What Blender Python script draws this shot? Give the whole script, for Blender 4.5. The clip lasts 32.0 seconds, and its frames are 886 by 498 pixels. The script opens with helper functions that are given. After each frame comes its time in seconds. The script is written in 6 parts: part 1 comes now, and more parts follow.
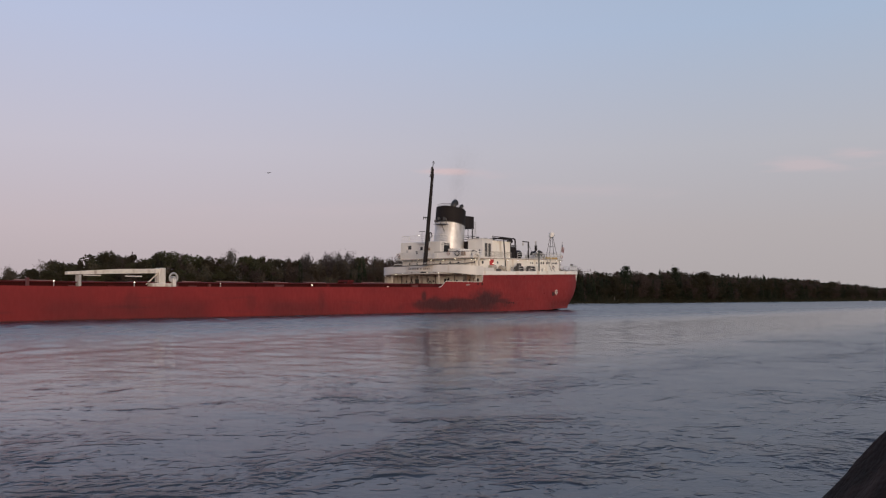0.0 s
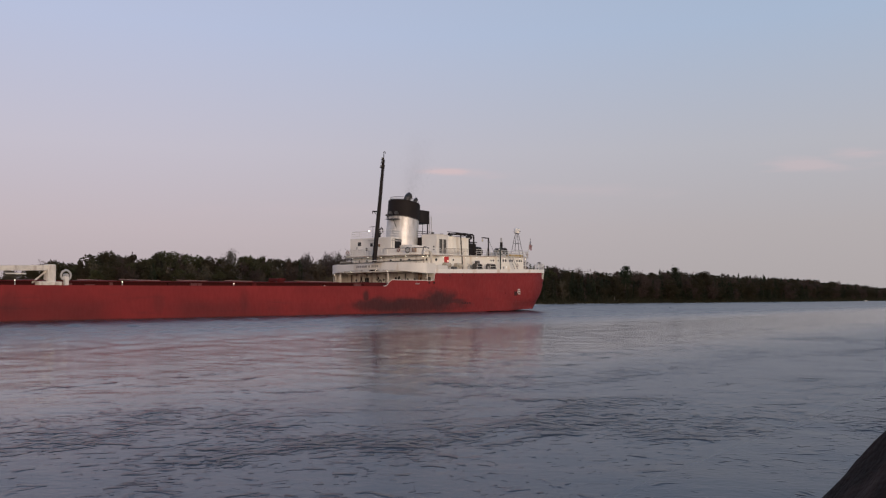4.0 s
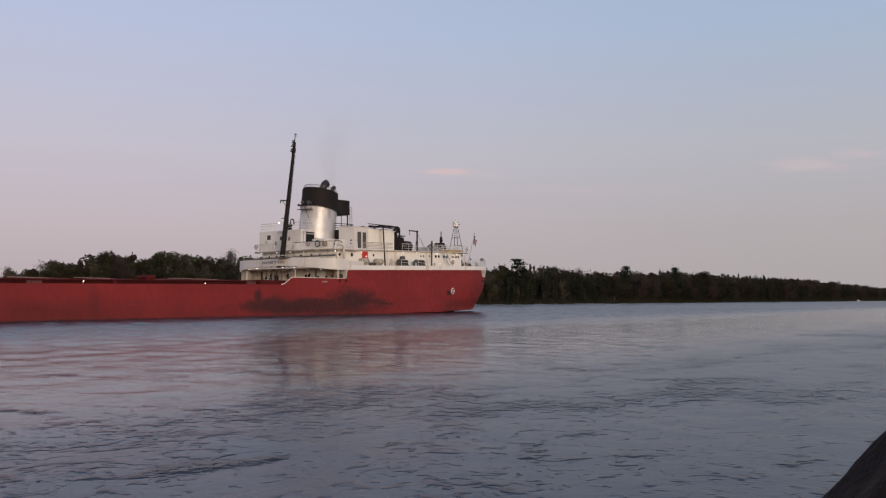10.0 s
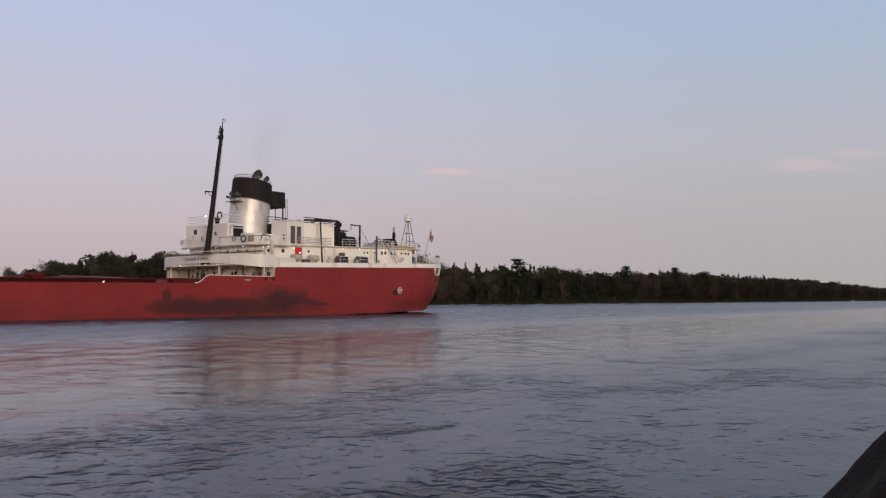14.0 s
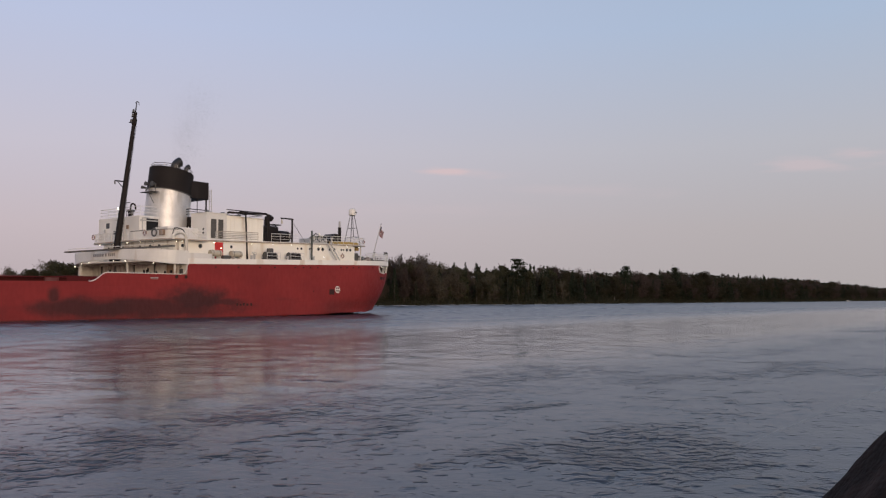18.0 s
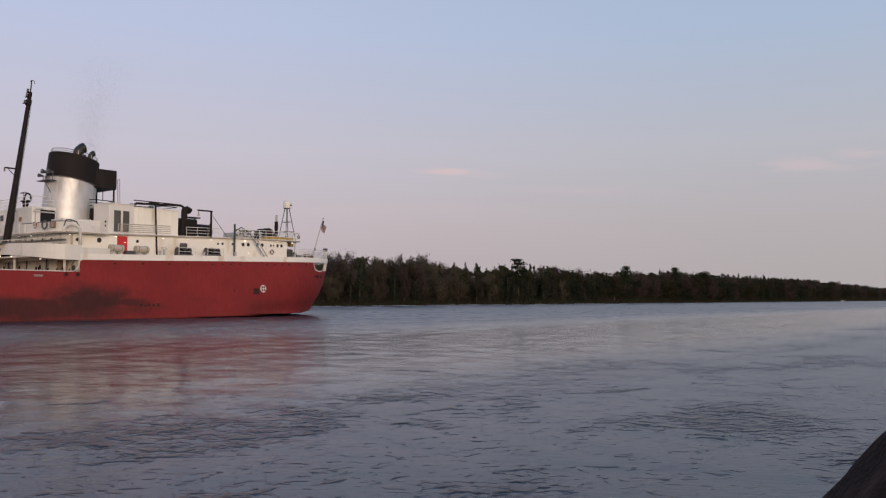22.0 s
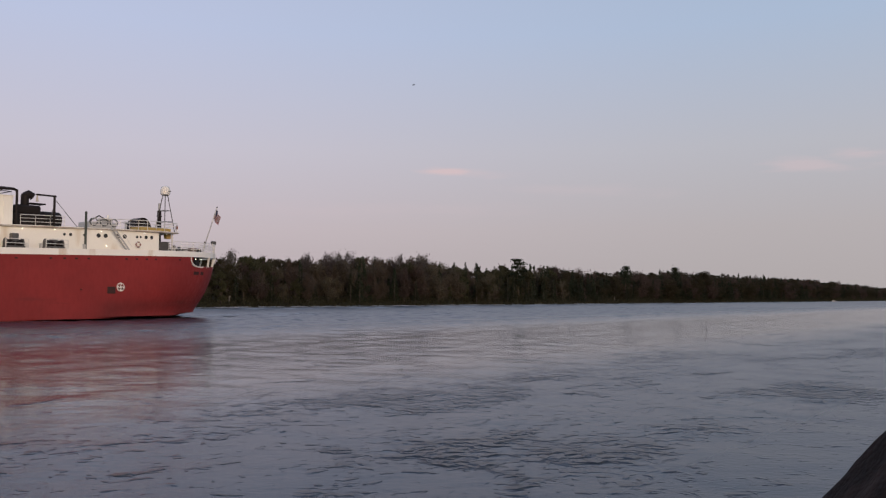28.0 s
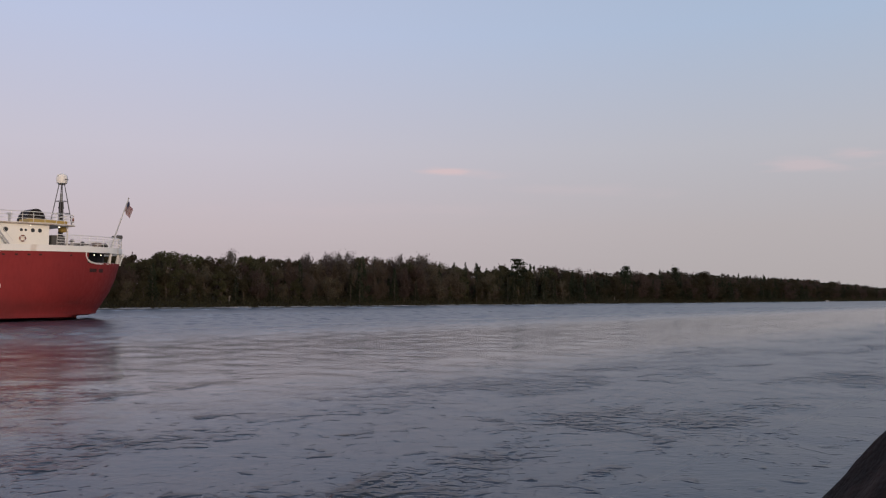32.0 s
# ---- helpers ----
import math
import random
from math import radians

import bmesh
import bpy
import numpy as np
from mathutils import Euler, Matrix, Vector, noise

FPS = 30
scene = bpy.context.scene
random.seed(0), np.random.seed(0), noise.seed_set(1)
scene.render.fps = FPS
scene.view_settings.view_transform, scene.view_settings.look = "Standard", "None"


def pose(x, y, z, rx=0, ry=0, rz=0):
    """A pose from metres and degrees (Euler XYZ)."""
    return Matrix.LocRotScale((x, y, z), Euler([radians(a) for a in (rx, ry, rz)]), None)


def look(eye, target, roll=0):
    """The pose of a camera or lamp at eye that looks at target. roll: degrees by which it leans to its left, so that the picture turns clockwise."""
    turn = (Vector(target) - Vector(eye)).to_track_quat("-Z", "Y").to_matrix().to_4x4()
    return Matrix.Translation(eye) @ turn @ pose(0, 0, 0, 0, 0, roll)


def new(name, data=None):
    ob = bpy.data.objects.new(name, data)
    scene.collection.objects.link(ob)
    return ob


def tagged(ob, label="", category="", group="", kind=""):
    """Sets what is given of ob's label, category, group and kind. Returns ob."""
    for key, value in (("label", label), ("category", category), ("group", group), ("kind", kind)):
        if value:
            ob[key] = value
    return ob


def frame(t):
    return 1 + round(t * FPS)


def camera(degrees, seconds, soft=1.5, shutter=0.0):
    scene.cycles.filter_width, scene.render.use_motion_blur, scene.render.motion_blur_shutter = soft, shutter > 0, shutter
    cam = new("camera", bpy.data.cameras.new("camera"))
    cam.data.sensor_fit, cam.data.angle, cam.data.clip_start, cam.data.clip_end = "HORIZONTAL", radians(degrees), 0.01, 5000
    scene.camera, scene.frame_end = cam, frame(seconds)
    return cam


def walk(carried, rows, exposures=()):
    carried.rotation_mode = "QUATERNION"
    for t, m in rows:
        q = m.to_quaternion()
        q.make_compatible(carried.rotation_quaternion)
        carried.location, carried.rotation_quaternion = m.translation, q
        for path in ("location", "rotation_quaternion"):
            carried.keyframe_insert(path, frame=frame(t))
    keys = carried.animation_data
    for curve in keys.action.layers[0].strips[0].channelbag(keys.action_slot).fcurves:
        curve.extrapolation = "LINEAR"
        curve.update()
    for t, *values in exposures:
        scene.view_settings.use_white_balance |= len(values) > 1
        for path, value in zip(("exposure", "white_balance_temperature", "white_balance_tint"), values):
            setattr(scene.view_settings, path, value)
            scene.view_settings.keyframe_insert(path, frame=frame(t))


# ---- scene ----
# ---- plan -----------------------------------------------------------------
# The camera stands on the near bank, 2.4 m above the river, and looks along +y.
# The river and the ship's course run along AFT; CROSS points over the river.
EYE = 2.4
TILT = 3.351
LENS = 55.19
TURN = radians(38.221)
AFT = Vector((math.sin(TURN), math.cos(TURN), 0))
CROSS = Vector((-math.cos(TURN), math.sin(TURN), 0))
SHIP_SPEED = 3.4
SHIP_START = 166.5
SHIP_LINE = 98.3
RIVER_SPEED = 1.08
SECONDS = 32.0

cam = camera(LENS, SECONDS, soft=1.25)
walk(cam, [(0, pose(0, 0, EYE, 90 + TILT)), (SECONDS, pose(0, 0, EYE, 90 + TILT))], exposures=[(0, 0.0), (12.3, 0.0), (13.7, 0.05), (SECONDS, 0.05)])


def river_turn():
    """Local x runs along AFT, local y along CROSS."""
    return math.atan2(AFT.y, AFT.x)


def plan(s, c, z=0.0):
    """A place from metres along AFT, metres along CROSS and height."""
    return AFT * s + CROSS * c + Vector((0, 0, z))


# ---- light ----------------------------------------------------------------
def make_world():
    w = bpy.data.worlds.new("dusk_sky")
    scene.world = w
    w.use_nodes = True
    nt = w.node_tree
    nt.nodes.clear()
    N, L = nt.nodes.new, nt.links.new
    co = N("ShaderNodeTexCoord")
    sep = N("ShaderNodeSeparateXYZ")
    L(co.outputs["Generated"], sep.inputs[0])

    def ramp(stops, src, blue=0.96):
        r = N("ShaderNodeValToRGB")
        els = r.color_ramp.elements
        while len(els) < len(stops):
            els.new(0.5)
        for e, (p, c) in zip(els, stops):
            e.position, e.color = p, (c[0], c[1], c[2] * blue, 1)
        L(src, r.inputs[0])
        return r.outputs[0]

    # away from the sunset: a pink belt under lavender and pale blue
    left = ramp([(0.0, (0.44, 0.37, 0.392)), (0.08, (0.52, 0.445, 0.485)), (0.17, (0.53, 0.50, 0.589)),
                 (0.30, (0.46, 0.51, 0.695)), (1.0, (0.22, 0.31, 0.531))], sep.outputs["Z"], 0.98)
    right = ramp([(0.0, (0.40, 0.362, 0.38)), (0.08, (0.432, 0.398, 0.425)), (0.17, (0.445, 0.448, 0.515)),
                  (0.30, (0.375, 0.460, 0.63)), (1.0, (0.20, 0.31, 0.52))], sep.outputs["Z"])
    glow = ramp([(0.0, (1.25, 0.85, 0.58)), (0.08, (1.15, 0.82, 0.62)), (0.25, (0.78, 0.68, 0.66)),
                 (0.5, (0.42, 0.46, 0.60)), (1.0, (0.22, 0.31, 0.55))], sep.outputs["Z"])
    mx = N("ShaderNodeMapRange")
    mx.inputs[1].default_value, mx.inputs[2].default_value = -0.45, 0.45
    mx.interpolation_type = "SMOOTHSTEP"
    L(sep.outputs["X"], mx.inputs[0])
    my = N("ShaderNodeMapRange")
    my.inputs[1].default_value, my.inputs[2].default_value = 0.3, -0.9
    my.interpolation_type = "SMOOTHSTEP"
    L(sep.outputs["Y"], my.inputs[0])

    def mix(f, a, b):
        m = N("ShaderNodeMix")
        m.data_type = "RGBA"
        if isinstance(f, float):
            m.inputs[0].default_value = f
        else:
            L(f, m.inputs[0])
        L(a, m.inputs[6])
        if isinstance(b, tuple):
            m.inputs[7].default_value = (*b, 1)
        else:
            L(b, m.inputs[7])
        return m.outputs[2]

    sky = mix(my.outputs[0], mix(mx.outputs[0], left, right), glow)
    # two thin pink cloud streaks and faint haze bands, longer than high
    def op(kind, a, c):
        k = N("ShaderNodeMath")
        k.operation = kind
        for i, v in enumerate((a, c)):
            if isinstance(v, float):
                k.inputs[i].default_value = v
            else:
                L(v, k.inputs[i])
        return k.outputs[0]

    mp = N("ShaderNodeMapping")
    mp.inputs["Scale"].default_value = (9.0, 9.0, 60.0)
    L(co.outputs["Generated"], mp.inputs[0])
    cl = N("ShaderNodeTexNoise")
    cl.inputs["Scale"].default_value, cl.inputs["Detail"].default_value = 1.6, 6.0
    L(mp.outputs[0], cl.inputs["Vector"])
    ahead = op("MAXIMUM", sep.outputs["Y"], 0.05)
    ax, ez = op("DIVIDE", sep.outputs["X"], ahead), op("DIVIDE", sep.outputs["Z"], ahead)
    total = None
    for x, e, rx, re, k in ((0.005, 0.1510, 0.034, 0.0060, 1.0), (0.045, 0.1490, 0.05, 0.006, 0.30), (0.43, 0.158, 0.06, 0.011, 0.45), (0.50, 0.170, 0.05, 0.012, 0.45), (0.16, 0.128, 0.11, 0.008, 0.16), (-0.1, 0.105, 0.2, 0.010, 0.12)):
        dx, de = op("MULTIPLY", op("SUBTRACT", ax, x), 1.0 / rx), op("MULTIPLY", op("SUBTRACT", ez, e), 1.0 / re)
        d = op("ADD", op("SQRT", op("ADD", op("MULTIPLY", dx, dx), op("MULTIPLY", de, de)), 0.0), op("MULTIPLY", op("SUBTRACT", cl.outputs["Fac"], 0.5), 2.6))
        r = N("ShaderNodeMapRange")
        r.interpolation_type = "SMOOTHSTEP"
        for i, v in enumerate((1.25, 0.0, 0.0, k)):
            r.inputs[i + 1].default_value = v
        L(d, r.inputs[0])
        total = r.outputs[0] if total is None else op("MAXIMUM", total, r.outputs[0])
    sky = mix(total, sky, (0.60, 0.48, 0.50))
    bg = N("ShaderNodeBackground")
    bg.inputs["Strength"].default_value = 1.04
    L(sky, bg.inputs["Color"])
    out = N("ShaderNodeOutputWorld")
    L(bg.outputs[0], out.inputs["Surface"])


make_world()
sun_data = bpy.data.lights.new("sun", "SUN")
sun_data.energy, sun_data.angle, sun_data.color = 1.55, radians(20), (1.0, 0.78, 0.60)
sun = new("sun", sun_data)
sun.matrix_world = look((40, -89, 14), (0, 0, 0))


# ---- materials ------------------------------------------------------------
def material(name, color, rough=0.5, metal=0.0, vary=0.15, scale=1.5, fine=14.0, bump=0.15, stain=None, stain_at=0.6, rand=0.0, coat=0.0):
    """A surface with variation at two scales, fine relief and, where given, stains of another colour."""
    m = bpy.data.materials.new(name)
    m.use_nodes = True
    nt = m.node_tree
    N, L = nt.nodes.new, nt.links.new
    b = nt.nodes["Principled BSDF"]
    b.inputs["Metallic"].default_value = metal
    b.inputs["Coat Weight"].default_value = coat
    co = N("ShaderNodeTexCoord")
    big, small = N("ShaderNodeTexNoise"), N("ShaderNodeTexNoise")
    for n, s, d in ((big, scale, 4), (small, fine, 3)):
        n.inputs["Scale"].default_value, n.inputs["Detail"].default_value = s, d
        L(co.outputs["Object"], n.inputs["Vector"])
    add = N("ShaderNodeMath")
    add.operation = "ADD"
    L(big.outputs["Fac"], add.inputs[0])
    L(small.outputs["Fac"], add.inputs[1])
    rg = N("ShaderNodeMapRange")
    rg.inputs[1].default_value, rg.inputs[2].default_value = 0.6, 1.4
    rg.inputs[3].default_value, rg.inputs[4].default_value = 1 - vary, 1 + vary
    L(add.outputs[0], rg.inputs[0])
    val = rg.outputs[0]
    if rand:
        oi = N("ShaderNodeObjectInfo")
        r2 = N("ShaderNodeMapRange")
        r2.inputs[3].default_value, r2.inputs[4].default_value = 1 - rand, 1 + rand
        L(oi.outputs["Random"], r2.inputs[0])
        mu = N("ShaderNodeMath")
        mu.operation = "MULTIPLY"
        L(val, mu.inputs[0])
        L(r2.outputs[0], mu.inputs[1])
        val = mu.outputs[0]
    sc = N("ShaderNodeVectorMath")
    sc.operation = "SCALE"
    sc.inputs[0].default_value = color
    L(val, sc.inputs["Scale"])
    colour = sc.outputs[0]
    if stain:
        st = N("ShaderNodeTexNoise")
        st.inputs["Scale"].default_value, st.inputs["Detail"].default_value = scale * 0.7, 7
        mp = N("ShaderNodeMapping")
        mp.inputs["Scale"].default_value = (1.6, 1.6, 0.35)
        L(co.outputs["Object"], mp.inputs[0])
        L(mp.outputs[0], st.inputs["Vector"])
        sr = N("ShaderNodeMapRange")
        sr.inputs[1].default_value, sr.inputs[2].default_value, sr.inputs[4].default_value = stain_at, stain_at + 0.14, 0.75
        L(st.outputs["Fac"], sr.inputs[0])
        mx = N("ShaderNodeMix")
        mx.data_type = "RGBA"
        L(sr.outputs[0], mx.inputs[0])
        L(colour, mx.inputs[6])
        mx.inputs[7].default_value = (*stain, 1)
        colour = mx.outputs[2]
    L(colour, b.inputs["Base Color"])
    rr = N("ShaderNodeMapRange")
    rr.inputs[3].default_value, rr.inputs[4].default_value = max(rough - 0.12, 0.03), min(rough + 0.12, 1)
    L(small.outputs["Fac"], rr.inputs[0])
    L(rr.outputs[0], b.inputs["Roughness"])
    if bump:
        bp = N("ShaderNodeBump")
        bp.inputs["Strength"].default_value, bp.inputs["Distance"].default_value = bump, 0.04
        L(add.outputs[0], bp.inputs["Height"])
        L(bp.outputs[0], b.inputs["Normal"])
    return m


def lamp_material(name, color, strength):
    m = bpy.data.materials.new(name)
    m.use_nodes = True
    b = m.node_tree.nodes["Principled BSDF"]
    b.inputs["Base Color"].default_value = (0.8, 0.8, 0.75, 1)
    b.inputs["Emission Color"].default_value = (*color, 1)
    b.inputs["Emission Strength"].default_value = strength
    return m


def hull_material():
    """Red ship's paint: faded plates, rust runs, a sooty patch under the funnel, a dark band at the waterline."""
    m = bpy.data.materials.new("red_hull_paint")
    m.use_nodes = True
    nt = m.node_tree
    N, L = nt.nodes.new, nt.links.new
    b = nt.nodes["Principled BSDF"]
    co = N("ShaderNodeTexCoord")
    sep = N("ShaderNodeSeparateXYZ")
    L(co.outputs["Object"], sep.inputs[0])

    def noise_tex(scale, detail, stretch=(1, 1, 1), rough=0.55):
        mp = N("ShaderNodeMapping")
        mp.inputs["Scale"].default_value = stretch
        L(co.outputs["Object"], mp.inputs[0])
        n = N("ShaderNodeTexNoise")
        n.inputs["Scale"].default_value, n.inputs["Detail"].default_value, n.inputs["Roughness"].default_value = scale, detail, rough
        L(mp.outputs[0], n.inputs["Vector"])
        return n.outputs["Fac"]

    def mrange(src, a, z, lo=0.0, hi=1.0):
        r = N("ShaderNodeMapRange")
        r.interpolation_type = "SMOOTHSTEP"
        for i, v in enumerate((a, z, lo, hi)):
            r.inputs[i + 1].default_value = v
        L(src, r.inputs[0])
        return r.outputs[0]

    def op(kind, a, c):
        k = N("ShaderNodeMath")
        k.operation = kind
        for i, v in enumerate((a, c)):
            if isinstance(v, float):
                k.inputs[i].default_value = v
            else:
                L(v, k.inputs[i])
        return k.outputs[0]

    def mix(f, a, c):
        k = N("ShaderNodeMix")
        k.data_type = "RGBA"
        L(f, k.inputs[0])
        for i, v in ((6, a), (7, c)):
            if isinstance(v, tuple):
                k.inputs[i].default_value = (*v, 1)
            else:
                L(v, k.inputs[i])
        return k.outputs[2]

    def blot(u, z, ru, rz):
        """A soft patch round (u, z) with a ragged edge."""
        du = op("MULTIPLY", op("SUBTRACT", sep.outputs["X"], float(u)), 1.0 / ru)
        dz = op("MULTIPLY", op("SUBTRACT", sep.outputs["Z"], float(z)), 1.0 / rz)
        d = op("SQRT", op("ADD", op("MULTIPLY", du, du), op("MULTIPLY", dz, dz)), 0.0)
        d = op("ADD", d, op("MULTIPLY", op("SUBTRACT", ragged, 0.5), 1.3))
        return mrange(d, 1.15, 0.35)

    ragged = noise_tex(0.35, 6, (1, 1, 1.6), 0.65)
    fade = noise_tex(0.10, 5, (1, 1, 1.5))
    grain = noise_tex(3.0, 5, (1, 1, 0.4))
    runs = noise_tex(0.7, 5, (1, 1, 0.09), 0.6)
    base = mix(mrange(fade, 0.35, 0.65), (0.245, 0.0255, 0.025), (0.200, 0.021, 0.021))
    base = mix(mrange(grain, 0.42, 0.72, 0.0, 0.18), base, (0.15, 0.03, 0.028))
    base = mix(mrange(runs, 0.56, 0.75, 0.0, 0.12), base, (0.13, 0.032, 0.028))
    # paler scuffs and dark scrapes from lock walls
    scrape = noise_tex(0.5, 6, (0.25, 1, 2.5), 0.6)
    low = op("MULTIPLY", mrange(sep.outputs["Z"], 3.4, 2.2), mrange(sep.outputs["Z"], 0.25, 0.8))
    base = mix(op("MULTIPLY", mrange(scrape, 0.52, 0.72, 0.0, 0.34), low), base, (0.070, 0.022, 0.022))
    # broad uneven patches, darker towards the waterline
    low_dark = op("MULTIPLY", mrange(noise_tex(0.06, 4, (1, 1, 1.5)), 0.40, 0.62, 0.0, 0.55), mrange(sep.outputs["Z"], 3.0, 1.2))
    base = mix(low_dark, base, (0.085, 0.019, 0.019))
    soot = blot(42.6, 2.2, 7.0, 2.0)
    for spec in ((53, 1.3, 12.0, 1.2), (46, 1.2, 13.0, 1.3), (58, 1.5, 7.0, 1.3), (60.5, 2.6, 0.9, 1.2), (38.5, 2.0, 4.0, 0.8), (50, 1.9, 6.5, 0.8)):
        soot = op("MAXIMUM", soot, op("MULTIPLY", blot(*spec), 0.9))
    base = mix(op("MULTIPLY", soot, 0.86), base, (0.032, 0.016, 0.016))
    # worn upright rubbing marks amidships
    rubs = op("MAXIMUM", blot(83.2, 1.9, 0.8, 1.9), op("MAXIMUM", blot(95.5, 1.9, 0.9, 1.7), blot(112.5, 2.0, 1.3, 1.5)))
    base = mix(op("MULTIPLY", rubs, 0.25), base, (0.040, 0.018, 0.018))
    weed = mrange(op("ADD", sep.outputs["Z"], op("MULTIPLY", ragged, -0.3)), 0.10, -0.08)
    base = mix(op("MULTIPLY", weed, 0.85), base, (0.05, 0.018, 0.018))
    L(base, b.inputs["Base Color"])
    L(mrange(grain, 0.3, 0.7, 0.55, 0.75), b.inputs["Roughness"])
    b.inputs["Specular IOR Level"].default_value = 0.25
    seam = N("ShaderNodeTexBrick")
    seam.inputs["Scale"].default_value = 1.0
    seam.inputs["Mortar Size"].default_value, seam.inputs["Brick Width"].default_value, seam.inputs["Row Height"].default_value = 0.03, 7.3, 1.9
    sw = N("ShaderNodeCombineXYZ")
    L(sep.outputs["X"], sw.inputs[0])
    L(sep.outputs["Z"], sw.inputs[1])
    L(sw.outputs[0], seam.inputs["Vector"])
    hgt = op("ADD", op("MULTIPLY", noise_tex(0.45, 2), 1.2), op("MULTIPLY", seam.outputs["Fac"], -0.25))
    bp = N("ShaderNodeBump")
    bp.inputs["Strength"].default_value, bp.inputs["Distance"].default_value = 0.35, 0.09
    L(hgt, bp.inputs["Height"])
    L(bp.outputs[0], b.inputs["Normal"])
    return m


def water_material():
    """Dark river water: long swirls of smooth and ruffled water, short ripples."""
    m = bpy.data.materials.new("river_water")
    m.use_nodes = True
    nt = m.node_tree
    N, L = nt.nodes.new, nt.links.new
    b = nt.nodes["Principled BSDF"]
    b.inputs["Base Color"].default_value = (0.034, 0.042, 0.055, 1)
    b.inputs["Roughness"].default_value = 0.16
    b.inputs["IOR"].default_value = 1.333
    co = N("ShaderNodeTexCoord")

    def noise_tex(scale, detail, stretch, rough=0.5, twist=0.0):
        mp = N("ShaderNodeMapping")
        mp.vector_type = "TEXTURE"
        mp.inputs["Scale"].default_value = tuple(1 / v for v in stretch)
        mp.inputs["Rotation"].default_value = (0, 0, WATER_GRAIN)
        L(co.outputs["Object"], mp.inputs[0])
        n = N("ShaderNodeTexNoise")
        n.inputs["Scale"].default_value, n.inputs["Detail"].default_value = scale, detail
        n.inputs["Roughness"].default_value, n.inputs["Distortion"].default_value = rough, twist
        L(mp.outputs[0], n.inputs["Vector"])
        return n.outputs["Fac"]

    def op(kind, a, c):
        k = N("ShaderNodeMath")
        k.operation = kind
        for i, v in enumerate((a, c)):
            if isinstance(v, float):
                k.inputs[i].default_value = v
            else:
                L(v, k.inputs[i])
        return k.outputs[0]

    def crest(src, lo, hi):
        r = N("ShaderNodeMapRange")
        r.interpolation_type = "SMOOTHSTEP"
        r.inputs[1].default_value, r.inputs[2].default_value = lo, hi
        L(src, r.inputs[0])
        return r.outputs[0]

    # three lanes: ruffled water under the near bank, a slick lane, the rougher open channel
    sep = N("ShaderNodeSeparateXYZ")
    L(co.outputs["Object"], sep.inputs[0])

    def lane(stops):
        """A value that changes across the river: (metres from the bank, value)."""
        c = N("ShaderNodeFloatCurve")
        pts = c.mapping.curves[0].points
        while len(pts) < len(stops):
            pts.new(0.5, 0.5)
        for p, (a, v) in zip(pts, stops):
            p.location, p.handle_type = (a / 100.0, v), "VECTOR"
        c.mapping.update()
        L(op("MULTIPLY", sep.outputs["Y"], 0.01), c.inputs["Value"])
        return c.outputs[0]

    L(lane(ROUGH_LANES), b.inputs["Roughness"])
    # short steep wavelets crowd together where the water is ruffled; they lean towards the near bank
    att = N("ShaderNodeAttribute")
    att.attribute_name = "ruffle"
    crowd = op("MULTIPLY", op("SUBTRACT", att.outputs["Fac"], 0.5), CROWDING)

    def leaning(scale, stretch, lo, hi, lean, turn=0.0):
        mp = N("ShaderNodeMapping")
        mp.vector_type = "TEXTURE"
        mp.inputs["Scale"].default_value = tuple(1 / v for v in stretch)
        mp.inputs["Rotation"].default_value = (0, 0, WATER_GRAIN + turn)
        L(co.outputs["Object"], mp.inputs[0])
        outs = mp.outputs[0]
        for k in range(2):
            n = N("ShaderNodeTexNoise")
            n.inputs["Scale"].default_value, n.inputs["Detail"].default_value, n.inputs["Distortion"].default_value = scale, 1.0, 0.5
            L(outs, n.inputs["Vector"])
            if k == 0:
                sc = N("ShaderNodeVectorMath")
                sc.operation = "SCALE"
                sc.inputs[0].default_value = (0, -lean / scale, 0)
                L(n.outputs["Fac"], sc.inputs["Scale"])
                ad = N("ShaderNodeVectorMath")
                L(mp.outputs[0], ad.inputs[0])
                L(sc.outputs[0], ad.inputs[1])
                outs = ad.outputs[0]
        return crest(op("ADD", n.outputs["Fac"], crowd), lo, hi)

    wavelets = op("ADD", op("MULTIPLY", leaning(2.4, (0.85, 1.0, 1), 0.56, 1.05, 0.8, 0.12), 0.95),
                  op("ADD", op("MULTIPLY", leaning(4.6, (0.95, 1.0, 1), 0.57, 1.05, 0.8, -0.15), 0.62), op("MULTIPLY", leaning(10.0, (1.1, 1.0, 1), 0.58, 1.05, 0.8), 0.09)))
    fine = op("ADD", op("MULTIPLY", op("MULTIPLY", noise_tex(1.8, 2, (0.55, 1.0, 1), 0.5, 0.3), 0.09), lane(CHOP_LANES)), op("MULTIPLY", op("MULTIPLY", noise_tex(8.0, 3, (0.65, 1.0, 1), 0.6, 0.3), 0.030), lane(FINE_LANES)))
    hgt = op("ADD", op("MULTIPLY", wavelets, WAVELET), fine)
    bp = N("ShaderNodeBump")
    bp.inputs["Strength"].default_value, bp.inputs["Distance"].default_value = 1.0, 0.30
    L(hgt, bp.inputs["Height"])
    L(bp.outputs[0], b.inputs["Normal"])
    return m



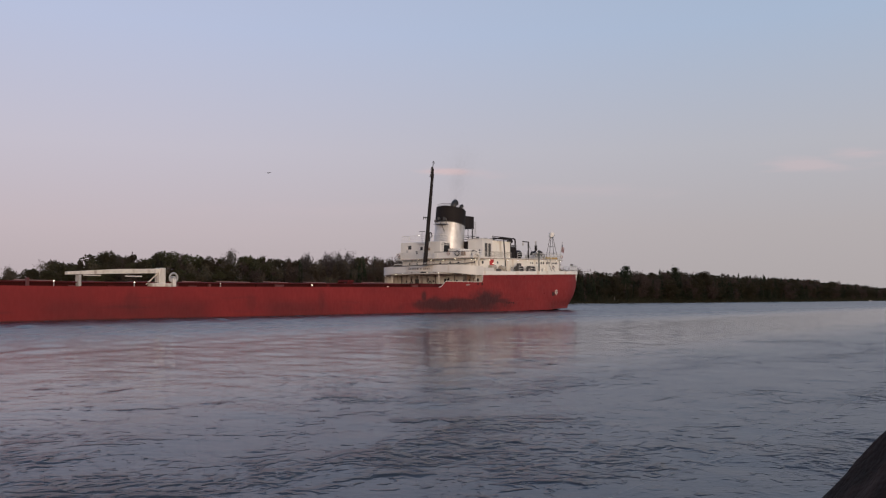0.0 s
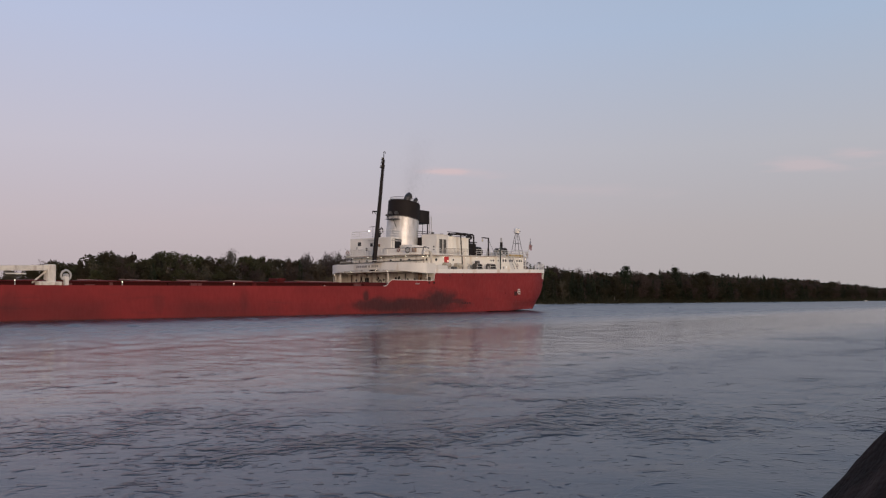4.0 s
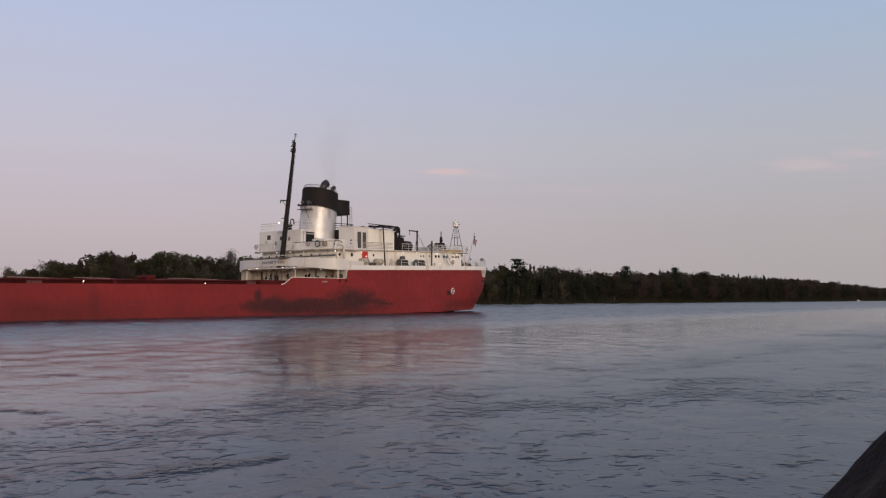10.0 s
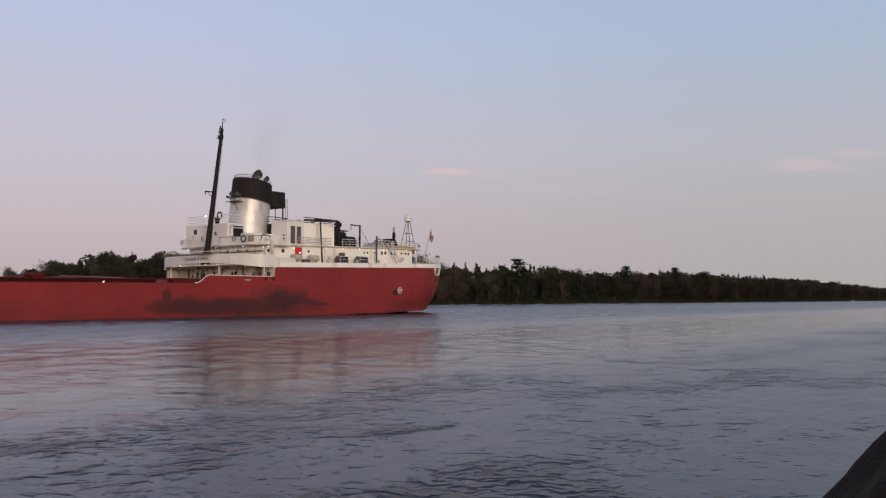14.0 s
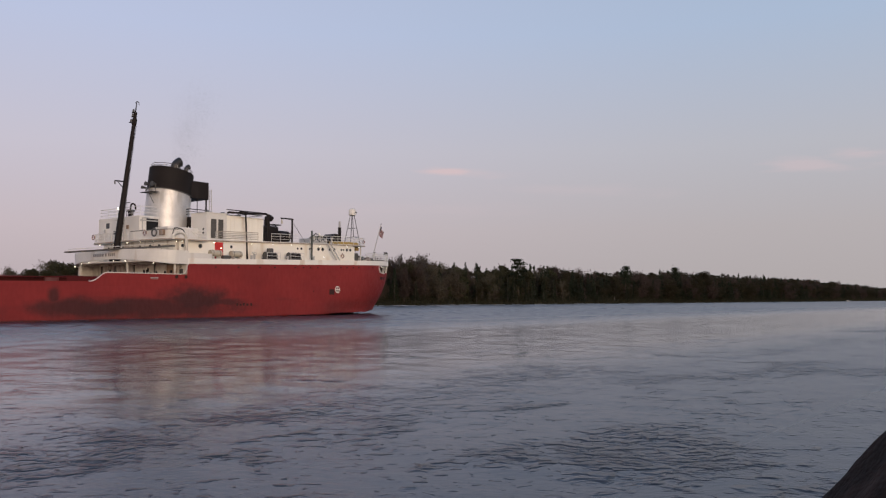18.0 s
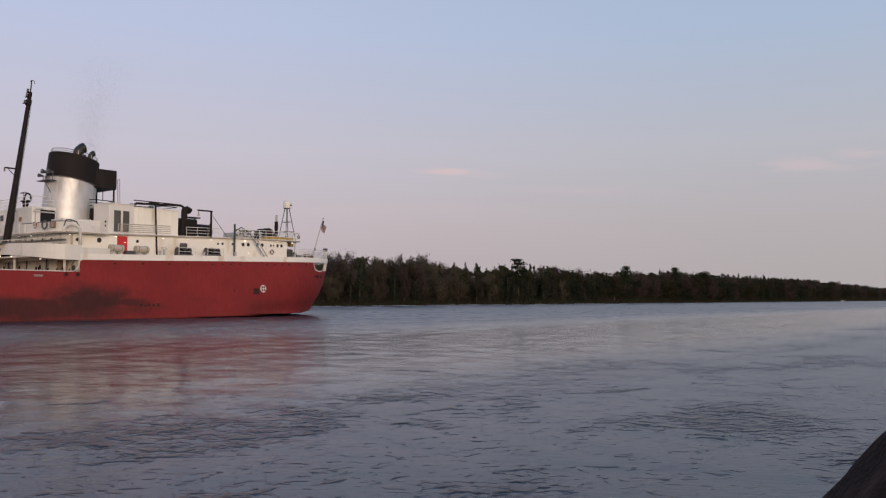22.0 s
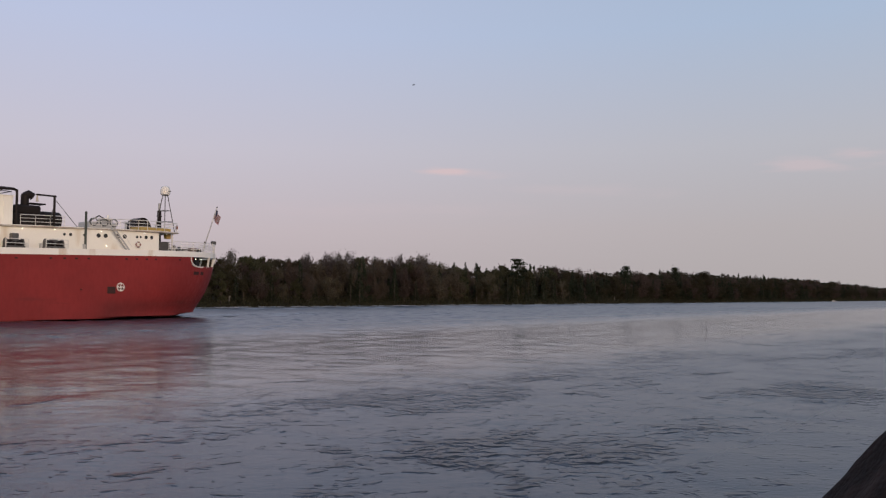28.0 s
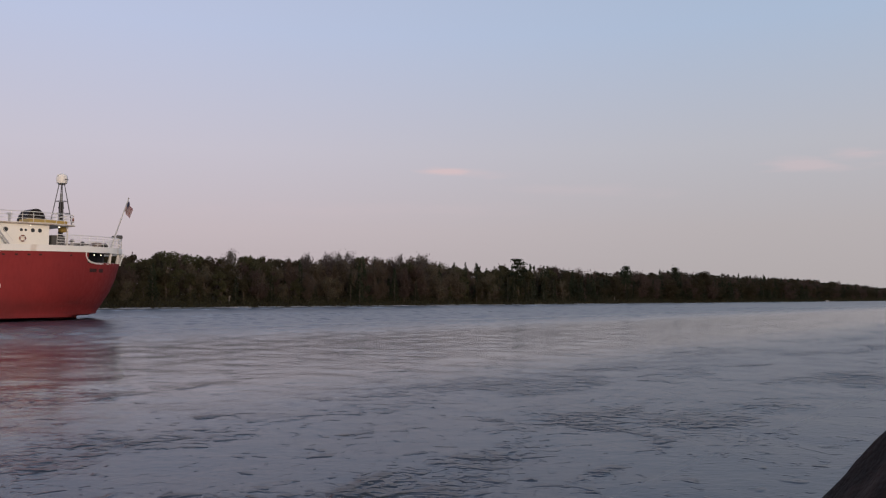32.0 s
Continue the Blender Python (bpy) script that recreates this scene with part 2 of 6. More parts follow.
WAVE_SLOPE = 0.017
ROUGH_LANES = [(0, 0.29), (12, 0.25), (20, 0.13), (36, 0.13), (54, 0.27), (80, 0.29), (100, 0.29)]
FINE_LANES = [(0, 1.0), (12, 0.9), (21, 0.35), (40, 0.35), (50, 0.9), (100, 1.0)]
CHOP_LANES = [(0, 0.35), (14, 0.5), (22, 0.85), (40, 0.9), (50, 0.8), (100, 0.8)]
CROWDING = 0.30
M_HULL = hull_material()
WATER_GRAIN = radians(128.0)
WAVELET = 0.68
M_WATER = water_material()
M_WHITE = material("white_ship_paint", (0.71, 0.68, 0.63), 0.45, vary=0.11, scale=0.5, bump=0.08, stain=(0.52, 0.43, 0.33), stain_at=0.60)
M_CREAM = material("cream_ship_paint", (0.88, 0.84, 0.75), 0.5, vary=0.07, scale=0.4, bump=0.08, stain=(0.62, 0.50, 0.34), stain_at=0.59)
M_GREY = material("grey_ship_paint", (0.42, 0.41, 0.39), 0.5, vary=0.12)
M_BLACK = material("black_ship_paint", (0.016, 0.012, 0.011), 0.7, vary=0.25, scale=0.6, bump=0.1, stain=(0.030, 0.025, 0.023))
M_DARK = material("dark_opening", (0.012, 0.012, 0.014), 0.6, vary=0.2)
M_GLASS = material("dark_window_glass", (0.02, 0.024, 0.03), 0.08, vary=0.1, bump=0.0)
M_SILVER = material("silver_funnel_paint", (0.62, 0.60, 0.575), 0.50, 0.6, vary=0.22, scale=0.9, bump=0.12, stain=(0.40, 0.37, 0.33), stain_at=0.56)
M_DECKRED = material("dark_red_deck_paint", (0.085, 0.0105, 0.011), 0.75, vary=0.25, scale=0.4, stain=(0.06, 0.025, 0.024))
M_HATCH = material("faded_red_hatch_paint", (0.11, 0.030, 0.030), 0.6, vary=0.2, scale=0.5, stain=(0.20, 0.10, 0.09))
# deck red with the shade of the girder sides put into its colour
M_SHADY = material("shaded_dark_red_paint", (0.045, 0.006, 0.006), 0.85, vary=0.3, scale=0.4)
M_PALEPIPE = material("pale_red_pipe_paint", (0.27, 0.15, 0.13), 0.6, vary=0.25)
M_RED = material("bright_red_paint", (0.50, 0.025, 0.022), 0.4, vary=0.08)
M_ORANGE = material("lifebuoy_orange", (0.20, 0.07, 0.05), 0.5, vary=0.1)
M_STEEL = material("worn_dark_steel", (0.10, 0.095, 0.09), 0.5, 0.4, vary=0.25)
M_RAIL = material("white_rail_paint", (0.68, 0.65, 0.60), 0.5, vary=0.12)
M_DECK = material("weathered_deck_plates", (0.20, 0.15, 0.12), 0.7, vary=0.2)
M_LAMP = lamp_material("lamp_glow", (1.0, 0.85, 0.62), 5.0)
M_LOUVRE = material("grey_louvre_paint", (0.085, 0.08, 0.072), 0.6, vary=0.2)
M_COWL = material("burnt_steel", (0.055, 0.05, 0.047), 0.38, 0.7, vary=0.3)
M_FAIRLEAD = material("worn_fairlead_iron", (0.26, 0.16, 0.14), 0.6, vary=0.3)
M_SOOTY = material("sooty_red_iron", (0.045, 0.020, 0.018), 0.7, vary=0.3)
for dull in (M_BLACK, M_DARK, M_SHADY, M_DECKRED, M_SOOTY):
    dull.node_tree.nodes["Principled BSDF"].inputs["Specular IOR Level"].default_value = 0.2
M_STRAKE = material("bright_strake_paint", (0.84, 0.81, 0.75), 0.45, vary=0.06, scale=0.5, stain=(0.55, 0.42, 0.30), stain_at=0.57)


# ---- mesh helpers ---------------------------------------------------------
def part(name, bm, mat, parent, label="", smooth=False):
    """Links a bmesh as one mesh object under a thing or a part."""
    me = bpy.data.meshes.new(name)
    bm.normal_update()
    bm.to_mesh(me)
    bm.free()
    if smooth:
        me.shade_smooth()
        me.set_sharp_from_angle(angle=radians(38))
    me.materials.append(mat)
    return place(name, me, parent, label)


def place(name, me, parent, label="", at=None):
    ob = new(name, me)
    if parent:
        over = parent.parent
        if over and over.parent:
            # a part with pieces of its own hangs straight on the thing
            parent.matrix_basis = over.matrix_basis @ parent.matrix_basis
            parent.parent = over.parent
        ob.parent = parent
    if at is not None:
        ob.matrix_basis = at
    if label:
        tagged(ob, label)
    return ob


def mesh_of(name, bm, mat, smooth=False):
    """A mesh to be shared between alike pieces."""
    me = bpy.data.meshes.new(name)
    bm.normal_update()
    bm.to_mesh(me)
    bm.free()
    if smooth:
        me.shade_smooth()
        me.set_sharp_from_angle(angle=radians(38))
    me.materials.append(mat)
    return me


def box(x0, x1, y0, y1, z0, z1, bevel=0.03, bm=None, lean=None):
    bm = bm or bmesh.new()
    r = bmesh.ops.create_cube(bm, size=1.0)["verts"]
    for v in r:
        v.co = Vector((x0 + (v.co.x + 0.5) * (x1 - x0), y0 + (v.co.y + 0.5) * (y1 - y0), z0 + (v.co.z + 0.5) * (z1 - z0)))
        if lean:
            v.co.z += lean(v.co.x)
    if bevel:
        es = list({e for v in r for e in v.link_edges})
        bmesh.ops.bevel(bm, geom=es, offset=bevel, segments=1, affect="EDGES")
    return bm


def tube(p, q, r, r2=None, seg=8, bm=None, caps=True):
    bm = bm or bmesh.new()
    p, q = Vector(p), Vector(q)
    d = q - p
    m = Matrix.Translation((p + q) / 2) @ d.to_track_quat("Z", "Y").to_matrix().to_4x4()
    bmesh.ops.create_cone(bm, cap_ends=caps, segments=seg, radius1=r, radius2=r if r2 is None else r2, depth=d.length, matrix=m)
    return bm


def path_tube(pts, r, seg=8, bm=None):
    """A bent pipe through the points."""
    bm = bm or bmesh.new()
    for a, c in zip(pts, pts[1:]):
        tube(a, c, r, seg=seg, bm=bm)
    for a in pts[1:-1]:
        bmesh.ops.create_icosphere(bm, subdivisions=1, radius=r * 1.08, matrix=Matrix.Translation(a))
    return bm


def ring(center, normal, radius, r, seg=20, side=8, bm=None):
    bm = bm or bmesh.new()
    q = Vector(normal).to_track_quat("Z", "Y").to_matrix().to_4x4()
    m = Matrix.Translation(center) @ q
    rows = []
    for i in range(seg):
        a = 2 * math.pi * i / seg
        rows.append([bm.verts.new(m @ Vector(((radius + r * math.cos(k)) * math.cos(a), (radius + r * math.cos(k)) * math.sin(a), r * math.sin(k))))
                     for k in (2 * math.pi * j / side for j in range(side))])
    for i in range(seg):
        for j in range(side):
            bm.faces.new((rows[i][j], rows[(i + 1) % seg][j], rows[(i + 1) % seg][(j + 1) % side], rows[i][(j + 1) % side]))
    return bm


def loft(rows, close=False, caps=False, bm=None):
    """Skins rows of points, each with the same count."""
    bm = bm or bmesh.new()
    vs = [[bm.verts.new(p) for p in r] for r in rows]
    n = len(vs[0])
    for a, c in zip(vs, vs[1:]):
        for j in range(n if close else n - 1):
            k = (j + 1) % n
            bm.faces.new((a[j], a[k], c[k], c[j]))
    if caps:
        bm.faces.new(vs[0][::-1])
        bm.faces.new(vs[-1])
    return bm


def slab(outline, z0, z1, bm=None, lean=None):
    """An upright prism over a plan outline; lean(x) is added to the heights."""
    lean = lean or (lambda x: 0.0)
    return loft([[(x, y, z0 + lean(x)) for x, y in outline], [(x, y, z1 + lean(x)) for x, y in outline]], close=True, caps=True, bm=bm)


# ---- river, ground, banks -------------------------------------------------
def make_ground():
    """One sheet: near bank, river bed, far bank and the land beyond, to the horizon."""
    cuts = [-2400, -600, -120, -30, -8, -2.0, 0.2, 0.7, 1.6, 12, 60, 140, 172, 181, 183.5, 185.5, 190, 205, 260, 420, 900, 2400]
    high = [14, 10, 5, 2.2, 1.0, 0.75, 0.62, 0.1, -0.8, -3.5, -8, -8, -4, -0.7, 0.15, 0.7, 1.1, 1.8, 2.6, 4, 6, 10]
    runs = [-2600, -1200, -600] + list(range(-320, 1240, 8)) + [1500, 1900, 2700]
    rows = []
    for s in runs:
        row = []
        for c, h in zip(cuts, high):
            wob = noise.noise(Vector((s * 0.02, c * 0.02, 0))) * (1.2 if 170 < c < 300 else 0.1 if abs(c) < 12 else 0.0)
            p = plan(s, c + wob, h + 0.25 * noise.noise(Vector((s * 0.11, c * 0.3, 4))) * (1 if c > 180 else 0.3))
            row.append(p)
        rows.append(row)
    m = material("river_bank_earth", (0.032, 0.027, 0.020), 0.95, vary=0.35, scale=0.15, fine=2.5, bump=0.5, stain=(0.026, 0.030, 0.013), stain_at=0.5)
    ob = part("ground", loft(rows), m, None, smooth=True)
    tagged(ob, "dark earth and grass of the river banks", "ground", kind="structure")


def make_water():
    """The river's surface: low waves as real relief, finer near the camera; it drifts downstream as one sheet."""
    c = [0.45]
    while c[-1] < 184:
        c.append(c[-1] + min(0.055 + 0.0095 * c[-1], 0.44 if c[-1] < 110 else 0.8))
    c = np.array(c)
    s = np.concatenate([[-2600, -1400, -700], np.arange(-340, -62, 12), np.arange(-62, -44, 1.0), np.arange(-44, 62, 0.15), np.arange(62, 75, 0.3), np.arange(75, 200, 0.5), np.arange(200, 520, 1.4), np.arange(520, 1100, 6), [1300, 1700, 2600]])
    S, C = np.meshgrid(s, c, indexing="ij")
    step = np.maximum(np.gradient(s)[:, None] * 0.55, np.gradient(c)[None, :])
    r = np.random.default_rng(21)

    def swirl(x, y, seed):
        """Smooth gradient noise over the plan, about -0.7 to 0.7."""
        q = np.random.default_rng(seed)
        perm, grad = q.permutation(512), q.uniform(0, 2 * math.pi, 512)
        xi, yi = np.floor(x).astype(int), np.floor(y).astype(int)
        xf, yf = x - xi, y - yi
        u, v = xf ** 3 * (xf * (xf * 6 - 15) + 10), yf ** 3 * (yf * (yf * 6 - 15) + 10)

        def corner(dx, dy):
            a = grad[perm[(perm[(xi + dx) % 512] + yi + dy) % 512]]
            return np.cos(a) * (xf - dx) + np.sin(a) * (yf - dy)
        return (corner(0, 0) * (1 - u) + corner(1, 0) * u) * (1 - v) + (corner(0, 1) * (1 - u) + corner(1, 1) * u) * v

    def step_up(v, lo, hi):
        k = np.clip((v - lo) / (hi - lo), 0, 1)
        return k * k * (3 - 2 * k)

    # the current's eddies bend everything that lies on the water
    ws = S + 3.2 * swirl(S / 8, C / 5, 1) + 1.2 * swirl(S / 2.6, C / 2.0, 2)
    wc = C + 2.2 * swirl(S / 7, C / 5, 3) + 0.8 * swirl(S / 2.4, C / 1.8, 4)
    broad = step_up(swirl(ws / 10, wc / 5.5, 5) + 0.5 * swirl(ws / 4, wc / 2.4, 6), -0.20, 0.50)
    # crooked lines of wavelets where smooth upwellings meet
    seams = np.exp(-(swirl(ws / 13, wc / 5.5, 7) / 0.035) ** 2) * step_up(swirl(S / 9, C / 6, 8), -0.05, 0.3)
    seams = np.maximum(seams, np.exp(-(swirl(ws / 8 + 3.3, wc / 3.8, 9) / 0.04) ** 2) * step_up(swirl(S / 7, C / 5, 10), 0.05, 0.35))
    seams *= step_up(swirl(S / 2.2, C / 1.6, 12) + 0.5 * swirl(S / 0.9, C / 0.8, 13), -0.25, 0.35)
    rough = np.interp(C, [0, 8, 14, 21, 30, 60], [1.3, 1.2, 0.85, 0.40, 0.12, 0.1]) * (0.24 + 0.70 * broad) + np.interp(C, [0, 12, 24, 34, 50], [0.9, 1.05, 0.9, 0.5, 0.15]) * seams
    rough = np.clip(rough * (1 + 0.9 * swirl(S / 1.3, C / 1.1, 11)), 0, 1.3)
    open_water = np.interp(C, [8, 16, 24, 36, 54, 72], [0.35, 0.4, 0.35, 0.5, 2.4, 3.4])
    z = np.zeros_like(S)
    for i in range(84):
        lam = 0.32 * (5.0 / 0.32) ** (i / 83)
        a = r.uniform(0, 2 * math.pi)
        keep = np.clip((lam / step - 3.0) / 2.5, 0, 1)
        amp = WAVE_SLOPE * lam / (2 * math.pi) * r.uniform(0.5, 1.4)
        wob = 0.6 * np.sin(S / (5 + 3 * lam) + 3 * i) + 0.6 * np.cos(C / (4 + 3 * lam) + i)
        z += amp * keep * np.sin(2 * math.pi / lam * (S * math.cos(a) + C * math.sin(a)) + r.uniform(0, 6.3) + wob) * (0.15 + rough if lam < 1.3 else 0.5 + 0.5 * rough) * (0.35 if lam < 1.3 else open_water)
    z *= np.clip((184 - C) / 4, 0, 1)
    n, k = S.shape
    me = bpy.data.meshes.new("water")
    idx = np.arange(n * k).reshape(n, k)
    quads = np.stack([idx[:-1, :-1], idx[1:, :-1], idx[1:, 1:], idx[:-1, 1:]], -1).reshape(-1, 4)
    me.vertices.add(n * k)
    me.vertices.foreach_set("co", np.stack([S, C, z], -1).astype(np.float32).ravel())
    me.loops.add(quads.size)
    me.loops.foreach_set("vertex_index", quads.astype(np.int32).ravel())
    me.polygons.add(len(quads))
    me.polygons.foreach_set("loop_start", np.arange(0, quads.size, 4, dtype=np.int32))
    me.update(calc_edges=True)
    me.attributes.new("ruffle", "FLOAT", "POINT").data.foreach_set("value", rough.astype(np.float32).ravel())
    me.shade_smooth()
    me.materials.append(M_WATER)
    ob = new("water", me)
    return tagged(ob, "grey-blue rippled river water with smooth swirls", "water", kind="structure")


make_ground()
water = make_water()


# ---- far woods ------------------------------------------------------------
def far_bank(x):
    """Distance along AFT at which the far bank shows at the angle x = across / ahead."""
    c = 184.0
    # (s*sin - c*cos) / (s*cos + c*sin) = x
    sn, cs = math.sin(TURN), math.cos(TURN)
    return c * (x * sn + cs) / (sn - x * cs)


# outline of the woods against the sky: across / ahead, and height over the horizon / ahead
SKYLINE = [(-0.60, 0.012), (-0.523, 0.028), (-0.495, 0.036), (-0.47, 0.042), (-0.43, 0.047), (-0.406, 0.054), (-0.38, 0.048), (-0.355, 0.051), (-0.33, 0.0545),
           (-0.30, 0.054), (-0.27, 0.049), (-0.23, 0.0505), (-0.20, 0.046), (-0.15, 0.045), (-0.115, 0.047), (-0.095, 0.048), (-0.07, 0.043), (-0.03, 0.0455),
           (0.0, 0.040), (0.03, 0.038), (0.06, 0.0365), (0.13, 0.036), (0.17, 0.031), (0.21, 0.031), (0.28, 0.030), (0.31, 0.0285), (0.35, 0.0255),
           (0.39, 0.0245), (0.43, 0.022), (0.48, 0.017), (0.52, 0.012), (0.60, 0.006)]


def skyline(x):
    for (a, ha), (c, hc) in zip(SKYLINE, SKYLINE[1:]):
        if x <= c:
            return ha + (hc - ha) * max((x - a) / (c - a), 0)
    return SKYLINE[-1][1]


def leaf_material(name, color, spread=0.07):
    m = bpy.data.materials.new(name)
    m.use_nodes = True
    nt = m.node_tree
    N, L = nt.nodes.new, nt.links.new
    b = nt.nodes["Principled BSDF"]
    b.inputs["Roughness"].default_value = 0.75
    b.inputs["Specular IOR Level"].default_value = 0.2
    geo, oi = N("ShaderNodeNewGeometry"), N("ShaderNodeObjectInfo")
    r1, r2, mu = N("ShaderNodeMapRange"), N("ShaderNodeMapRange"), N("ShaderNodeMath")
    r1.inputs[3].default_value, r1.inputs[4].default_value = 1 - spread, 1 + spread
    r2.inputs[3].default_value, r2.inputs[4].default_value = 0.82, 1.18
    L(geo.outputs["Random Per Island"], r1.inputs[0])
    L(oi.outputs["Random"], r2.inputs[0])
    mu.operation = "MULTIPLY"
    L(r1.outputs[0], mu.inputs[0])
    L(r2.outputs[0], mu.inputs[1])
    hs = N("ShaderNodeHueSaturation")
    hs.inputs["Color"].default_value = (*color, 1)
    L(mu.outputs[0], hs.inputs["Value"])
    hr = N("ShaderNodeMapRange")
    hr.inputs[3].default_value, hr.inputs[4].default_value = 0.47, 0.53
    L(oi.outputs["Random"], hr.inputs[0])
    L(hr.outputs[0], hs.inputs["Hue"])
    L(hs.outputs[0], b.inputs["Base Color"])
    # thin leaves let light through
    tr, mx = N("ShaderNodeBsdfTranslucent"), N("ShaderNodeMixShader")
    L(hs.outputs[0], tr.inputs["Color"])
    mx.inputs[0].default_value = 0.6
    L(b.outputs[0], mx.inputs[1])
    L(tr.outputs[0], mx.inputs[2])
    L(mx.outputs[0], nt.nodes["Material Output"].inputs["Surface"])
    return m


L_OLIVE = leaf_material("olive_spring_leaves", (0.074, 0.066, 0.035))
L_BROWN = leaf_material("brown_budding_twigs", (0.112, 0.085, 0.060))
L_BRUSH = leaf_material("dark_bank_brush", (0.047, 0.040, 0.025), 0.2)
L_FIR = leaf_material("dark_conifer_needles", (0.040, 0.049, 0.027))
L_GREY = leaf_material("grey_bare_twigs", (0.11, 0.09, 0.077), 0.2)
M_BARK = material("brown_bark", (0.075, 0.058, 0.045), 0.9, vary=0.3, scale=2.0)
M_BIRCH = material("pale_birch_bark", (0.12, 0.105, 0.09), 0.8, vary=0.3, scale=3.0)
rng = np.random.default_rng(7)


def leaf_cards(centers, size, stretch=1.0, up=0.0):
    """Arrays of small leaf faces, two triangles each, turned at random round the centres."""
    n = len(centers)
    a = rng.normal(size=(n, 3))
    a[:, 2] = a[:, 2] * (1 + up) + up * 1.5
    a /= np.linalg.norm(a, axis=1)[:, None]
    b = np.cross(a, rng.normal(size=(n, 3)))
    b /= np.linalg.norm(b, axis=1)[:, None]
    s = (size * rng.uniform(0.6, 1.4, n))[:, None]
    a, b = a * s * stretch, b * s / stretch
    v = np.stack([centers - a, centers + b * 0.8, centers + a, centers - b * 0.9], 1).reshape(-1, 3)
    return v


def cards_mesh(name, verts, mat):
    n = len(verts) // 4
    me = bpy.data.meshes.new(name)
    me.from_pydata(verts.tolist(), [], np.arange(n * 4).reshape(n, 4).tolist())
    me.materials.append(mat)
    return me


def tree_kind(kind, seed):
    """Trunk mesh and leaf arrays of one tree, 1 m high; it is scaled up in place."""
    global rng
    rng = np.random.default_rng(seed)
    bm = bmesh.new()
    lean = rng.uniform(-0.03, 0.03, 2)
    top = 0.97 if kind == "fir" else 0.9 if kind == "pine" else 0.72
    knots = [Vector((lean[0] * k + 0.008 * math.sin(k * 7 + seed), lean[1] * k, top * k)) for k in (0, 0.25, 0.5, 0.75, 1)]
    for i in range(4):
        tube(knots[i], knots[i + 1], 0.018 * (1 - 0.21 * i), 0.018 * (1 - 0.21 * (i + 1)), 6, bm)
    leaves = []
    if kind in ("broad", "bare"):
        wide = rng.uniform(0.20, 0.29)
        for i in range(15):
            k = rng.uniform(0.16 if kind == "broad" else 0.28, 1.0)
            ang = rng.uniform(0, 2 * math.pi)
            r = wide * math.sqrt(max(1 - ((k - 0.58) / 0.46) ** 2, 0.05)) * rng.uniform(0.35, 1.0)
            c = np.array([r * math.cos(ang), r * math.sin(ang), k * 0.92])
            foot = knots[0].lerp(knots[-1], min(max(k - 0.25, 0.08), 0.95))
            tube(foot, c, 0.006, 0.0015, 4, bm)
            rad = rng.uniform(0.07, 0.12)
            if kind == "broad":
                p = rng.normal(size=(190, 3))
                p /= np.linalg.norm(p, axis=1)[:, None]
                p *= (rng.uniform(0.25, 1.0, 190) ** 0.5 * rad)[:, None]
                p[:, 2] *= 0.8
                leaves.append(leaf_cards(c + p, 0.0148))
            else:
                p = rng.normal(size=(150, 3)) * rad * 0.58
                leaves.append(leaf_cards(c + p + np.array([0, 0, 0.02]), 0.0150, 2.0, 0.5))
    elif kind == "fir":
        for i in range(26):
            k = 0.06 + 0.92 * i / 25
            r = 0.155 * (1 - k) ** 0.85 + 0.012
            m = int(8 + 40 * (1 - k))
            ang = rng.uniform(0, 2 * math.pi, m)
            rr = r * rng.uniform(0.35, 1.08, m)
            c = np.stack([rr * np.cos(ang), rr * np.sin(ang), k - 0.28 * rr + rng.normal(0, 0.008, m)], 1)
            leaves.append(leaf_cards(c, 0.0185))
    else:
        for i in range(9):
            k = 0.36 + 0.60 * i / 8
            ang = rng.uniform(0, 2 * math.pi)
            r = rng.uniform(0.06, 0.17) * (1.25 - k)
            c = np.array([r * math.cos(ang), r * math.sin(ang), k])
            tube(knots[0].lerp(knots[-1], k - 0.03), c, 0.005, 0.002, 4, bm)
            p = rng.normal(size=(210, 3)) * np.array([0.075, 0.075, 0.022]) * (1.30 - 0.6 * k)
            leaves.append(leaf_cards(c + p, 0.017))
    return mesh_of("trunk", bm, M_BARK), np.concatenate(leaves)


KINDS = {"broad": (L_OLIVE, "broadleaf_tree", "olive-green broadleaf tree in spring leaf on the bank", "broadleaf tree"),
         "bare": (L_BROWN, "budding_tree", "brown budding broadleaf tree, still almost bare", "bare tree"),
         "fir": (L_FIR, "spruce_tree", "dark green narrow spruce tree", "spruce"),
         "pine": (L_FIR, "pine_tree", "tall dark pine with flat tiers of branches", "pine")}
protos = {}
for kind, count in (("broad", 4), ("bare", 3), ("fir", 3), ("pine", 2)):
    protos[kind] = []
    for i in range(count):
        trunk, leaves = tree_kind(kind, 11 * i + len(kind))
        protos[kind].append((trunk, leaves, cards_mesh("crown", leaves, KINDS[kind][0])))
bare_grey = cards_mesh("crown", protos["bare"][0][1], L_GREY)
rng = np.random.default_rng(31)
blob = [rng.normal(size=(n, 3)) * 0.5 * np.array(r) + np.array(o) for n, r, o in ((260, (0.13, 0.13, 0.07), (0, 0, 0.90)), (260, (0.19, 0.19, 0.05), (0.02, 0, 0.80)), (200, (0.15, 0.15, 0.06), (-0.03, 0, 0.70)), (200, (0.16, 0.16, 0.10), (0, 0, 0.55)))]
round_crown = cards_mesh("crown", leaf_cards(np.concatenate(blob), 0.02), L_FIR)
wood_leaves = {"broad": [], "bare": [], "fir": []}


def ahead_of(s, c):
    p = plan(s, c)
    return p.x / p.y, p.y


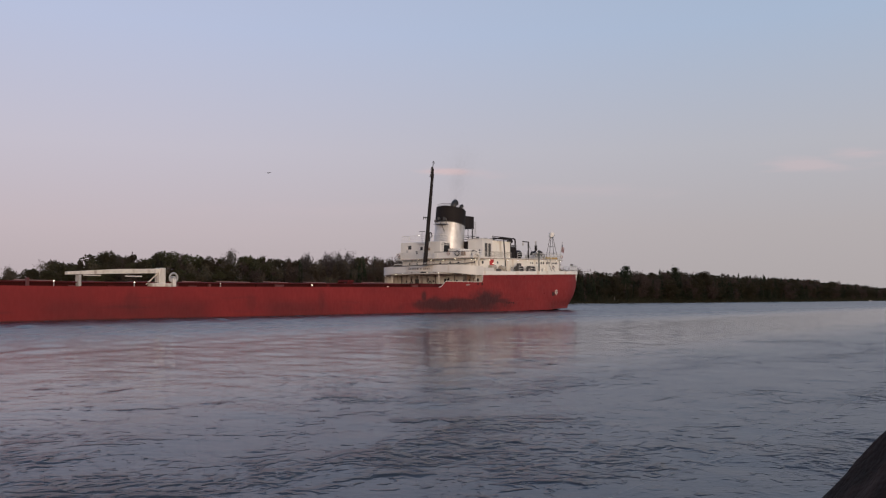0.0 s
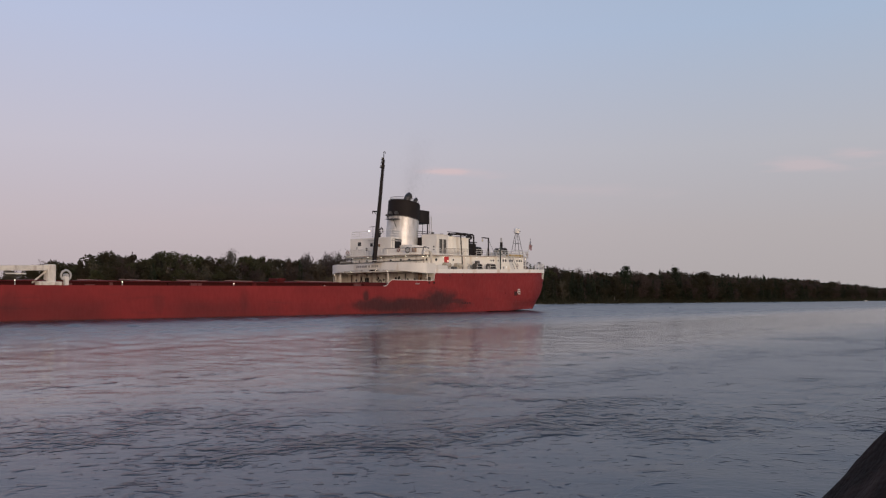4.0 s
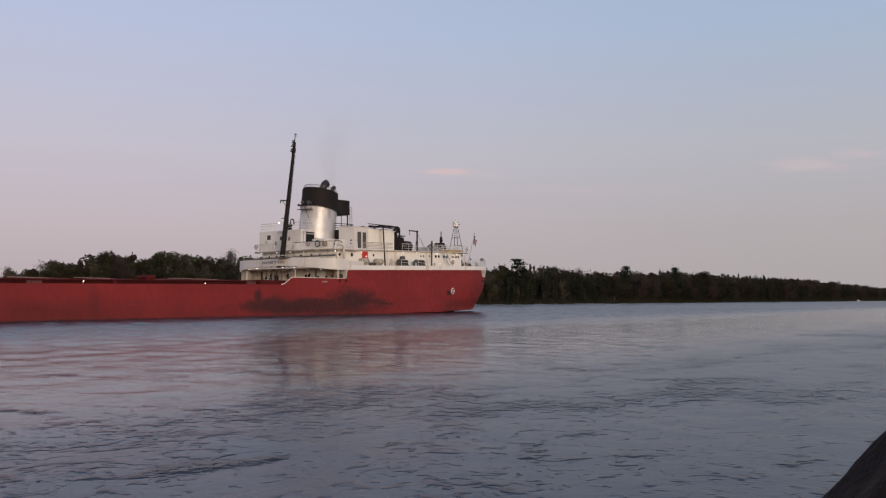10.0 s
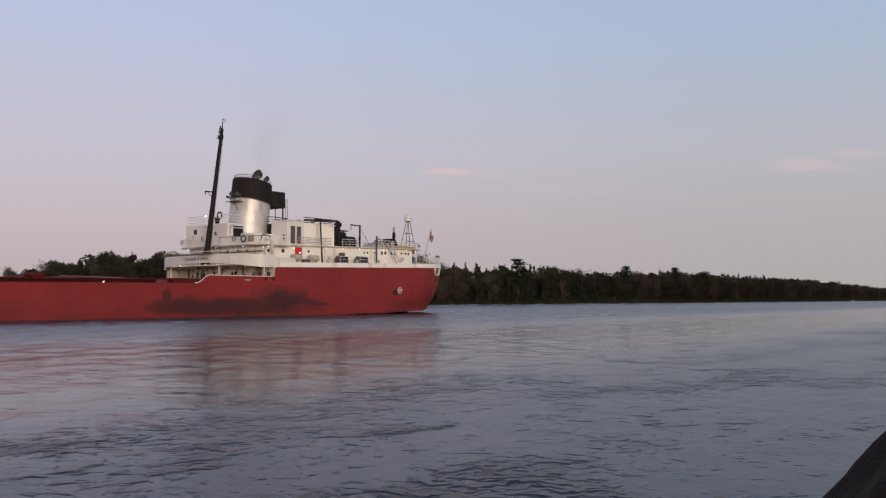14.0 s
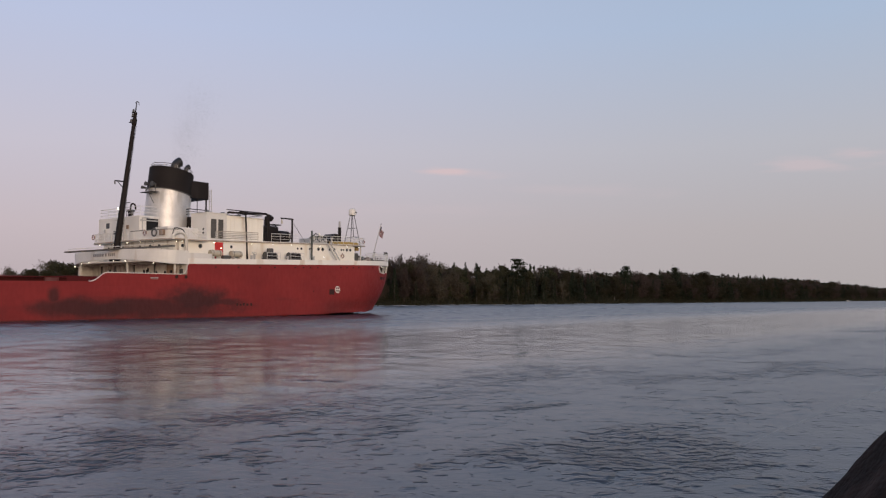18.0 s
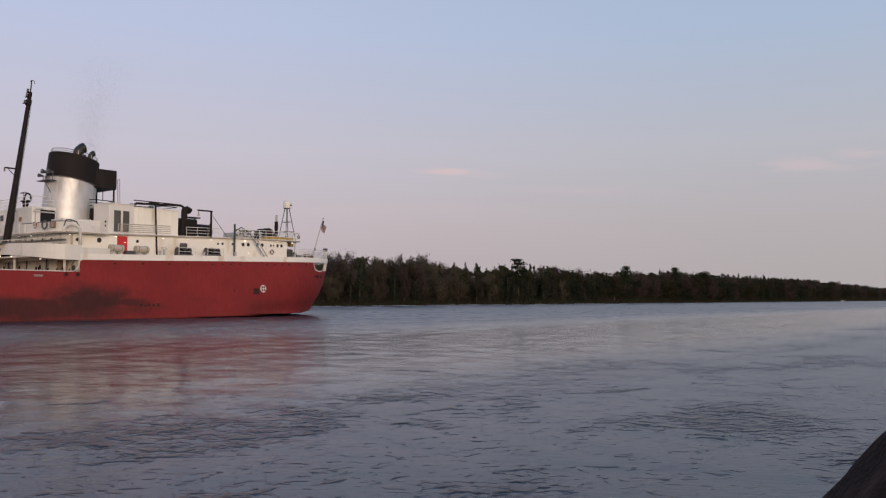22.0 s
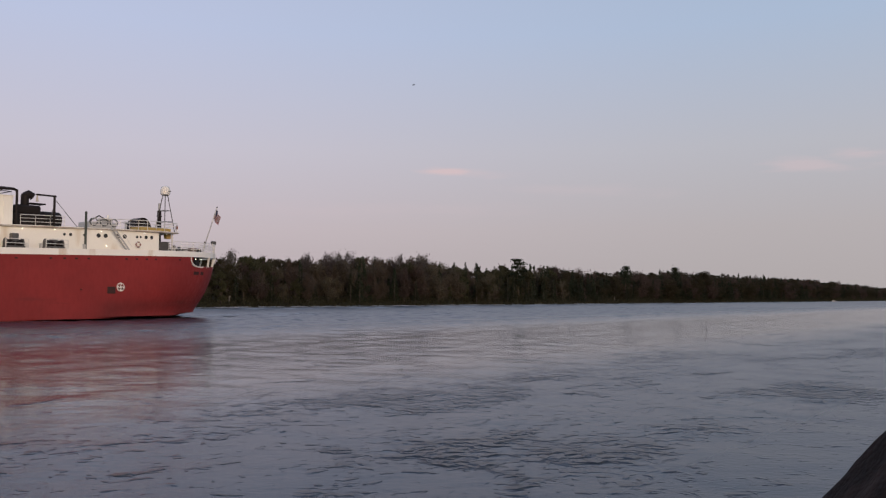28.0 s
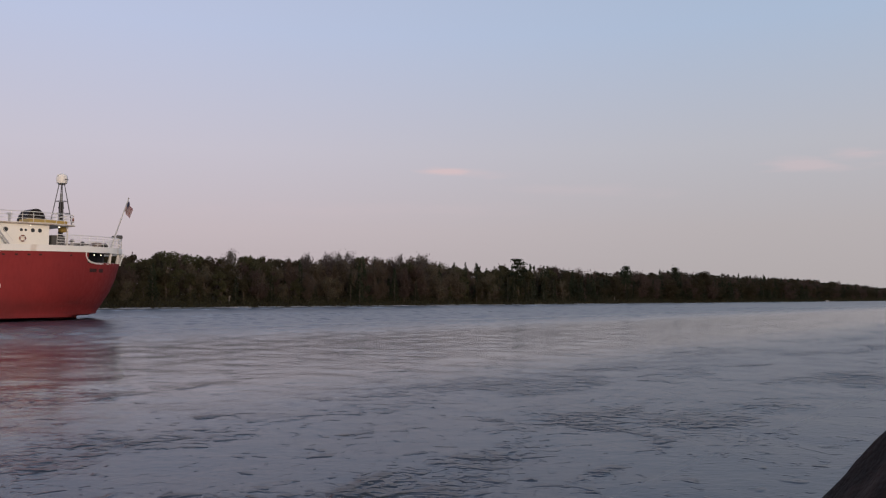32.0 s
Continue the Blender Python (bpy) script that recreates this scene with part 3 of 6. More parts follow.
def tree(kind, i, s, c, high, wide=1.0, crown=None, label=""):
    """A tree as a thing: an Empty at its foot with trunk and crown."""
    mat, name, text, cat = KINDS[kind]
    trunk, _, leaf = protos[kind][i % len(protos[kind])]
    root = tagged(new(name), label or text, cat, group="trees of the far bank")
    z = 0.5 + (c - 185) * 0.045
    root.matrix_basis = Matrix.LocRotScale(plan(s, c, z), Euler((0, 0, random.uniform(0, 6.28))), (high * wide, high * wide, high))
    place("trunk", trunk, root)
    place("crown", crown or leaf, root)
    return root


def wood_tree(kind, i, s, c, high, wide=1.0):
    v = protos[kind][i % len(protos[kind])][1].reshape(-1, 4, 3)[::2]
    mid = v.mean(1, keepdims=True)
    v = (mid + (v - mid) * 1.4).reshape(-1, 3)
    a = random.uniform(0, 6.28)
    x, y = v[:, 0] * math.cos(a) - v[:, 1] * math.sin(a), v[:, 0] * math.sin(a) + v[:, 1] * math.cos(a)
    o = plan(s, c, 0.5)
    wood_leaves["fir" if kind == "pine" else kind].append(np.stack([o.x + x * high * wide, o.y + y * high * wide, o.z + v[:, 2] * high], 1))


def pick_kind(x):
    """Leafy and brown woods upstream, more conifers downstream."""
    r = random.random()
    if -0.2 < x < 0.03:
        return "bare" if r < 0.62 else "broad" if r < 0.9 else "fir"
    if x < -0.2:
        return "broad" if r < 0.66 else "bare" if r < 0.9 else "fir"
    return "fir" if r < 0.42 else "broad" if r < 0.82 else "bare"


def make_woods():
    random.seed(5)
    count = 0
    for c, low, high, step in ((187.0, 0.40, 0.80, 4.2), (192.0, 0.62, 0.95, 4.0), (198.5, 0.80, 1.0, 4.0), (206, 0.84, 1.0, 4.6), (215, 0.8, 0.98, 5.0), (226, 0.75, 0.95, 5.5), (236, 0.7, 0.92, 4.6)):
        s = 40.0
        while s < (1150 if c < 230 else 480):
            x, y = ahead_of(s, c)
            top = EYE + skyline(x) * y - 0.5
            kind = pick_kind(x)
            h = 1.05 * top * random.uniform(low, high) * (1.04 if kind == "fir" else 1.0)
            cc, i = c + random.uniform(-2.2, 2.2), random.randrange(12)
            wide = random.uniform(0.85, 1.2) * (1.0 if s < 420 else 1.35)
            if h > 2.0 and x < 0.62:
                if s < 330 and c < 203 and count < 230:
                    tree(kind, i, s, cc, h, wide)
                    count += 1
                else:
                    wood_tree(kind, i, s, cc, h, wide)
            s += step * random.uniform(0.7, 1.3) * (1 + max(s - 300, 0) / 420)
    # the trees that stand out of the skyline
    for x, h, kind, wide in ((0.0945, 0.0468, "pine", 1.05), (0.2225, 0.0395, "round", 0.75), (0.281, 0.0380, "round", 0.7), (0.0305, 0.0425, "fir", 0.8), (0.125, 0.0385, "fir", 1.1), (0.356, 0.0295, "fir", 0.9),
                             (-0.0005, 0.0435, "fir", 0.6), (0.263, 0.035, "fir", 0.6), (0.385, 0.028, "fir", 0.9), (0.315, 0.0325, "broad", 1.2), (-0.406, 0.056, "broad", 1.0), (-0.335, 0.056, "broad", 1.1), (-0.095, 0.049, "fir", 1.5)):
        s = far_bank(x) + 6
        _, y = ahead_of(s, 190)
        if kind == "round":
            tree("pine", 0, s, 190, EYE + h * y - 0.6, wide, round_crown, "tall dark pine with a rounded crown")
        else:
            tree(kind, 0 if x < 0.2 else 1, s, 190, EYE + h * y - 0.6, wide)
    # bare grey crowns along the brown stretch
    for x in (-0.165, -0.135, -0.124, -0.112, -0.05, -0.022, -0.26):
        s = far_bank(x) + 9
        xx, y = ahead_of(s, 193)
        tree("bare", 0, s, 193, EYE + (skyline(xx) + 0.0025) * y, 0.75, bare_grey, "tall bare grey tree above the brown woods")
    for kind, mat, name, text in (("broad", L_OLIVE, "leafy_woods", "olive-green leafy woods behind the bank"), ("bare", L_BROWN, "budding_woods", "brown budding woods behind the bank"), ("fir", L_FIR, "conifer_woods", "dark conifer woods behind the bank")):
        ob = new(name, cards_mesh(name, np.concatenate(wood_leaves[kind]), mat))
        tagged(ob, text, "woods", kind="stuff")
    # brush at the water's edge
    global rng
    rng = np.random.default_rng(3)
    pts = []
    for s in np.arange(40, 1100, 0.4):
        f = 1 + max(s - 300, 0) / 500
        if rng.random() > 1 / f:
            continue
        high = rng.uniform(0.5, 2.4) * (0.6 + 0.8 * abs(noise.noise(Vector((s * 0.03, 0, 0)))))
        o = np.array(plan(s, 183.8 + rng.uniform(-0.5, 2.6), 0.1))
        p = rng.normal(size=(60, 3)) * np.array([0.8 * f, 0.8 * f, 0.55 * high])
        p[:, 2] = np.abs(p[:, 2])
        pts.append(o + p)
    # undergrowth between the trunks
    for s in np.arange(40, 1100, 1.0):
        f = 1 + max(s - 300, 0) / 400
        if rng.random() > 1 / f:
            continue
        for c in (188.5, 193.0, 204.0):
            high = rng.uniform(2.0, 5.0) * (1.8 if c > 200 else 1)
            p = rng.normal(size=(70, 3)) * np.array([0.9 * f, 1.2, 0.5 * high])
            p[:, 2] = np.minimum(np.abs(p[:, 2]), high * (0.85 - 0.2 * np.abs(p[:, 1])).clip(0.2))
            pts.append(np.array(plan(s, c + rng.uniform(-1, 1), 0.6)) + p)
    pts = np.concatenate(pts)
    half = rng.random(len(pts)) < 0.55
    for name, mask, mat, text in (("bank_brush", half, L_BRUSH, "low brown brush along the water's edge"), ("bank_shrubs", ~half, L_OLIVE, "low olive shrubs along the water's edge")):
        ob = new(name, cards_mesh(name, leaf_cards(pts[mask], 0.22, 1.5, 0.3), mat))
        tagged(ob, text, "shrubs", kind="stuff")
    # pale birch trunks by the water
    for x, h in ((-0.2505, 3.0), (0.203, 3.2)):
        s = far_bank(x)
        root = tagged(new("birch_trunk"), "pale birch trunk at the water's edge", "tree trunk", group="pale trunks of the far bank")
        root.matrix_basis = Matrix.Translation(plan(s, 184.6, 0.2))
        bm = tube((0, 0, 0), (0.15, 0, h), 0.22, 0.12, 8)
        tube((0.1, 0, h * 0.6), (0.5, 0.2, h * 1.1), 0.07, 0.03, 6, bm)
        part("trunk", bm, M_BIRCH, root)


make_woods()


def make_shore():
    """An added pale strip along the far waterline; its colour stands for bright water."""
    m = material("pale_glint_strip", (0.30, 0.31, 0.33), 0.6, vary=0.2, scale=0.3)
    rows = []
    s = 30.0
    while s < 1120:
        h = 0.20 + 0.08 * max(noise.noise(Vector((s * 0.03, 2.0, 0))) + 0.6, 0) + random.uniform(0, 0.02)
        w = random.uniform(-0.25, 0.25)
        rows.append([plan(s, 182.4 + w, -0.1), plan(s, 182.8 + w, h * 0.8), plan(s, 183.2 + w, h), plan(s, 184.0, 0.05)])
        s += 0.8 + s * 0.002
    ob = new("shore_glint", mesh_of("shore_glint", loft(rows), m))
    tagged(ob, "pale raised strip in place of the water's glint at the far shore", "stones", kind="stuff")


make_shore()


def make_foam_line():
    """A low broken line of foam where the current runs along the far side of the channel."""
    m = material("pale_river_foam", (0.42, 0.46, 0.50), 0.6, vary=0.3, scale=0.25, bump=0.3)
    rr = random.Random(23)
    bm = bmesh.new()
    s = 70.0
    while s < 640:
        long = rr.uniform(5, 16) * (1 + s / 400)
        c = 157 + 3.0 * noise.noise(Vector((s * 0.012, 7, 0))) + rr.uniform(-0.8, 0.8)
        high = rr.uniform(0.06, 0.13)
        rows = []
        for k in range(9):
            f = k / 8
            h = high * math.sin(math.pi * f) ** 0.5
            w = 0.9 * math.sin(math.pi * f) + 0.05
            cc = c + 0.5 * math.sin(5 * f + s)
            rows.append([plan(s + long * f, cc + w * e, -0.03 + (h + 0.03) * (1 - e * e)) for e in (-1, -0.5, 0, 0.5, 1)])
        loft(rows, bm=bm)
        s += long * rr.uniform(0.7, 1.15)
    ob = new("foam_line", mesh_of("foam_line", bm, m, True))
    tagged(ob, "pale broken line of foam on the far current", "foam", kind="stuff")


make_foam_line()


# ---- the cargo ship -------------------------------------------------------
# Local x runs forward from the stern, local y to port (towards the camera), z = 0 is the waterline.
BEAM = 10.9
ship = tagged(new("cargo_ship"), "long red lake freighter with white aft house and silver funnel", "ship")
drifting_with_ship = [ship]


def sheer(u):
    """The rise of the deck lines towards the stern."""
    return 0.026 * max(43.4 - u, 0.0)


def fall(u):
    """How far the main deck falls towards midships."""
    return 0.0095 * min(max(u - 56.4, 0.0), 60.0)


def hull_top(u):
    if u <= 44.1:
        return 6.80 + sheer(u)
    if u <= 54.5:
        return 5.3 + 0.0 * u
    if u <= 56.4:
        k = (u - 54.5) / 1.9
        return 5.3 - 1.0 * (k * k * (3 - 2 * k))
    return 4.3 - fall(u) + 2.2 * max((u - 150) / 84, 0) ** 2


def stern_line(z):
    """How far forward of the stern's end the hull begins at a height."""
    for (a, ua), (c, uc) in zip(STERN, STERN[1:]):
        if z <= c:
            k = max((z - a) / (c - a), 0)
            return ua + (uc - ua) * k
    return STERN[-1][1]


STERN = [(-7, 3.1), (0.8, 2.9), (1.2, 2.6), (2.4, 1.85), (3.6, 1.15), (5.4, 0.45), (7, 0.1), (9, -0.3)]

CUT_UP = [(-7, 45), (-3, 34), (-1, 26), (0, 21), (0.25, 10.5), (0.5, 3.5), (0.85, -3.4), (1.0, -8)]


def half_breadth(u, z):
    z = min(max(z, -7), 9)
    run = 16 + 6 * max(0, (4 - max(z, 1.0)) / 4) ** 1.3
    q = min(max((u - stern_line(z)) / run, 0), 1)
    b = BEAM * math.sqrt(max(1 - (1 - q) ** 2, 0))
    if z < 1.0:
        # the underside of the counter rises clear of the water towards the stern
        for (a, ua), (c, uc) in zip(CUT_UP, CUT_UP[1:]):
            if z <= c:
                e = min(max((u - ua - (uc - ua) * (z - a) / (c - a)) / 10, 0), 1)
                b = min(b, BEAM * math.sqrt(max(1 - (1 - e) ** 2, 0)))
                break
    if u > 205:
        e = min((u - 205) / (29.0 + 0.25 * z), 1)
        b *= math.sqrt(max(1 - e ** 2.2, 0))
    if z < -5:
        b *= 1 - 0.06 * (-5 - z)
    return b


def make_hull():
    fixed = [-7, -0.6, 0.0, 0.2, 0.4, 0.65, 0.9, 1.4, 2.2, 3.2]
    qs = [0, 0.004, 0.015, 0.035, 0.06, 0.09, 0.125, 0.165, 0.21, 0.26, 0.32, 0.36, 0.40, 0.44, 0.48, 0.52, 0.57, 0.62, 0.67, 0.72, 0.77, 0.83, 0.89, 0.945, 1]
    late = [27, 28, 29, 30, 31.5, 33, 34.5, 36, 38, 42, 44.09, 44.11, 48, 54.5] + [54.5 + 0.2375 * i for i in range(1, 9)] + [60, 80, 100, 120, 140, 160, 180, 200, 205, 210, 215, 220, 224, 227, 229.5, 231.5, 233]
    bm = bmesh.new()
    grid = []
    for i, q in enumerate(qs + late):
        col = []
        for j in range(14):
            if j < 10:
                z = fixed[j]
            else:
                u_guess = q if i >= len(qs) else q * 26
                top = hull_top(u_guess)
                z = {10: 3.2 + (top - 1.35 - 3.2) * 0.5, 11: top - 1.35, 12: top - 0.75, 13: top}[j]
                z = max(z, 3.2 + 0.05 * (j - 9))
            u = q if i >= len(qs) else stern_line(z) + q * (26 - stern_line(z))
            if j == 13:
                z = hull_top(u)
            col.append((u, half_breadth(u, z), z))
        grid.append(col)
    for side in (1, -1):
        vs = [[bm.verts.new((u, side * b, z)) for u, b, z in col] for col in grid]
        for a in range(len(vs) - 1):
            for j in range(13):
                opening = j >= 11 and grid[a + 1][j][0] < 8.6 and (grid[a][j][0] > -1)
                corners = (grid[a][j], grid[a + 1][j], grid[a + 1][j + 1], grid[a][j + 1])
                clear = all(b < 0.05 and -0.7 < z < 1.0 for _, b, z in corners)
                if opening or clear:
                    continue
                f = (vs[a][j], vs[a + 1][j], vs[a + 1][j + 1], vs[a][j + 1])
                bm.faces.new(f if side < 0 else f[::-1])
    bmesh.ops.remove_doubles(bm, verts=bm.verts, dist=0.002)
    bmesh.ops.holes_fill(bm, edges=[e for e in bm.edges if e.is_boundary and all(v.co.z < -6.9 for v in e.verts)], sides=400)
    ob = part("hull", bm, M_HULL, ship, "red steel hull, scraped and sooty", smooth=True)
    sharp = ob.modifiers.new("edges", "EDGE_SPLIT")
    sharp.split_angle = radians(40)
    return ob


hull = make_hull()


def make_skeg():
    """The deep fin under the counter, its top falling forward with it."""
    bm = bmesh.new()
    rings = []
    for u, top, half in ((4.6, 0.36, 0.3), (9, 0.2, 1.2), (16, 0.04, 2.2), (25, -0.2, 3.0)):
        rings.append([bm.verts.new((u, y, z)) for y, z in
                      ((-half, -3), (half, -3), (half, top), (-half, top))])
    for a, c in zip(rings, rings[1:]):
        for i in range(4):
            j = (i + 1) % 4
            bm.faces.new((a[i], a[j], c[j], c[i]))
    bm.faces.new(rings[0])
    bm.faces.new(rings[-1])
    bmesh.ops.recalc_face_normals(bm, faces=bm.faces[:])
    return bm


part("skeg", make_skeg(), M_HULL, hull, "red fin under the counter")


def strake():
    """The white band along the stern's deck edge."""
    us = [-0.38, -0.3, -0.1, 0.2, 0.6, 1.1, 1.8, 2.8, 4, 5.5, 7, 8.2, 9.3, 10.5, 12, 14, 17, 22, 27, 32, 38, 44.1]
    rows = []
    ordered = [(u, 1) for u in us[::-1]] + [(u, -1) for u in us]
    for u, s in ordered:
        z = 6.80 + sheer(u)
        b = s * (half_breadth(u, z) + 0.05)
        x = u - (0.05 if u < 0.3 else 0)
        i = s * max(abs(b) - 0.14, 0.0)
        low = z - 0.2
        rows.append([(x, b, low), (x, b, z + 0.47), (x + 0.08, i, z + 0.47), (x + 0.08, i, low)])
    part("white_strake", loft(rows, close=True, caps=True), M_STRAKE, hull, "white bulwark strake")


strake()


def deck_plate(name, us, z_of, inset, mat, label=""):
    rows = [[(u, half_breadth(u, 6) - inset, z_of(u)), (u, -half_breadth(u, 6) + inset, z_of(u))] for u in us]
    return part(name, loft(rows), mat, ship, label)


deck_plate("stern_deck", [0.3, 0.8, 1.6, 3, 5, 8, 12, 17, 24, 32, 40, 44.1], lambda u: 6.75 + sheer(u), 0.1, M_DECK)
deck_plate("main_deck", [43.0, 48, 54, 60, 80, 100, 116, 150, 200, 210, 218, 224, 228, 231], lambda u: 3.9 - fall(u) + 2.2 * max((u - 150) / 84, 0) ** 2, 0.05, M_DECKRED, "dark red steel main deck")


def house_front(half, nose, flat, back, corner=8.0):
    """A plan outline with a gently bowed front and rounded corners."""
    k = half / 11.0
    c = corner * k
    pts = [(back, half)]
    for i in range(7):
        a = math.pi / 2 * i / 6
        pts.append((nose - 0.4 - flat + flat * math.sin(a), c + (half - c) * math.cos(a)))
    for p in (0.6, 0.2, -0.2, -0.6):
        pts.append((nose - 0.4 * p * p, c * p))
    for i in range(7):
        a = math.pi / 2 * (6 - i) / 6
        pts.append((nose - 0.4 - flat + flat * math.sin(a), -c - (half - c) * math.cos(a)))
    pts.append((back, -half))
    return pts


M_GALLERY = material("dirty_white_plates", (0.64, 0.60, 0.53), 0.6, vary=0.25, scale=1.3, stain=(0.22, 0.15, 0.10), stain_at=0.54)
lower_house = part("lower_house", slab(house_front(8.2, 45.0, 0.9, 43.45), 3.9, 9.6), M_GALLERY, ship, "dirty white lower deckhouse")


def band_line(half, nose):
    """The band's plan: one smooth bow from side to side."""
    pts = [(44.0, half)]
    for i in range(33):
        y = half * math.cos(math.pi * i / 32)
        pts.append((nose - 3.2 + 3.2 * math.sqrt(max(1 - (abs(y) / half) ** 3.2, 0)), y))
    return pts + [(44.0, -half)]


band_outer, band_inner = band_line(10.95, 48.6), band_line(10.75, 48.4)
band = bmesh.new()


def band_low(y):
    return 7.27 - 0.72 * (abs(y) / 10.95) ** 2


def band_high(y):
    return 8.47 - 0.27 * (abs(y) / 10.95) ** 2


loft([[(x, y, band_low(y)) for x, y in band_outer], [(x, y, band_high(y)) for x, y in band_outer], [(x, y, band_high(y)) for x, y in band_inner], [(x, y, band_low(y)) for x, y in band_inner],
      [(x, y, band_low(y)) for x, y in band_outer]], bm=band)
bulwark_band = part("bulwark_band", band, M_WHITE, ship, "white curved bulwark across the house front")
part("boat_deck", slab(band_line(10.7, 48.35), 6.85, 7.0), M_WHITE, ship, "underside of the boat deck")
part("bulwark_step", box(40.6, 44.02, 10.76, 10.92, 7.2, 7.95, 0.03), M_WHITE, ship, "white bulwark beside the house")
part("bulwark_step", box(40.6, 44.02, -10.92, -10.76, 7.2, 7.95, 0.03), M_WHITE, ship)
part("band_end", box(43.92, 44.04, 8.2, 10.92, 6.45, 8.15, 0.02), M_WHITE, ship)
tier_deck = part("tier_deck", slab(house_front(9.2, 46.0, 1.3, 40.0), 9.62, 9.85), M_WHITE, ship)
cabin = part("aft_cabin", loft([[(u, s * w, 6.8 + sheer(u)), (u, s * w, 9.6 + sheer(u)), (u, -s * w, 9.6 + sheer(u)), (u, -s * w, 6.8 + sheer(u))]
                                for s in (1,) for u, w in ((11.8, 7.4), (16, 7.9), (20, 8.2), (30, 8.2), (43.5, 8.2))], close=True, caps=True), M_CREAM, ship, "cream aft cabin with portholes")
upper_deck = part("upper_deck", loft([[(u, w, 9.62 + sheer(u)), (u, w, 9.80 + sheer(u)), (u, -w, 9.80 + sheer(u)), (u, -w, 9.62 + sheer(u))]
                                      for u, w in ((8.3, 6.3), (12, 7.9), (18, 8.2), (24, 8.42), (44, 8.45))], close=True, caps=True), M_WHITE, ship, "white upper deck edge")
fore_house = part("fore_house", box(42.4, 45.2, -7.5, 2.2, 9.85, 12.95, 0.06), M_WHITE, ship, "white house before the funnel")
fan_house = part("fan_house", box(35.3, 38.5, 3.45, 6.85, 9.85, 13.55, 0.06), M_WHITE, ship, "white fan house with two dark doors")
stores_house = part("stores_house", box(29.0, 35.25, 0.5, 6.7, 9.95, 13.35, 0.08), M_CREAM, ship, "cream steel house with rust runs")


def funnel_ring(z, r, slope=0.0, n=40):
    """A ring of the raked funnel; slope lets it fall towards the stern."""
    x = 40.0 - 0.105 * (z - 11.6)
    return [(x + r * 1.02 * math.cos(2 * math.pi * i / n), r * math.sin(2 * math.pi * i / n), z + slope * r * math.cos(2 * math.pi * i / n)) for i in range(n)]


funnel = part("funnel", loft([funnel_ring(9.8, 2.88), funnel_ring(11.6, 2.86), funnel_ring(16.35, 2.80, 0.19)], close=True, caps=True), M_SILVER, ship, "weathered silver funnel", smooth=True)
part("funnel_top", loft([funnel_ring(16.35, 2.84, 0.19), funnel_ring(19.3, 2.80, 0.19), funnel_ring(19.35, 2.72, 0.19), funnel_ring(18.8, 2.66, 0.19)], close=True, caps=True), M_BLACK, funnel, "black funnel top", smooth=True)
part("smoke_duct", box(34.9, 38.0, -2.3, 2.3, 15.8, 18.15, 0.06), M_BLACK, funnel, "dark brown boxed exhaust duct")
mast = part("mast", tube((47.2, 0, 7.0), (44.75, 0, 26.4), 0.42, 0.22, 14), M_BLACK, ship, "tall raked black mast", smooth=True)


# ---- fittings of the ship -------------------------------------------------
def deck_z(u):
    return 9.80 + sheer(u)


def side_z(u):
    return 7.27 + sheer(u)


M_PALE = material("pale_canister_paint", (0.46, 0.41, 0.32), 0.5, vary=0.12)
M_YELLOW = material("dull_yellow_paint", (0.40, 0.27, 0.07), 0.5, vary=0.15)
M_FLAGRED = material("flag_red_cloth", (0.17, 0.025, 0.03), 0.8, vary=0.1)
M_FLAGWHITE = material("flag_white_cloth", (0.30, 0.28, 0.28), 0.8, vary=0.1)
M_FLAGBLUE = material("flag_blue_cloth", (0.022, 0.025, 0.06), 0.8, vary=0.1)
M_NAME = material("name_letter_paint", (0.24, 0.22, 0.21), 0.6, vary=0.1)
M_RUSTRAIL = material("weathered_beige_rail", (0.40, 0.34, 0.27), 0.6, vary=0.25)
M_EDGE = material("shade_brown_deck_edge", (0.33, 0.26, 0.20), 0.7, vary=0.3, scale=0.8, stain=(0.55, 0.50, 0.43), stain_at=0.5)
M_DARKGREEN = material("dark_green_paint", (0.045, 0.055, 0.045), 0.6, vary=0.25)
M_RUST = material("rusty_plate", (0.23, 0.15, 0.10), 0.8, vary=0.35, scale=1.2, stain=(0.42, 0.38, 0.33), stain_at=0.45)
POST = mesh_of("post", tube((0, 0, 0), (0, 0, 1.05), 0.026, seg=6), M_RAIL)


def railing(pts, parent, high=1.05, bars=3, step=1.5, mat=None, label="white pipe railing", thick=1.0):
    """A top rail with its lower bars and posts as parts of it."""
    mat = mat or M_RAIL
    pts = [Vector(p) for p in pts]
    up = Vector((0, 0, high))
    top = part("railing", path_tube([p + up for p in pts], 0.04 * thick, 6), mat, parent, label)
    for i in range(1, bars):
        part("rail_bar", path_tube([p + up * (i / bars) for p in pts], 0.030 * thick, 5), mat, top)
    for a, c in zip(pts, pts[1:]):
        n = max(1, round((c - a).length / step))
        for k in range(n):
            place("rail_post", POST, top, at=Matrix.Translation(a.lerp(c, k / n)) @ Matrix.Diagonal((1, 1, high / 1.05, 1)))
    place("rail_post", POST, top, at=Matrix.Translation(pts[-1]) @ Matrix.Diagonal((1, 1, high / 1.05, 1)))
    return top


def lamp_mesh():
    bm = bmesh.new()
    bmesh.ops.create_uvsphere(bm, u_segments=10, v_segments=6, radius=0.055)
    return mesh_of("lamp_bulb", bm, M_LAMP, True)


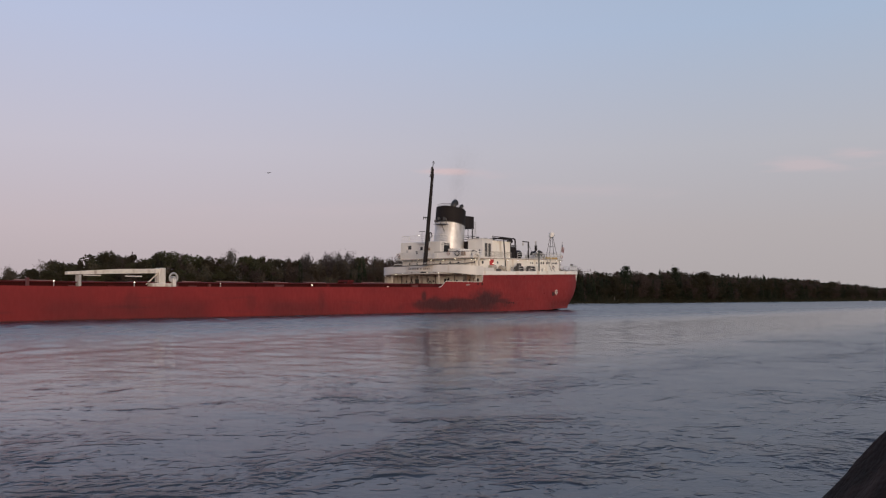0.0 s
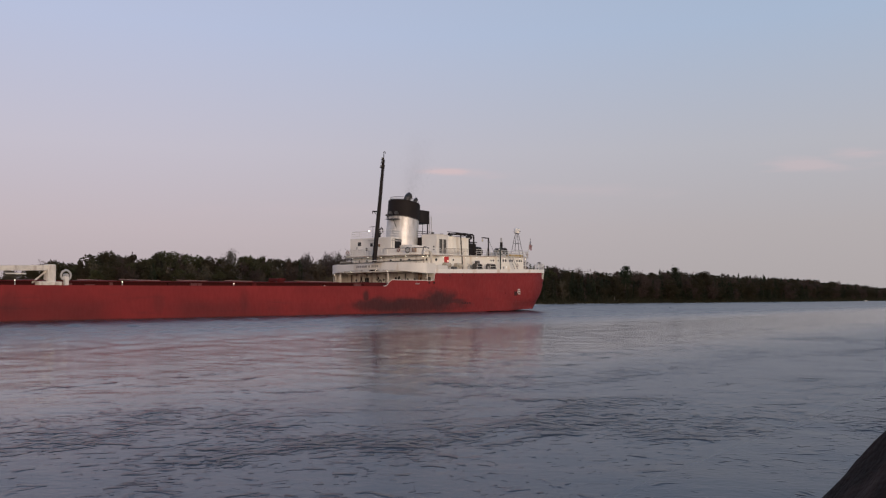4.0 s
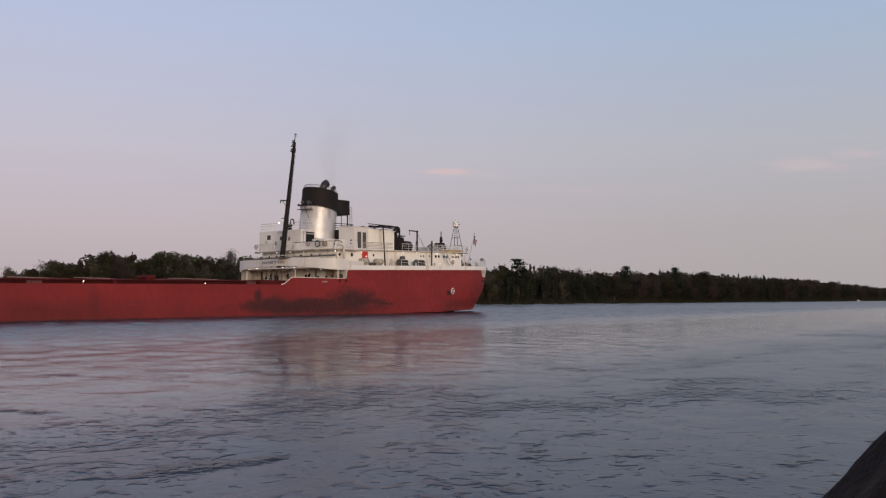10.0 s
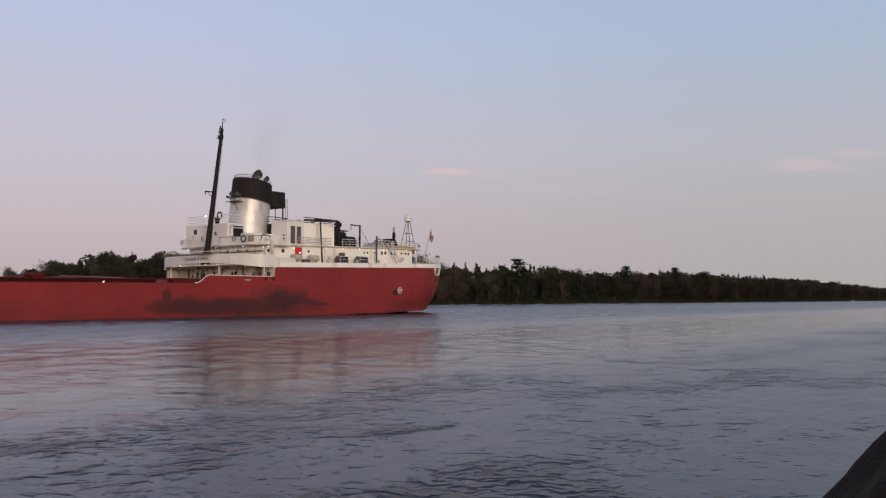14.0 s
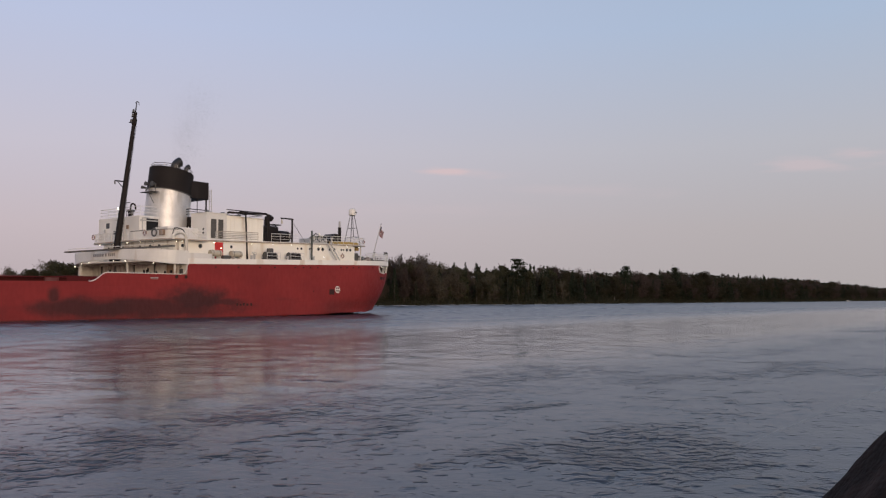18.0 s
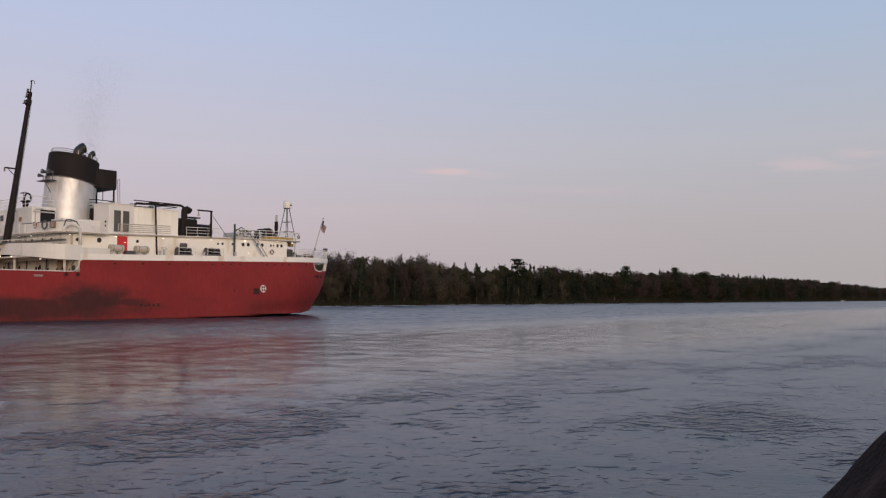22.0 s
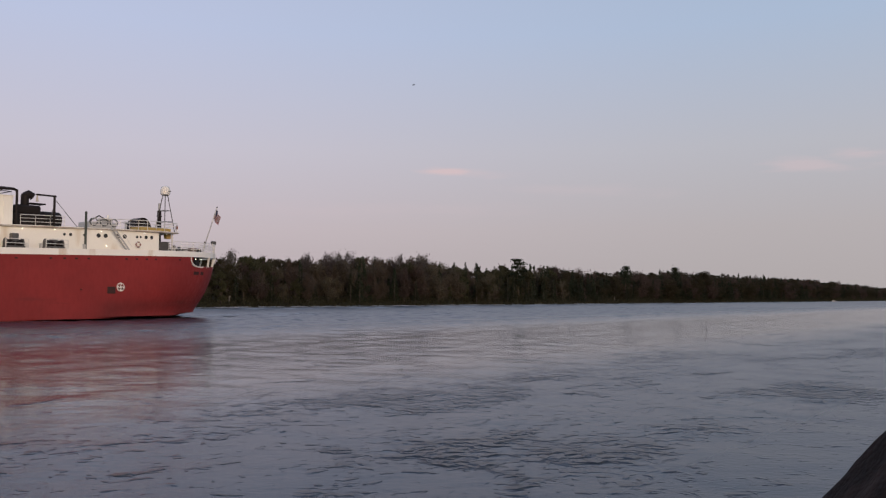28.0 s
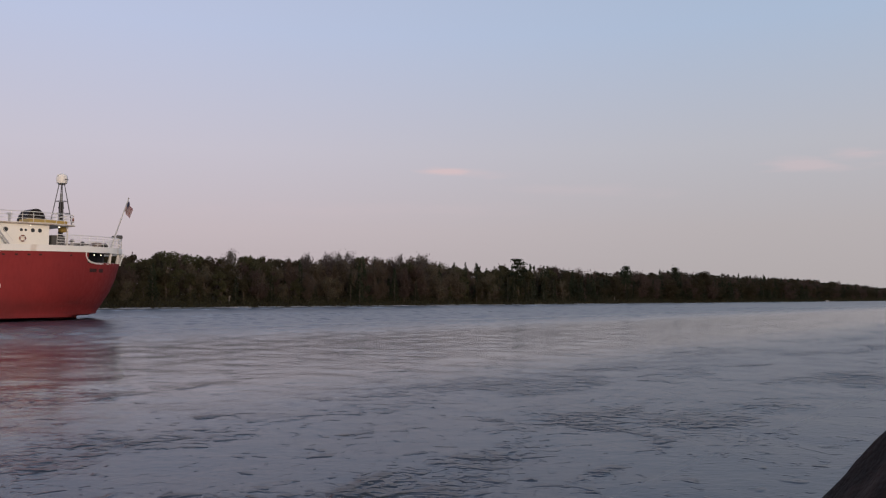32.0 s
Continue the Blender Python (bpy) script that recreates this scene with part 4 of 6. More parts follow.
BULB = lamp_mesh()
HOOD = mesh_of("lamp_hood", tube((0, 0, 0.02), (0, 0, 0.12), 0.09, 0.04, 10), M_GREY)


def deck_lamp(u, y, z, parent):
    hood = place("lamp_hood", HOOD, parent, at=Matrix.Translation((u, y, z)))
    place("lamp_bulb", BULB, hood, "small glowing deck lamp")


def porthole_mesh():
    bm = ring((0, 0, 0), (0, 1, 0), 0.19, 0.035, 16, 6)
    return mesh_of("porthole", bm, M_STEEL, True)


PORTHOLE = porthole_mesh()
PORTGLASS = mesh_of("porthole_glass", tube((0, -0.03, 0), (0, 0.015, 0), 0.18, seg=16), M_GLASS)


def porthole(u, y, z, parent, size=1.0, turn=0.0):
    m = Matrix.Translation((u, y, z)) @ Matrix.Rotation(turn, 4, "Z") @ Matrix.Diagonal((size, 1, size, 1))
    p = place("porthole", PORTHOLE, parent, "round dark porthole", at=m)
    place("porthole_glass", PORTGLASS, p)


def lifebuoy(u, y, z, parent, normal=(0, 1, 0)):
    b = part("lifebuoy", ring((u, y, z), normal, 0.29, 0.075, 20, 8), M_ORANGE, parent, "orange and white lifebuoy", smooth=True)
    for a in (0.8, 2.4, 3.9, 5.5):
        q = Vector(normal).to_track_quat("Z", "Y")
        c = Vector((u, y, z)) + q @ Vector((0.29 * math.cos(a), 0.29 * math.sin(a), 0))
        t = q @ Vector((-math.sin(a), math.cos(a), 0))
        part("buoy_band", tube(c - t * 0.06, c + t * 0.06, 0.082, seg=8), M_WHITE, b)


def scuppers():
    me = mesh_of("scupper", box(-0.16, 0.16, -0.03, 0.012, -0.09, 0.09, 0.02), M_SOOTY)
    for u in (10.8, 14.4, 15.6, 16.9, 18.2, 22.7, 24.1, 25.4, 26.9, 30.5, 33, 36.5, 40):
        z = 6.22 + sheer(u)
        place("scupper", me, hull, at=Matrix.Translation((u, half_breadth(u, z), z)))
    for u, z, r in ((45.6, 5.0, 0.27), (44.3, 5.0, 0.27), (23.5, 3.4, 0.14)):
        y = half_breadth(u, z)
        p = part("hull_port", ring((u, y + 0.01, z), (0, 1, 0), r, 0.05, 16, 6), M_HULL, hull, "round opening in the hull")
        part("port_dark", tube((u, y - 0.08, z), (u, y + 0.012, z), r, seg=16), M_SOOTY, p)
    # worn load marks low on the side, too faded to read
    for u, h in ((36.6, 0.34), (36.1, 0.22), (35.6, 0.34), (35.0, 0.28), (34.4, 0.34)):
        y = half_breadth(u, 1.6)
        part("load_mark", box(u - 0.16, u + 0.16, y - 0.03, y + 0.008, 1.5, 1.5 + h, 0), M_SOOTY, hull)
    for u0, u1, z in ((7.0, 8.1, 5.55), (5.9, 6.6, 5.55)):
        us = [u0 + (u1 - u0) * k / 5 for k in range(6)]
        slot = loft([[(u, half_breadth(u, z + dz) + 0.03, z + dz) for u in us] for dz in (-0.2, 0.2)])
        part("hull_slot", slot, M_SOOTY, hull, "dark slot near the stern")
    # oval fairlead by the step
    f = part("fairlead", box(48.15, 49.05, BEAM - 0.05, BEAM + 0.07, 4.64, 4.82, 0.04), M_FAIRLEAD, hull, "pale worn fairlead")
    part("fairlead_lip", box(48.1, 49.1, BEAM - 0.05, BEAM + 0.10, 4.80, 4.88, 0.02), M_GREY, f)
    # dark inspection plate and the white disc with a cross beside it
    y = half_breadth(19.8, 3.4)
    part("hull_plate", box(19.45, 20.45, y - 0.1, y + 0.03, 2.95, 3.75, 0.04), M_SOOTY, hull, "dark square plate")
    y = half_breadth(18.85, 3.7)
    turn = Matrix.Translation((18.85, y + 0.025, 3.7)) @ Matrix.Rotation(radians(3.0), 4, "Z")
    disc = part("white_disc", tube((0, -0.06, 0), (0, 0.02, 0), 0.49, seg=28), M_WHITE, hull, "white disc with a red cross")
    disc.matrix_basis = turn
    cross = bmesh.new()
    for a in (45, 135, 225, 315):
        m = Matrix.Rotation(radians(a), 4, "Y")
        bmesh.ops.create_cone(cross, cap_ends=True, segments=3, radius1=0.22, radius2=0.22, depth=0.02,
                              matrix=m @ Matrix.Translation((0.27, 0.028, 0)) @ Matrix.Rotation(radians(90), 4, "X"))
    part("disc_cross", cross, M_HULL, disc)
    # white rim of the step and of the side opening
    us = [56.6, 56.4, 56.1, 55.8, 55.45, 55.1, 54.8, 54.5, 54.0, 50, 47, 45.1]
    part("white_rim", path_tube([(u, BEAM + 0.02, hull_top(u) + 0.02) for u in us] + [(44.75, BEAM + 0.02, 5.36), (44.45, BEAM + 0.02, 5.55), (44.2, BEAM + 0.02, 6.0), (44.1, BEAM + 0.02, 6.75)], 0.05, 6), M_WHITE, hull)


scuppers()


def stern_recess():
    """The mooring recess under the stern's white strake."""
    us = [8.7, 7, 5, 3.2, 1.9, 1.0, 0.5]
    out = [(u, half_breadth(u, 6.5)) for u in us]
    path = out + [(u, -y) for u, y in out[::-1]]
    inner = [(min(x + 1.6, 9.0), y * 0.80) for x, y in path]
    rows = [[(x, y, z + sheer(x)) for x, y in inner] for z in (5.36, 6.78)]
    wall = part("mooring_recess", loft(rows), M_DARK, hull, "dark mooring recess under the stern rail")
    part("recess_floor", loft([[(x, y, 5.38 + sheer(x)) for x, y in path], [(x, y, 5.38 + sheer(x)) for x, y in inner]]), M_DECK, wall)
    part("recess_head", loft([[(x, y, 6.78 + sheer(x)) for x, y in path], [(x, y, 6.78 + sheer(x)) for x, y in inner]]), M_WHITE, wall)
    low = [(u, half_breadth(u, 5.37) + 0.02, 5.37 + sheer(u)) for u in (7.1, 6.4, 5, 3.2, 1.9, 1.25)]
    rim = [(8.7, half_breadth(8.7, 6.4) + 0.02, 6.78 + sheer(8.7)), (8.75, half_breadth(8.7, 6.2) + 0.02, 6.25 + sheer(8.7)), (8.5, half_breadth(8.5, 5.8) + 0.02, 5.85 + sheer(8.5)), (7.9, half_breadth(7.9, 5.5) + 0.02, 5.52 + sheer(7.9))] + low
    part("recess_rim", path_tube(rim, 0.11, 6), M_WHITE, wall)
    part("recess_rim", path_tube([(x, -y, z) for x, y, z in rim], 0.11, 6), M_WHITE, wall)
    part("recess_rim", path_tube([(1.25, low[-1][1], low[-1][2]), (0.75, 3.2, low[-1][2]), (0.62, 0, low[-1][2]), (0.75, -3.2, low[-1][2]), (1.25, -low[-1][1], low[-1][2])], 0.075, 6), M_WHITE, wall)
    for u in (4.6, 2.6, 1.5):
        for s in (1, -1):
            part("recess_post", tube((u, s * half_breadth(u, 5.4), 5.37 + sheer(u)), (u - 0.05, s * half_breadth(u, 6.7), 6.75 + sheer(u)), 0.14, seg=8), M_WHITE, wall)
    for y in (3.0, 0, -3.0):
        part("recess_post", tube((0.75 if y else 0.62, y, 5.37 + sheer(0)), (0.2, y, 6.75 + sheer(0)), 0.11, seg=8), M_WHITE, wall)
    for u in (6.6, 5.8):
        deck_lamp(u, 7.6, 6.4 + sheer(u), wall)


stern_recess()


def name_bars():
    """The ship's name on the band, as plain bars of its size."""
    x = -2.3
    widths = [0.28, 0.34, 0.32, 0.32, 0.0, 0.34, 0.0, 0.42, 0.32, 0.32, 0.30, 0.34, 0.32]
    for w in widths:
        if w == 0.0:
            x += 0.26
            continue
        y0, y1 = x, x + w
        n = 45.4 + 3.2 * math.sqrt(1 - (abs(y0 + y1) / 2 / 10.95) ** 3.2)
        part("name_bar", box(n - 0.02, n + 0.02, -y1 + 0.13, -y0 + 0.07, 7.62, 7.98, 0), M_NAME, bulwark_band)
        x += w + 0.09


name_bars()


def side_gallery():
    """What stands in the open gallery under the band."""
    for y in (-7.5, 3.9):
        x = 48.1 - 0.4 * (y / 8) ** 2 - (1.0 if abs(y) > 8 else 0)
        part("gallery_post", box(x - 0.30, x - 0.10, y - 0.09, y + 0.09, 3.9, 6.95, 0.02), M_GALLERY, lower_house)
    for x in (45.6,):
        part("gallery_post", box(x - 0.12, x + 0.12, 10.4, 10.55, 3.9, 6.8, 0.03), M_GALLERY, lower_house)
    part("wing_wall", box(44.1, 46.2, -10.63, -10.5, 3.9, 6.6, 0.02), M_GALLERY, lower_house, "dirty white wing wall")
    part("wing_wall", box(45.0, 46.6, -9.8, -9.6, 3.9, 6.6, 0.02), M_GALLERY, lower_house)
    part("gallery_door", box(44.95, 45.04, 2.9, 3.8, 4.1, 6.0, 0.03), M_DARK, lower_house, "dark open doorway")
    part("gallery_door", box(44.95, 45.04, -4.0, -3.1, 4.1, 6.0, 0.03), M_DARK, lower_house, "dark open doorway")
    part("rust_panel", box(43.5, 45.2, 8.2, 8.26, 4.0, 6.6, 0.02), M_RUST, lower_house, "rust-streaked white plate")
    part("bulkhead", box(43.98, 44.16, -10.8, -8.2, 3.9, 6.9, 0.02), M_GALLERY, lower_house, "dirty white bulkhead at the end of the gallery")
    part("bulkhead", box(43.98, 44.16, 8.2, 10.8, 3.9, 6.9, 0.02), M_GALLERY, lower_house, "dirty white bulkhead at the end of the gallery")
    # pipes, lockers, doors and frames along the dirty wall
    rr = random.Random(5)
    for k in range(15):
        y = -8.0 + 1.12 * k + rr.uniform(-0.3, 0.3)
        front = 45.02 - 0.006 * y * y - (0.35 if abs(y) > 7 else 0)
        kind = k % 4
        if kind == 0:
            part("wall_pipe", tube((front + 0.06, y, 3.9), (front + 0.06, y, 6.9), rr.uniform(0.05, 0.10), seg=7), (M_STEEL, M_RUST)[k % 2], lower_house)
        elif kind == 1:
            part("wall_locker", box(front - 0.05, front + 0.3, y, y + rr.uniform(0.5, 0.9), 3.9, rr.uniform(4.8, 5.6), 0.03), (M_GALLERY, M_GREY, M_RUST)[k % 3], lower_house)
        elif kind == 2:
            part("wall_frame", box(front - 0.02, front + 0.14, y, y + 0.12, 3.9, 6.95, 0.01), M_GALLERY, lower_house)
            part("vent_grille", box(front - 0.02, front + 0.05, y + 0.3, y + 0.6, 5.7, 6.2, 0.02), M_DARK, lower_house, "dark ventilation grille")
        else:
            part("hose_reel", ring((front + 0.12, y, 5.3), (1, 0, 0), 0.3, 0.1, 14, 6), M_STEEL, lower_house, "dark coiled hose", smooth=True)
    for k in range(7):
        y = -9.0 + 2.9 * k
        part("deck_beam", box(45.1, 47.2 - (0.8 if abs(y) > 8 else 0), y - 0.06, y + 0.06, 6.6, 6.86, 0.01), M_GALLERY, lower_house)
    part("bulkhead_pipe", path_tube([(44.22, 8.9, 3.9), (44.22, 8.9, 6.0), (44.22, 9.9, 6.3)], 0.07, 6), M_RUST, lower_house)
    part("bulkhead_door", box(44.14, 44.22, 9.4, 10.1, 4.3, 6.0, 0.03), M_STEEL, lower_house)
    brace = path_tube([(45.6, 10.0, 4.0), (44.3, 9.6, 6.7)], 0.12, 6)
    part("gallery_brace", brace, M_RUST, lower_house, "slanting rusty brace")
    for y in (5.8, 7.0, 0.4, -1.2, -6.5):
        porthole(45.02 if abs(y) < 6 else 44.6, y, 5.6, lower_house, 1.0, radians(-90))
    for x, z in ((44.6, 5.7), (43.9, 5.7)):
        porthole(x, 8.28, z, lower_house)
    for y in (-9.2, -6.0, -4.2, 1.6, 4.2, 8.9):
        x = 48.2 - (1.2 if abs(y) > 8.5 else 0.3)
        deck_lamp(x + 0.42, y, band_low(y) - 0.16, bulwark_band)
    for x, y in ((49.5, 7), (51, 4.5), (52, 9.2), (53.5, 6.0)):
        b = part("bollard", tube((x, y, 3.9), (x, y, 4.55), 0.2, seg=10), M_STEEL, ship, "dark mooring bollard")
        part("bollard_cap", tube((x, y, 4.55), (x, y, 4.64), 0.26, seg=10), M_STEEL, b)
    w = part("mooring_winch", box(50.2, 52.0, -2.0, 1.2, 3.9, 4.7, 0.06), M_STEEL, ship, "dark mooring winch on the main deck")
    part("winch_drum", tube((51.1, -1.6, 4.75), (51.1, 0.8, 4.75), 0.36, seg=14), M_STEEL, w)


side_gallery()


def gangway():
    """The long gangway that lies stowed across the house front."""
    a, c = Vector((45.3, 9.7, 8.68)), Vector((51.6, -3.6, 8.08))
    d = (c - a).normalized()
    n = Vector((-d.y, d.x, 0)).normalized() * 0.4
    g = part("gangway", loft([[p - n, p + n, p + n + Vector((0, 0, 0.16)), p - n + Vector((0, 0, 0.16))] for p in (a, c)], close=True, caps=True), M_STEEL, ship, "long dark gangway stowed across the house front")
    railing([a - n + Vector((0, 0, 0.16)), c - n + Vector((0, 0, 0.16))], g, 0.3, 1, 2.4)
    for k in (0.12, 0.4):
        p = a.lerp(c, k)
        part("gangway_bracket", box(p.x - 1.6, p.x, p.y - 0.08, p.y + 0.08, 8.0, 8.3, 0.02), M_GREY, g)


gangway()


def tier_fittings():
    outline = house_front(9.1, 45.9, 1.3, 40.0)
    near = [(x, y) for x, y in outline if y > -1.0 and x > 44.0]
    # solid bulwark on the near half, open rails beyond the mast
    bw = bmesh.new()
    loft([[(x, y, 9.85) for x, y in near], [(x, y, 10.85) for x, y in near], [(x - 0.08, y - 0.06, 10.85) for x, y in near], [(x - 0.08, y - 0.06, 9.85) for x, y in near]], bm=bw)
    part("tier_bulwark", bw, M_WHITE, tier_deck, "white bulwark round the funnel deck")
    railing([(x, y, 9.85) for x, y in outline if y < -0.5], tier_deck, 1.1, 3, 1.6)
    railing([(40.1, 9.1, 9.85), (44.1, 9.1, 9.85)], tier_deck, 1.0, 3, 1.3)
    cap = part("bulwark_cap", path_tube([(x, y, 10.87) for x, y in near], 0.05, 6), M_STEEL, tier_deck)
    lifebuoy(45.98, 4.6, 10.55, tier_deck, (1, 0, 0))
    lifebuoy(45.95, -7.4, 10.5, tier_deck, (1, 0, 0))
    for y in (-6.6, -2.8, 0.4, 3.2, 5.9):
        deck_lamp(45.75 - 0.006 * y * y, y, 9.48, tier_deck)
    deck_lamp(43.4, 8.75, 9.48, tier_deck)
    for y in (-5.5, -3.6, -1.8, 2.0, 4.2, 6.0):
        porthole(45.03 - 0.006 * y * y, y, 8.95, lower_house, 1.0, radians(-90))
    # gooseneck ventilator at the band's end
    pts = [(43.4, 9.55, 7.3), (43.4, 9.55, 9.75)] + [(44.35 - 0.95 * math.cos(a), 9.55, 9.75 + 0.72 * math.sin(a)) for a in (0.4, 0.8, 1.2, 1.57, 1.95, 2.35, 2.75)] + [(45.3, 9.55, 9.6)]
    part("gooseneck_vent", path_tube(pts, 0.19, 8), M_GALLERY, ship, "white gooseneck ventilator", smooth=True)
    # heaped hoses and a rack by the bulwark
    rack = part("hose_rack", box(45.35, 45.78, 7.35, 8.05, 10.15, 10.8, 0.05), M_RUST, tier_deck, "rusty hose rack")
    part("hose_coil", ring((45.88, 6.5, 10.5), (1, 0.1, 0), 0.44, 0.10, 16, 6), M_STEEL, rack, "dark coiled hose", smooth=True)
    pts = [(45.1, 9.14, 10.2)] + [(45.1 - 1.7 * q, 9.16, 10.88 + 0.12 * math.sin(5 * q) + 0.1 * q) for q in (0.15, 0.4, 0.6, 0.85)] + [(43.3, 9.14, 10.35)]
    part("draped_hose", path_tube(pts, 0.07, 6), M_STEEL, tier_deck, "hose draped over the bulwark")
    for k in range(5):
        y = 2.0 - 1.3 * k
        part("bulwark_stay", box(45.84 - 0.004 * y * y, 45.94 - 0.004 * y * y, y, y + 0.07, 9.85, 10.8, 0.01), M_RAIL, tier_deck)
    lad = bmesh.new()
    for s in (0, 0.5):
        tube((40.2 + s, 8.2, 9.85), (41.0 + s, 7.2, 11.4), 0.05, seg=5, bm=lad)
    for k in range(5):
        p = Vector((40.2, 8.2, 9.85)).lerp(Vector((41.0, 7.2, 11.4)), (k + 0.5) / 5)
        tube(p, p + Vector((0.5, 0, 0)), 0.04, seg=5, bm=lad)
    part("short_ladder", lad, M_WHITE, tier_deck)
    # house under the funnel and house before it
    part("funnel_base", box(36.9, 43.0, -5.0, 5.0, 9.85, 11.55, 0.05), M_WHITE, ship, "white casing under the funnel")
    fh = fore_house
    railing([(42.6, 2.0, 12.95), (45.0, 2.0, 12.95), (45.0, -7.3, 12.95), (42.6, -7.3, 12.95)], fh, 1.2, 3, 1.7)
    part("house_window", box(45.18, 45.24, -5.6, -4.8, 11.6, 12.3, 0.02), M_GLASS, fh)
    part("house_window", box(45.18, 45.24, -2.6, -2.0, 11.4, 12.0, 0.02), M_GLASS, fh)
    part("house_door", box(42.55, 44.25, 2.17, 2.25, 9.95, 12.6, 0.02), M_DARK, fh, "wide dark open door")
    part("mushroom_vent", tube((44.2, -1.5, 12.95), (44.2, -1.5, 13.75), 0.3, 0.36, 12), M_BLACK, fh, "black mushroom ventilator")
    part("vent_cap", tube((44.2, -1.5, 13.75), (44.2, -1.5, 13.95), 0.62, 0.4, 12), M_BLACK, fh)
    part("search_light", tube((45.0, -3.0, 14.1), (45.2, -3.0, 14.18), 0.06, 0.07, 10), M_LAMP, fh, "lit searchlight")
    pts = [(44.6, -0.9, 9.9), (44.6, -0.9, 14.3)] + [(44.6 - 0.35 + 0.35 * math.cos(a), -0.9, 14.3 + 0.4 * math.sin(a)) for a in (0.8, 1.57, 2.3, 3.1)] + [(43.9, -0.9, 13.9)]
    part("standpipe", path_tube(pts, 0.10, 7), M_BLACK, fh, "black bent standpipe")
    part("dark_locker", box(36.0, 38.45, 2.2, 3.42, 11.0, 13.2, 0.06), M_BLACK, ship, "dark machinery casing behind the funnel")
    railing([(38.6, 2.3, 13.2), (38.6, 3.4, 13.2), (36.1, 3.4, 13.2)], ship, 1.0, 3, 1.2, M_BLACK, "dark rail on the casing behind the funnel", 1.4)
    for k, (y, z) in enumerate(((-5.9, 11.0), (-3.6, 10.7), (-0.6, 11.3))):
        part("wall_box", box(45.2, 45.36, y, y + 0.35, z, z + 0.5, 0.02), (M_GREY, M_STEEL, M_RUST)[k], fh)
    part("wall_pipe", path_tube([(45.28, -1.2, 9.9), (45.28, -1.2, 12.5), (45.28, -3.2, 12.6)], 0.05, 6), M_GREY, fh)
    part("house_pipe", path_tube([(44.9, 2.35, 9.9), (44.9, 2.35, 12.6), (44.0, 2.35, 12.7)], 0.06, 6), M_GREY, fh)
    part("cable_tray", box(42.5, 45.1, 2.2, 2.34, 12.25, 12.4, 0.01), M_GREY, fh)
    part("house_mast", tube((43.5, -3.6, 12.95), (43.5, -3.6, 15.0), 0.05, 0.03, 6), M_STEEL, fh)
    part("radar_bar", box(43.4, 43.6, -4.3, -2.9, 15.0, 15.1, 0.02), M_STEEL, fh)


tier_fittings()


def mast_fittings():
    def on(k, dx=0.0, dy=0.0, dz=0.0):
        p = Vector((47.2, 0, 7.0)).lerp(Vector((44.75, 0, 26.4)), k)
        return p + Vector((dx, dy, dz))
    part("mast_step", tube((47.2, 0, 6.95), (47.1, 0, 8.1), 0.7, 0.55, 12), M_BLACK, mast)
    arm = part("mast_arm", box(on(0.53).x, on(0.53).x + 1.55, -0.07, 0.07, on(0.53).z - 0.08, on(0.53).z + 0.08, 0.02), M_BLACK, mast, "short arm with a stay block")
    part("arm_brace", tube(on(0.49, 0.3), on(0.53, 1.2), 0.05, seg=6), M_BLACK, arm)
    part("stay_block", tube(on(0.53, 1.5, 0, -0.45), on(0.53, 1.5, 0, -0.05), 0.09, seg=8), M_STEEL, arm)
    for k, s in ((0.93, 0.6), (0.97, 0.45), (1.0, 0.4)):
        p = on(k)
        br = part("lamp_bracket", box(p.x - 0.1, p.x + s, -0.25, 0.25, p.z - 0.04, p.z + 0.04, 0.01), M_BLACK, mast)
        part("mast_lamp", tube((p.x + s * 0.7, 0, p.z + 0.04), (p.x + s * 0.7, 0, p.z + 0.4), 0.14, 0.12, 10), M_STEEL, br)
    part("mast_collar", tube(on(0.92), on(0.955), 0.32, 0.32, 12), M_BLACK, mast)
    top = part("topmast", tube(on(1.0), on(1.0, -0.15, 0, 1.5), 0.09, 0.05, 8), M_BLACK, mast, "thin topmast with wind vane")
    part("wind_vane", path_tube([on(1.0, 0.05, 0, 1.25), on(1.0, -0.15, 0, 1.5), on(1.0, -0.45, 0, 1.45), on(1.0, -0.5, 0, 1.1)], 0.045, 6), M_STEEL, top)
    rungs = bmesh.new()
    for k in range(34):
        p = on(0.08 + k * 0.025)
        tube((p.x - 0.36, -0.15, p.z), (p.x - 0.36, 0.15, p.z), 0.02, seg=4, bm=rungs)
    for y in (-0.15, 0.15):
        tube(on(0.06, -0.42, y), on(0.92, -0.26, y), 0.025, seg=4, bm=rungs)
    part("mast_ladder", rungs, M_BLACK, mast, "rungs up the mast")


mast_fittings()


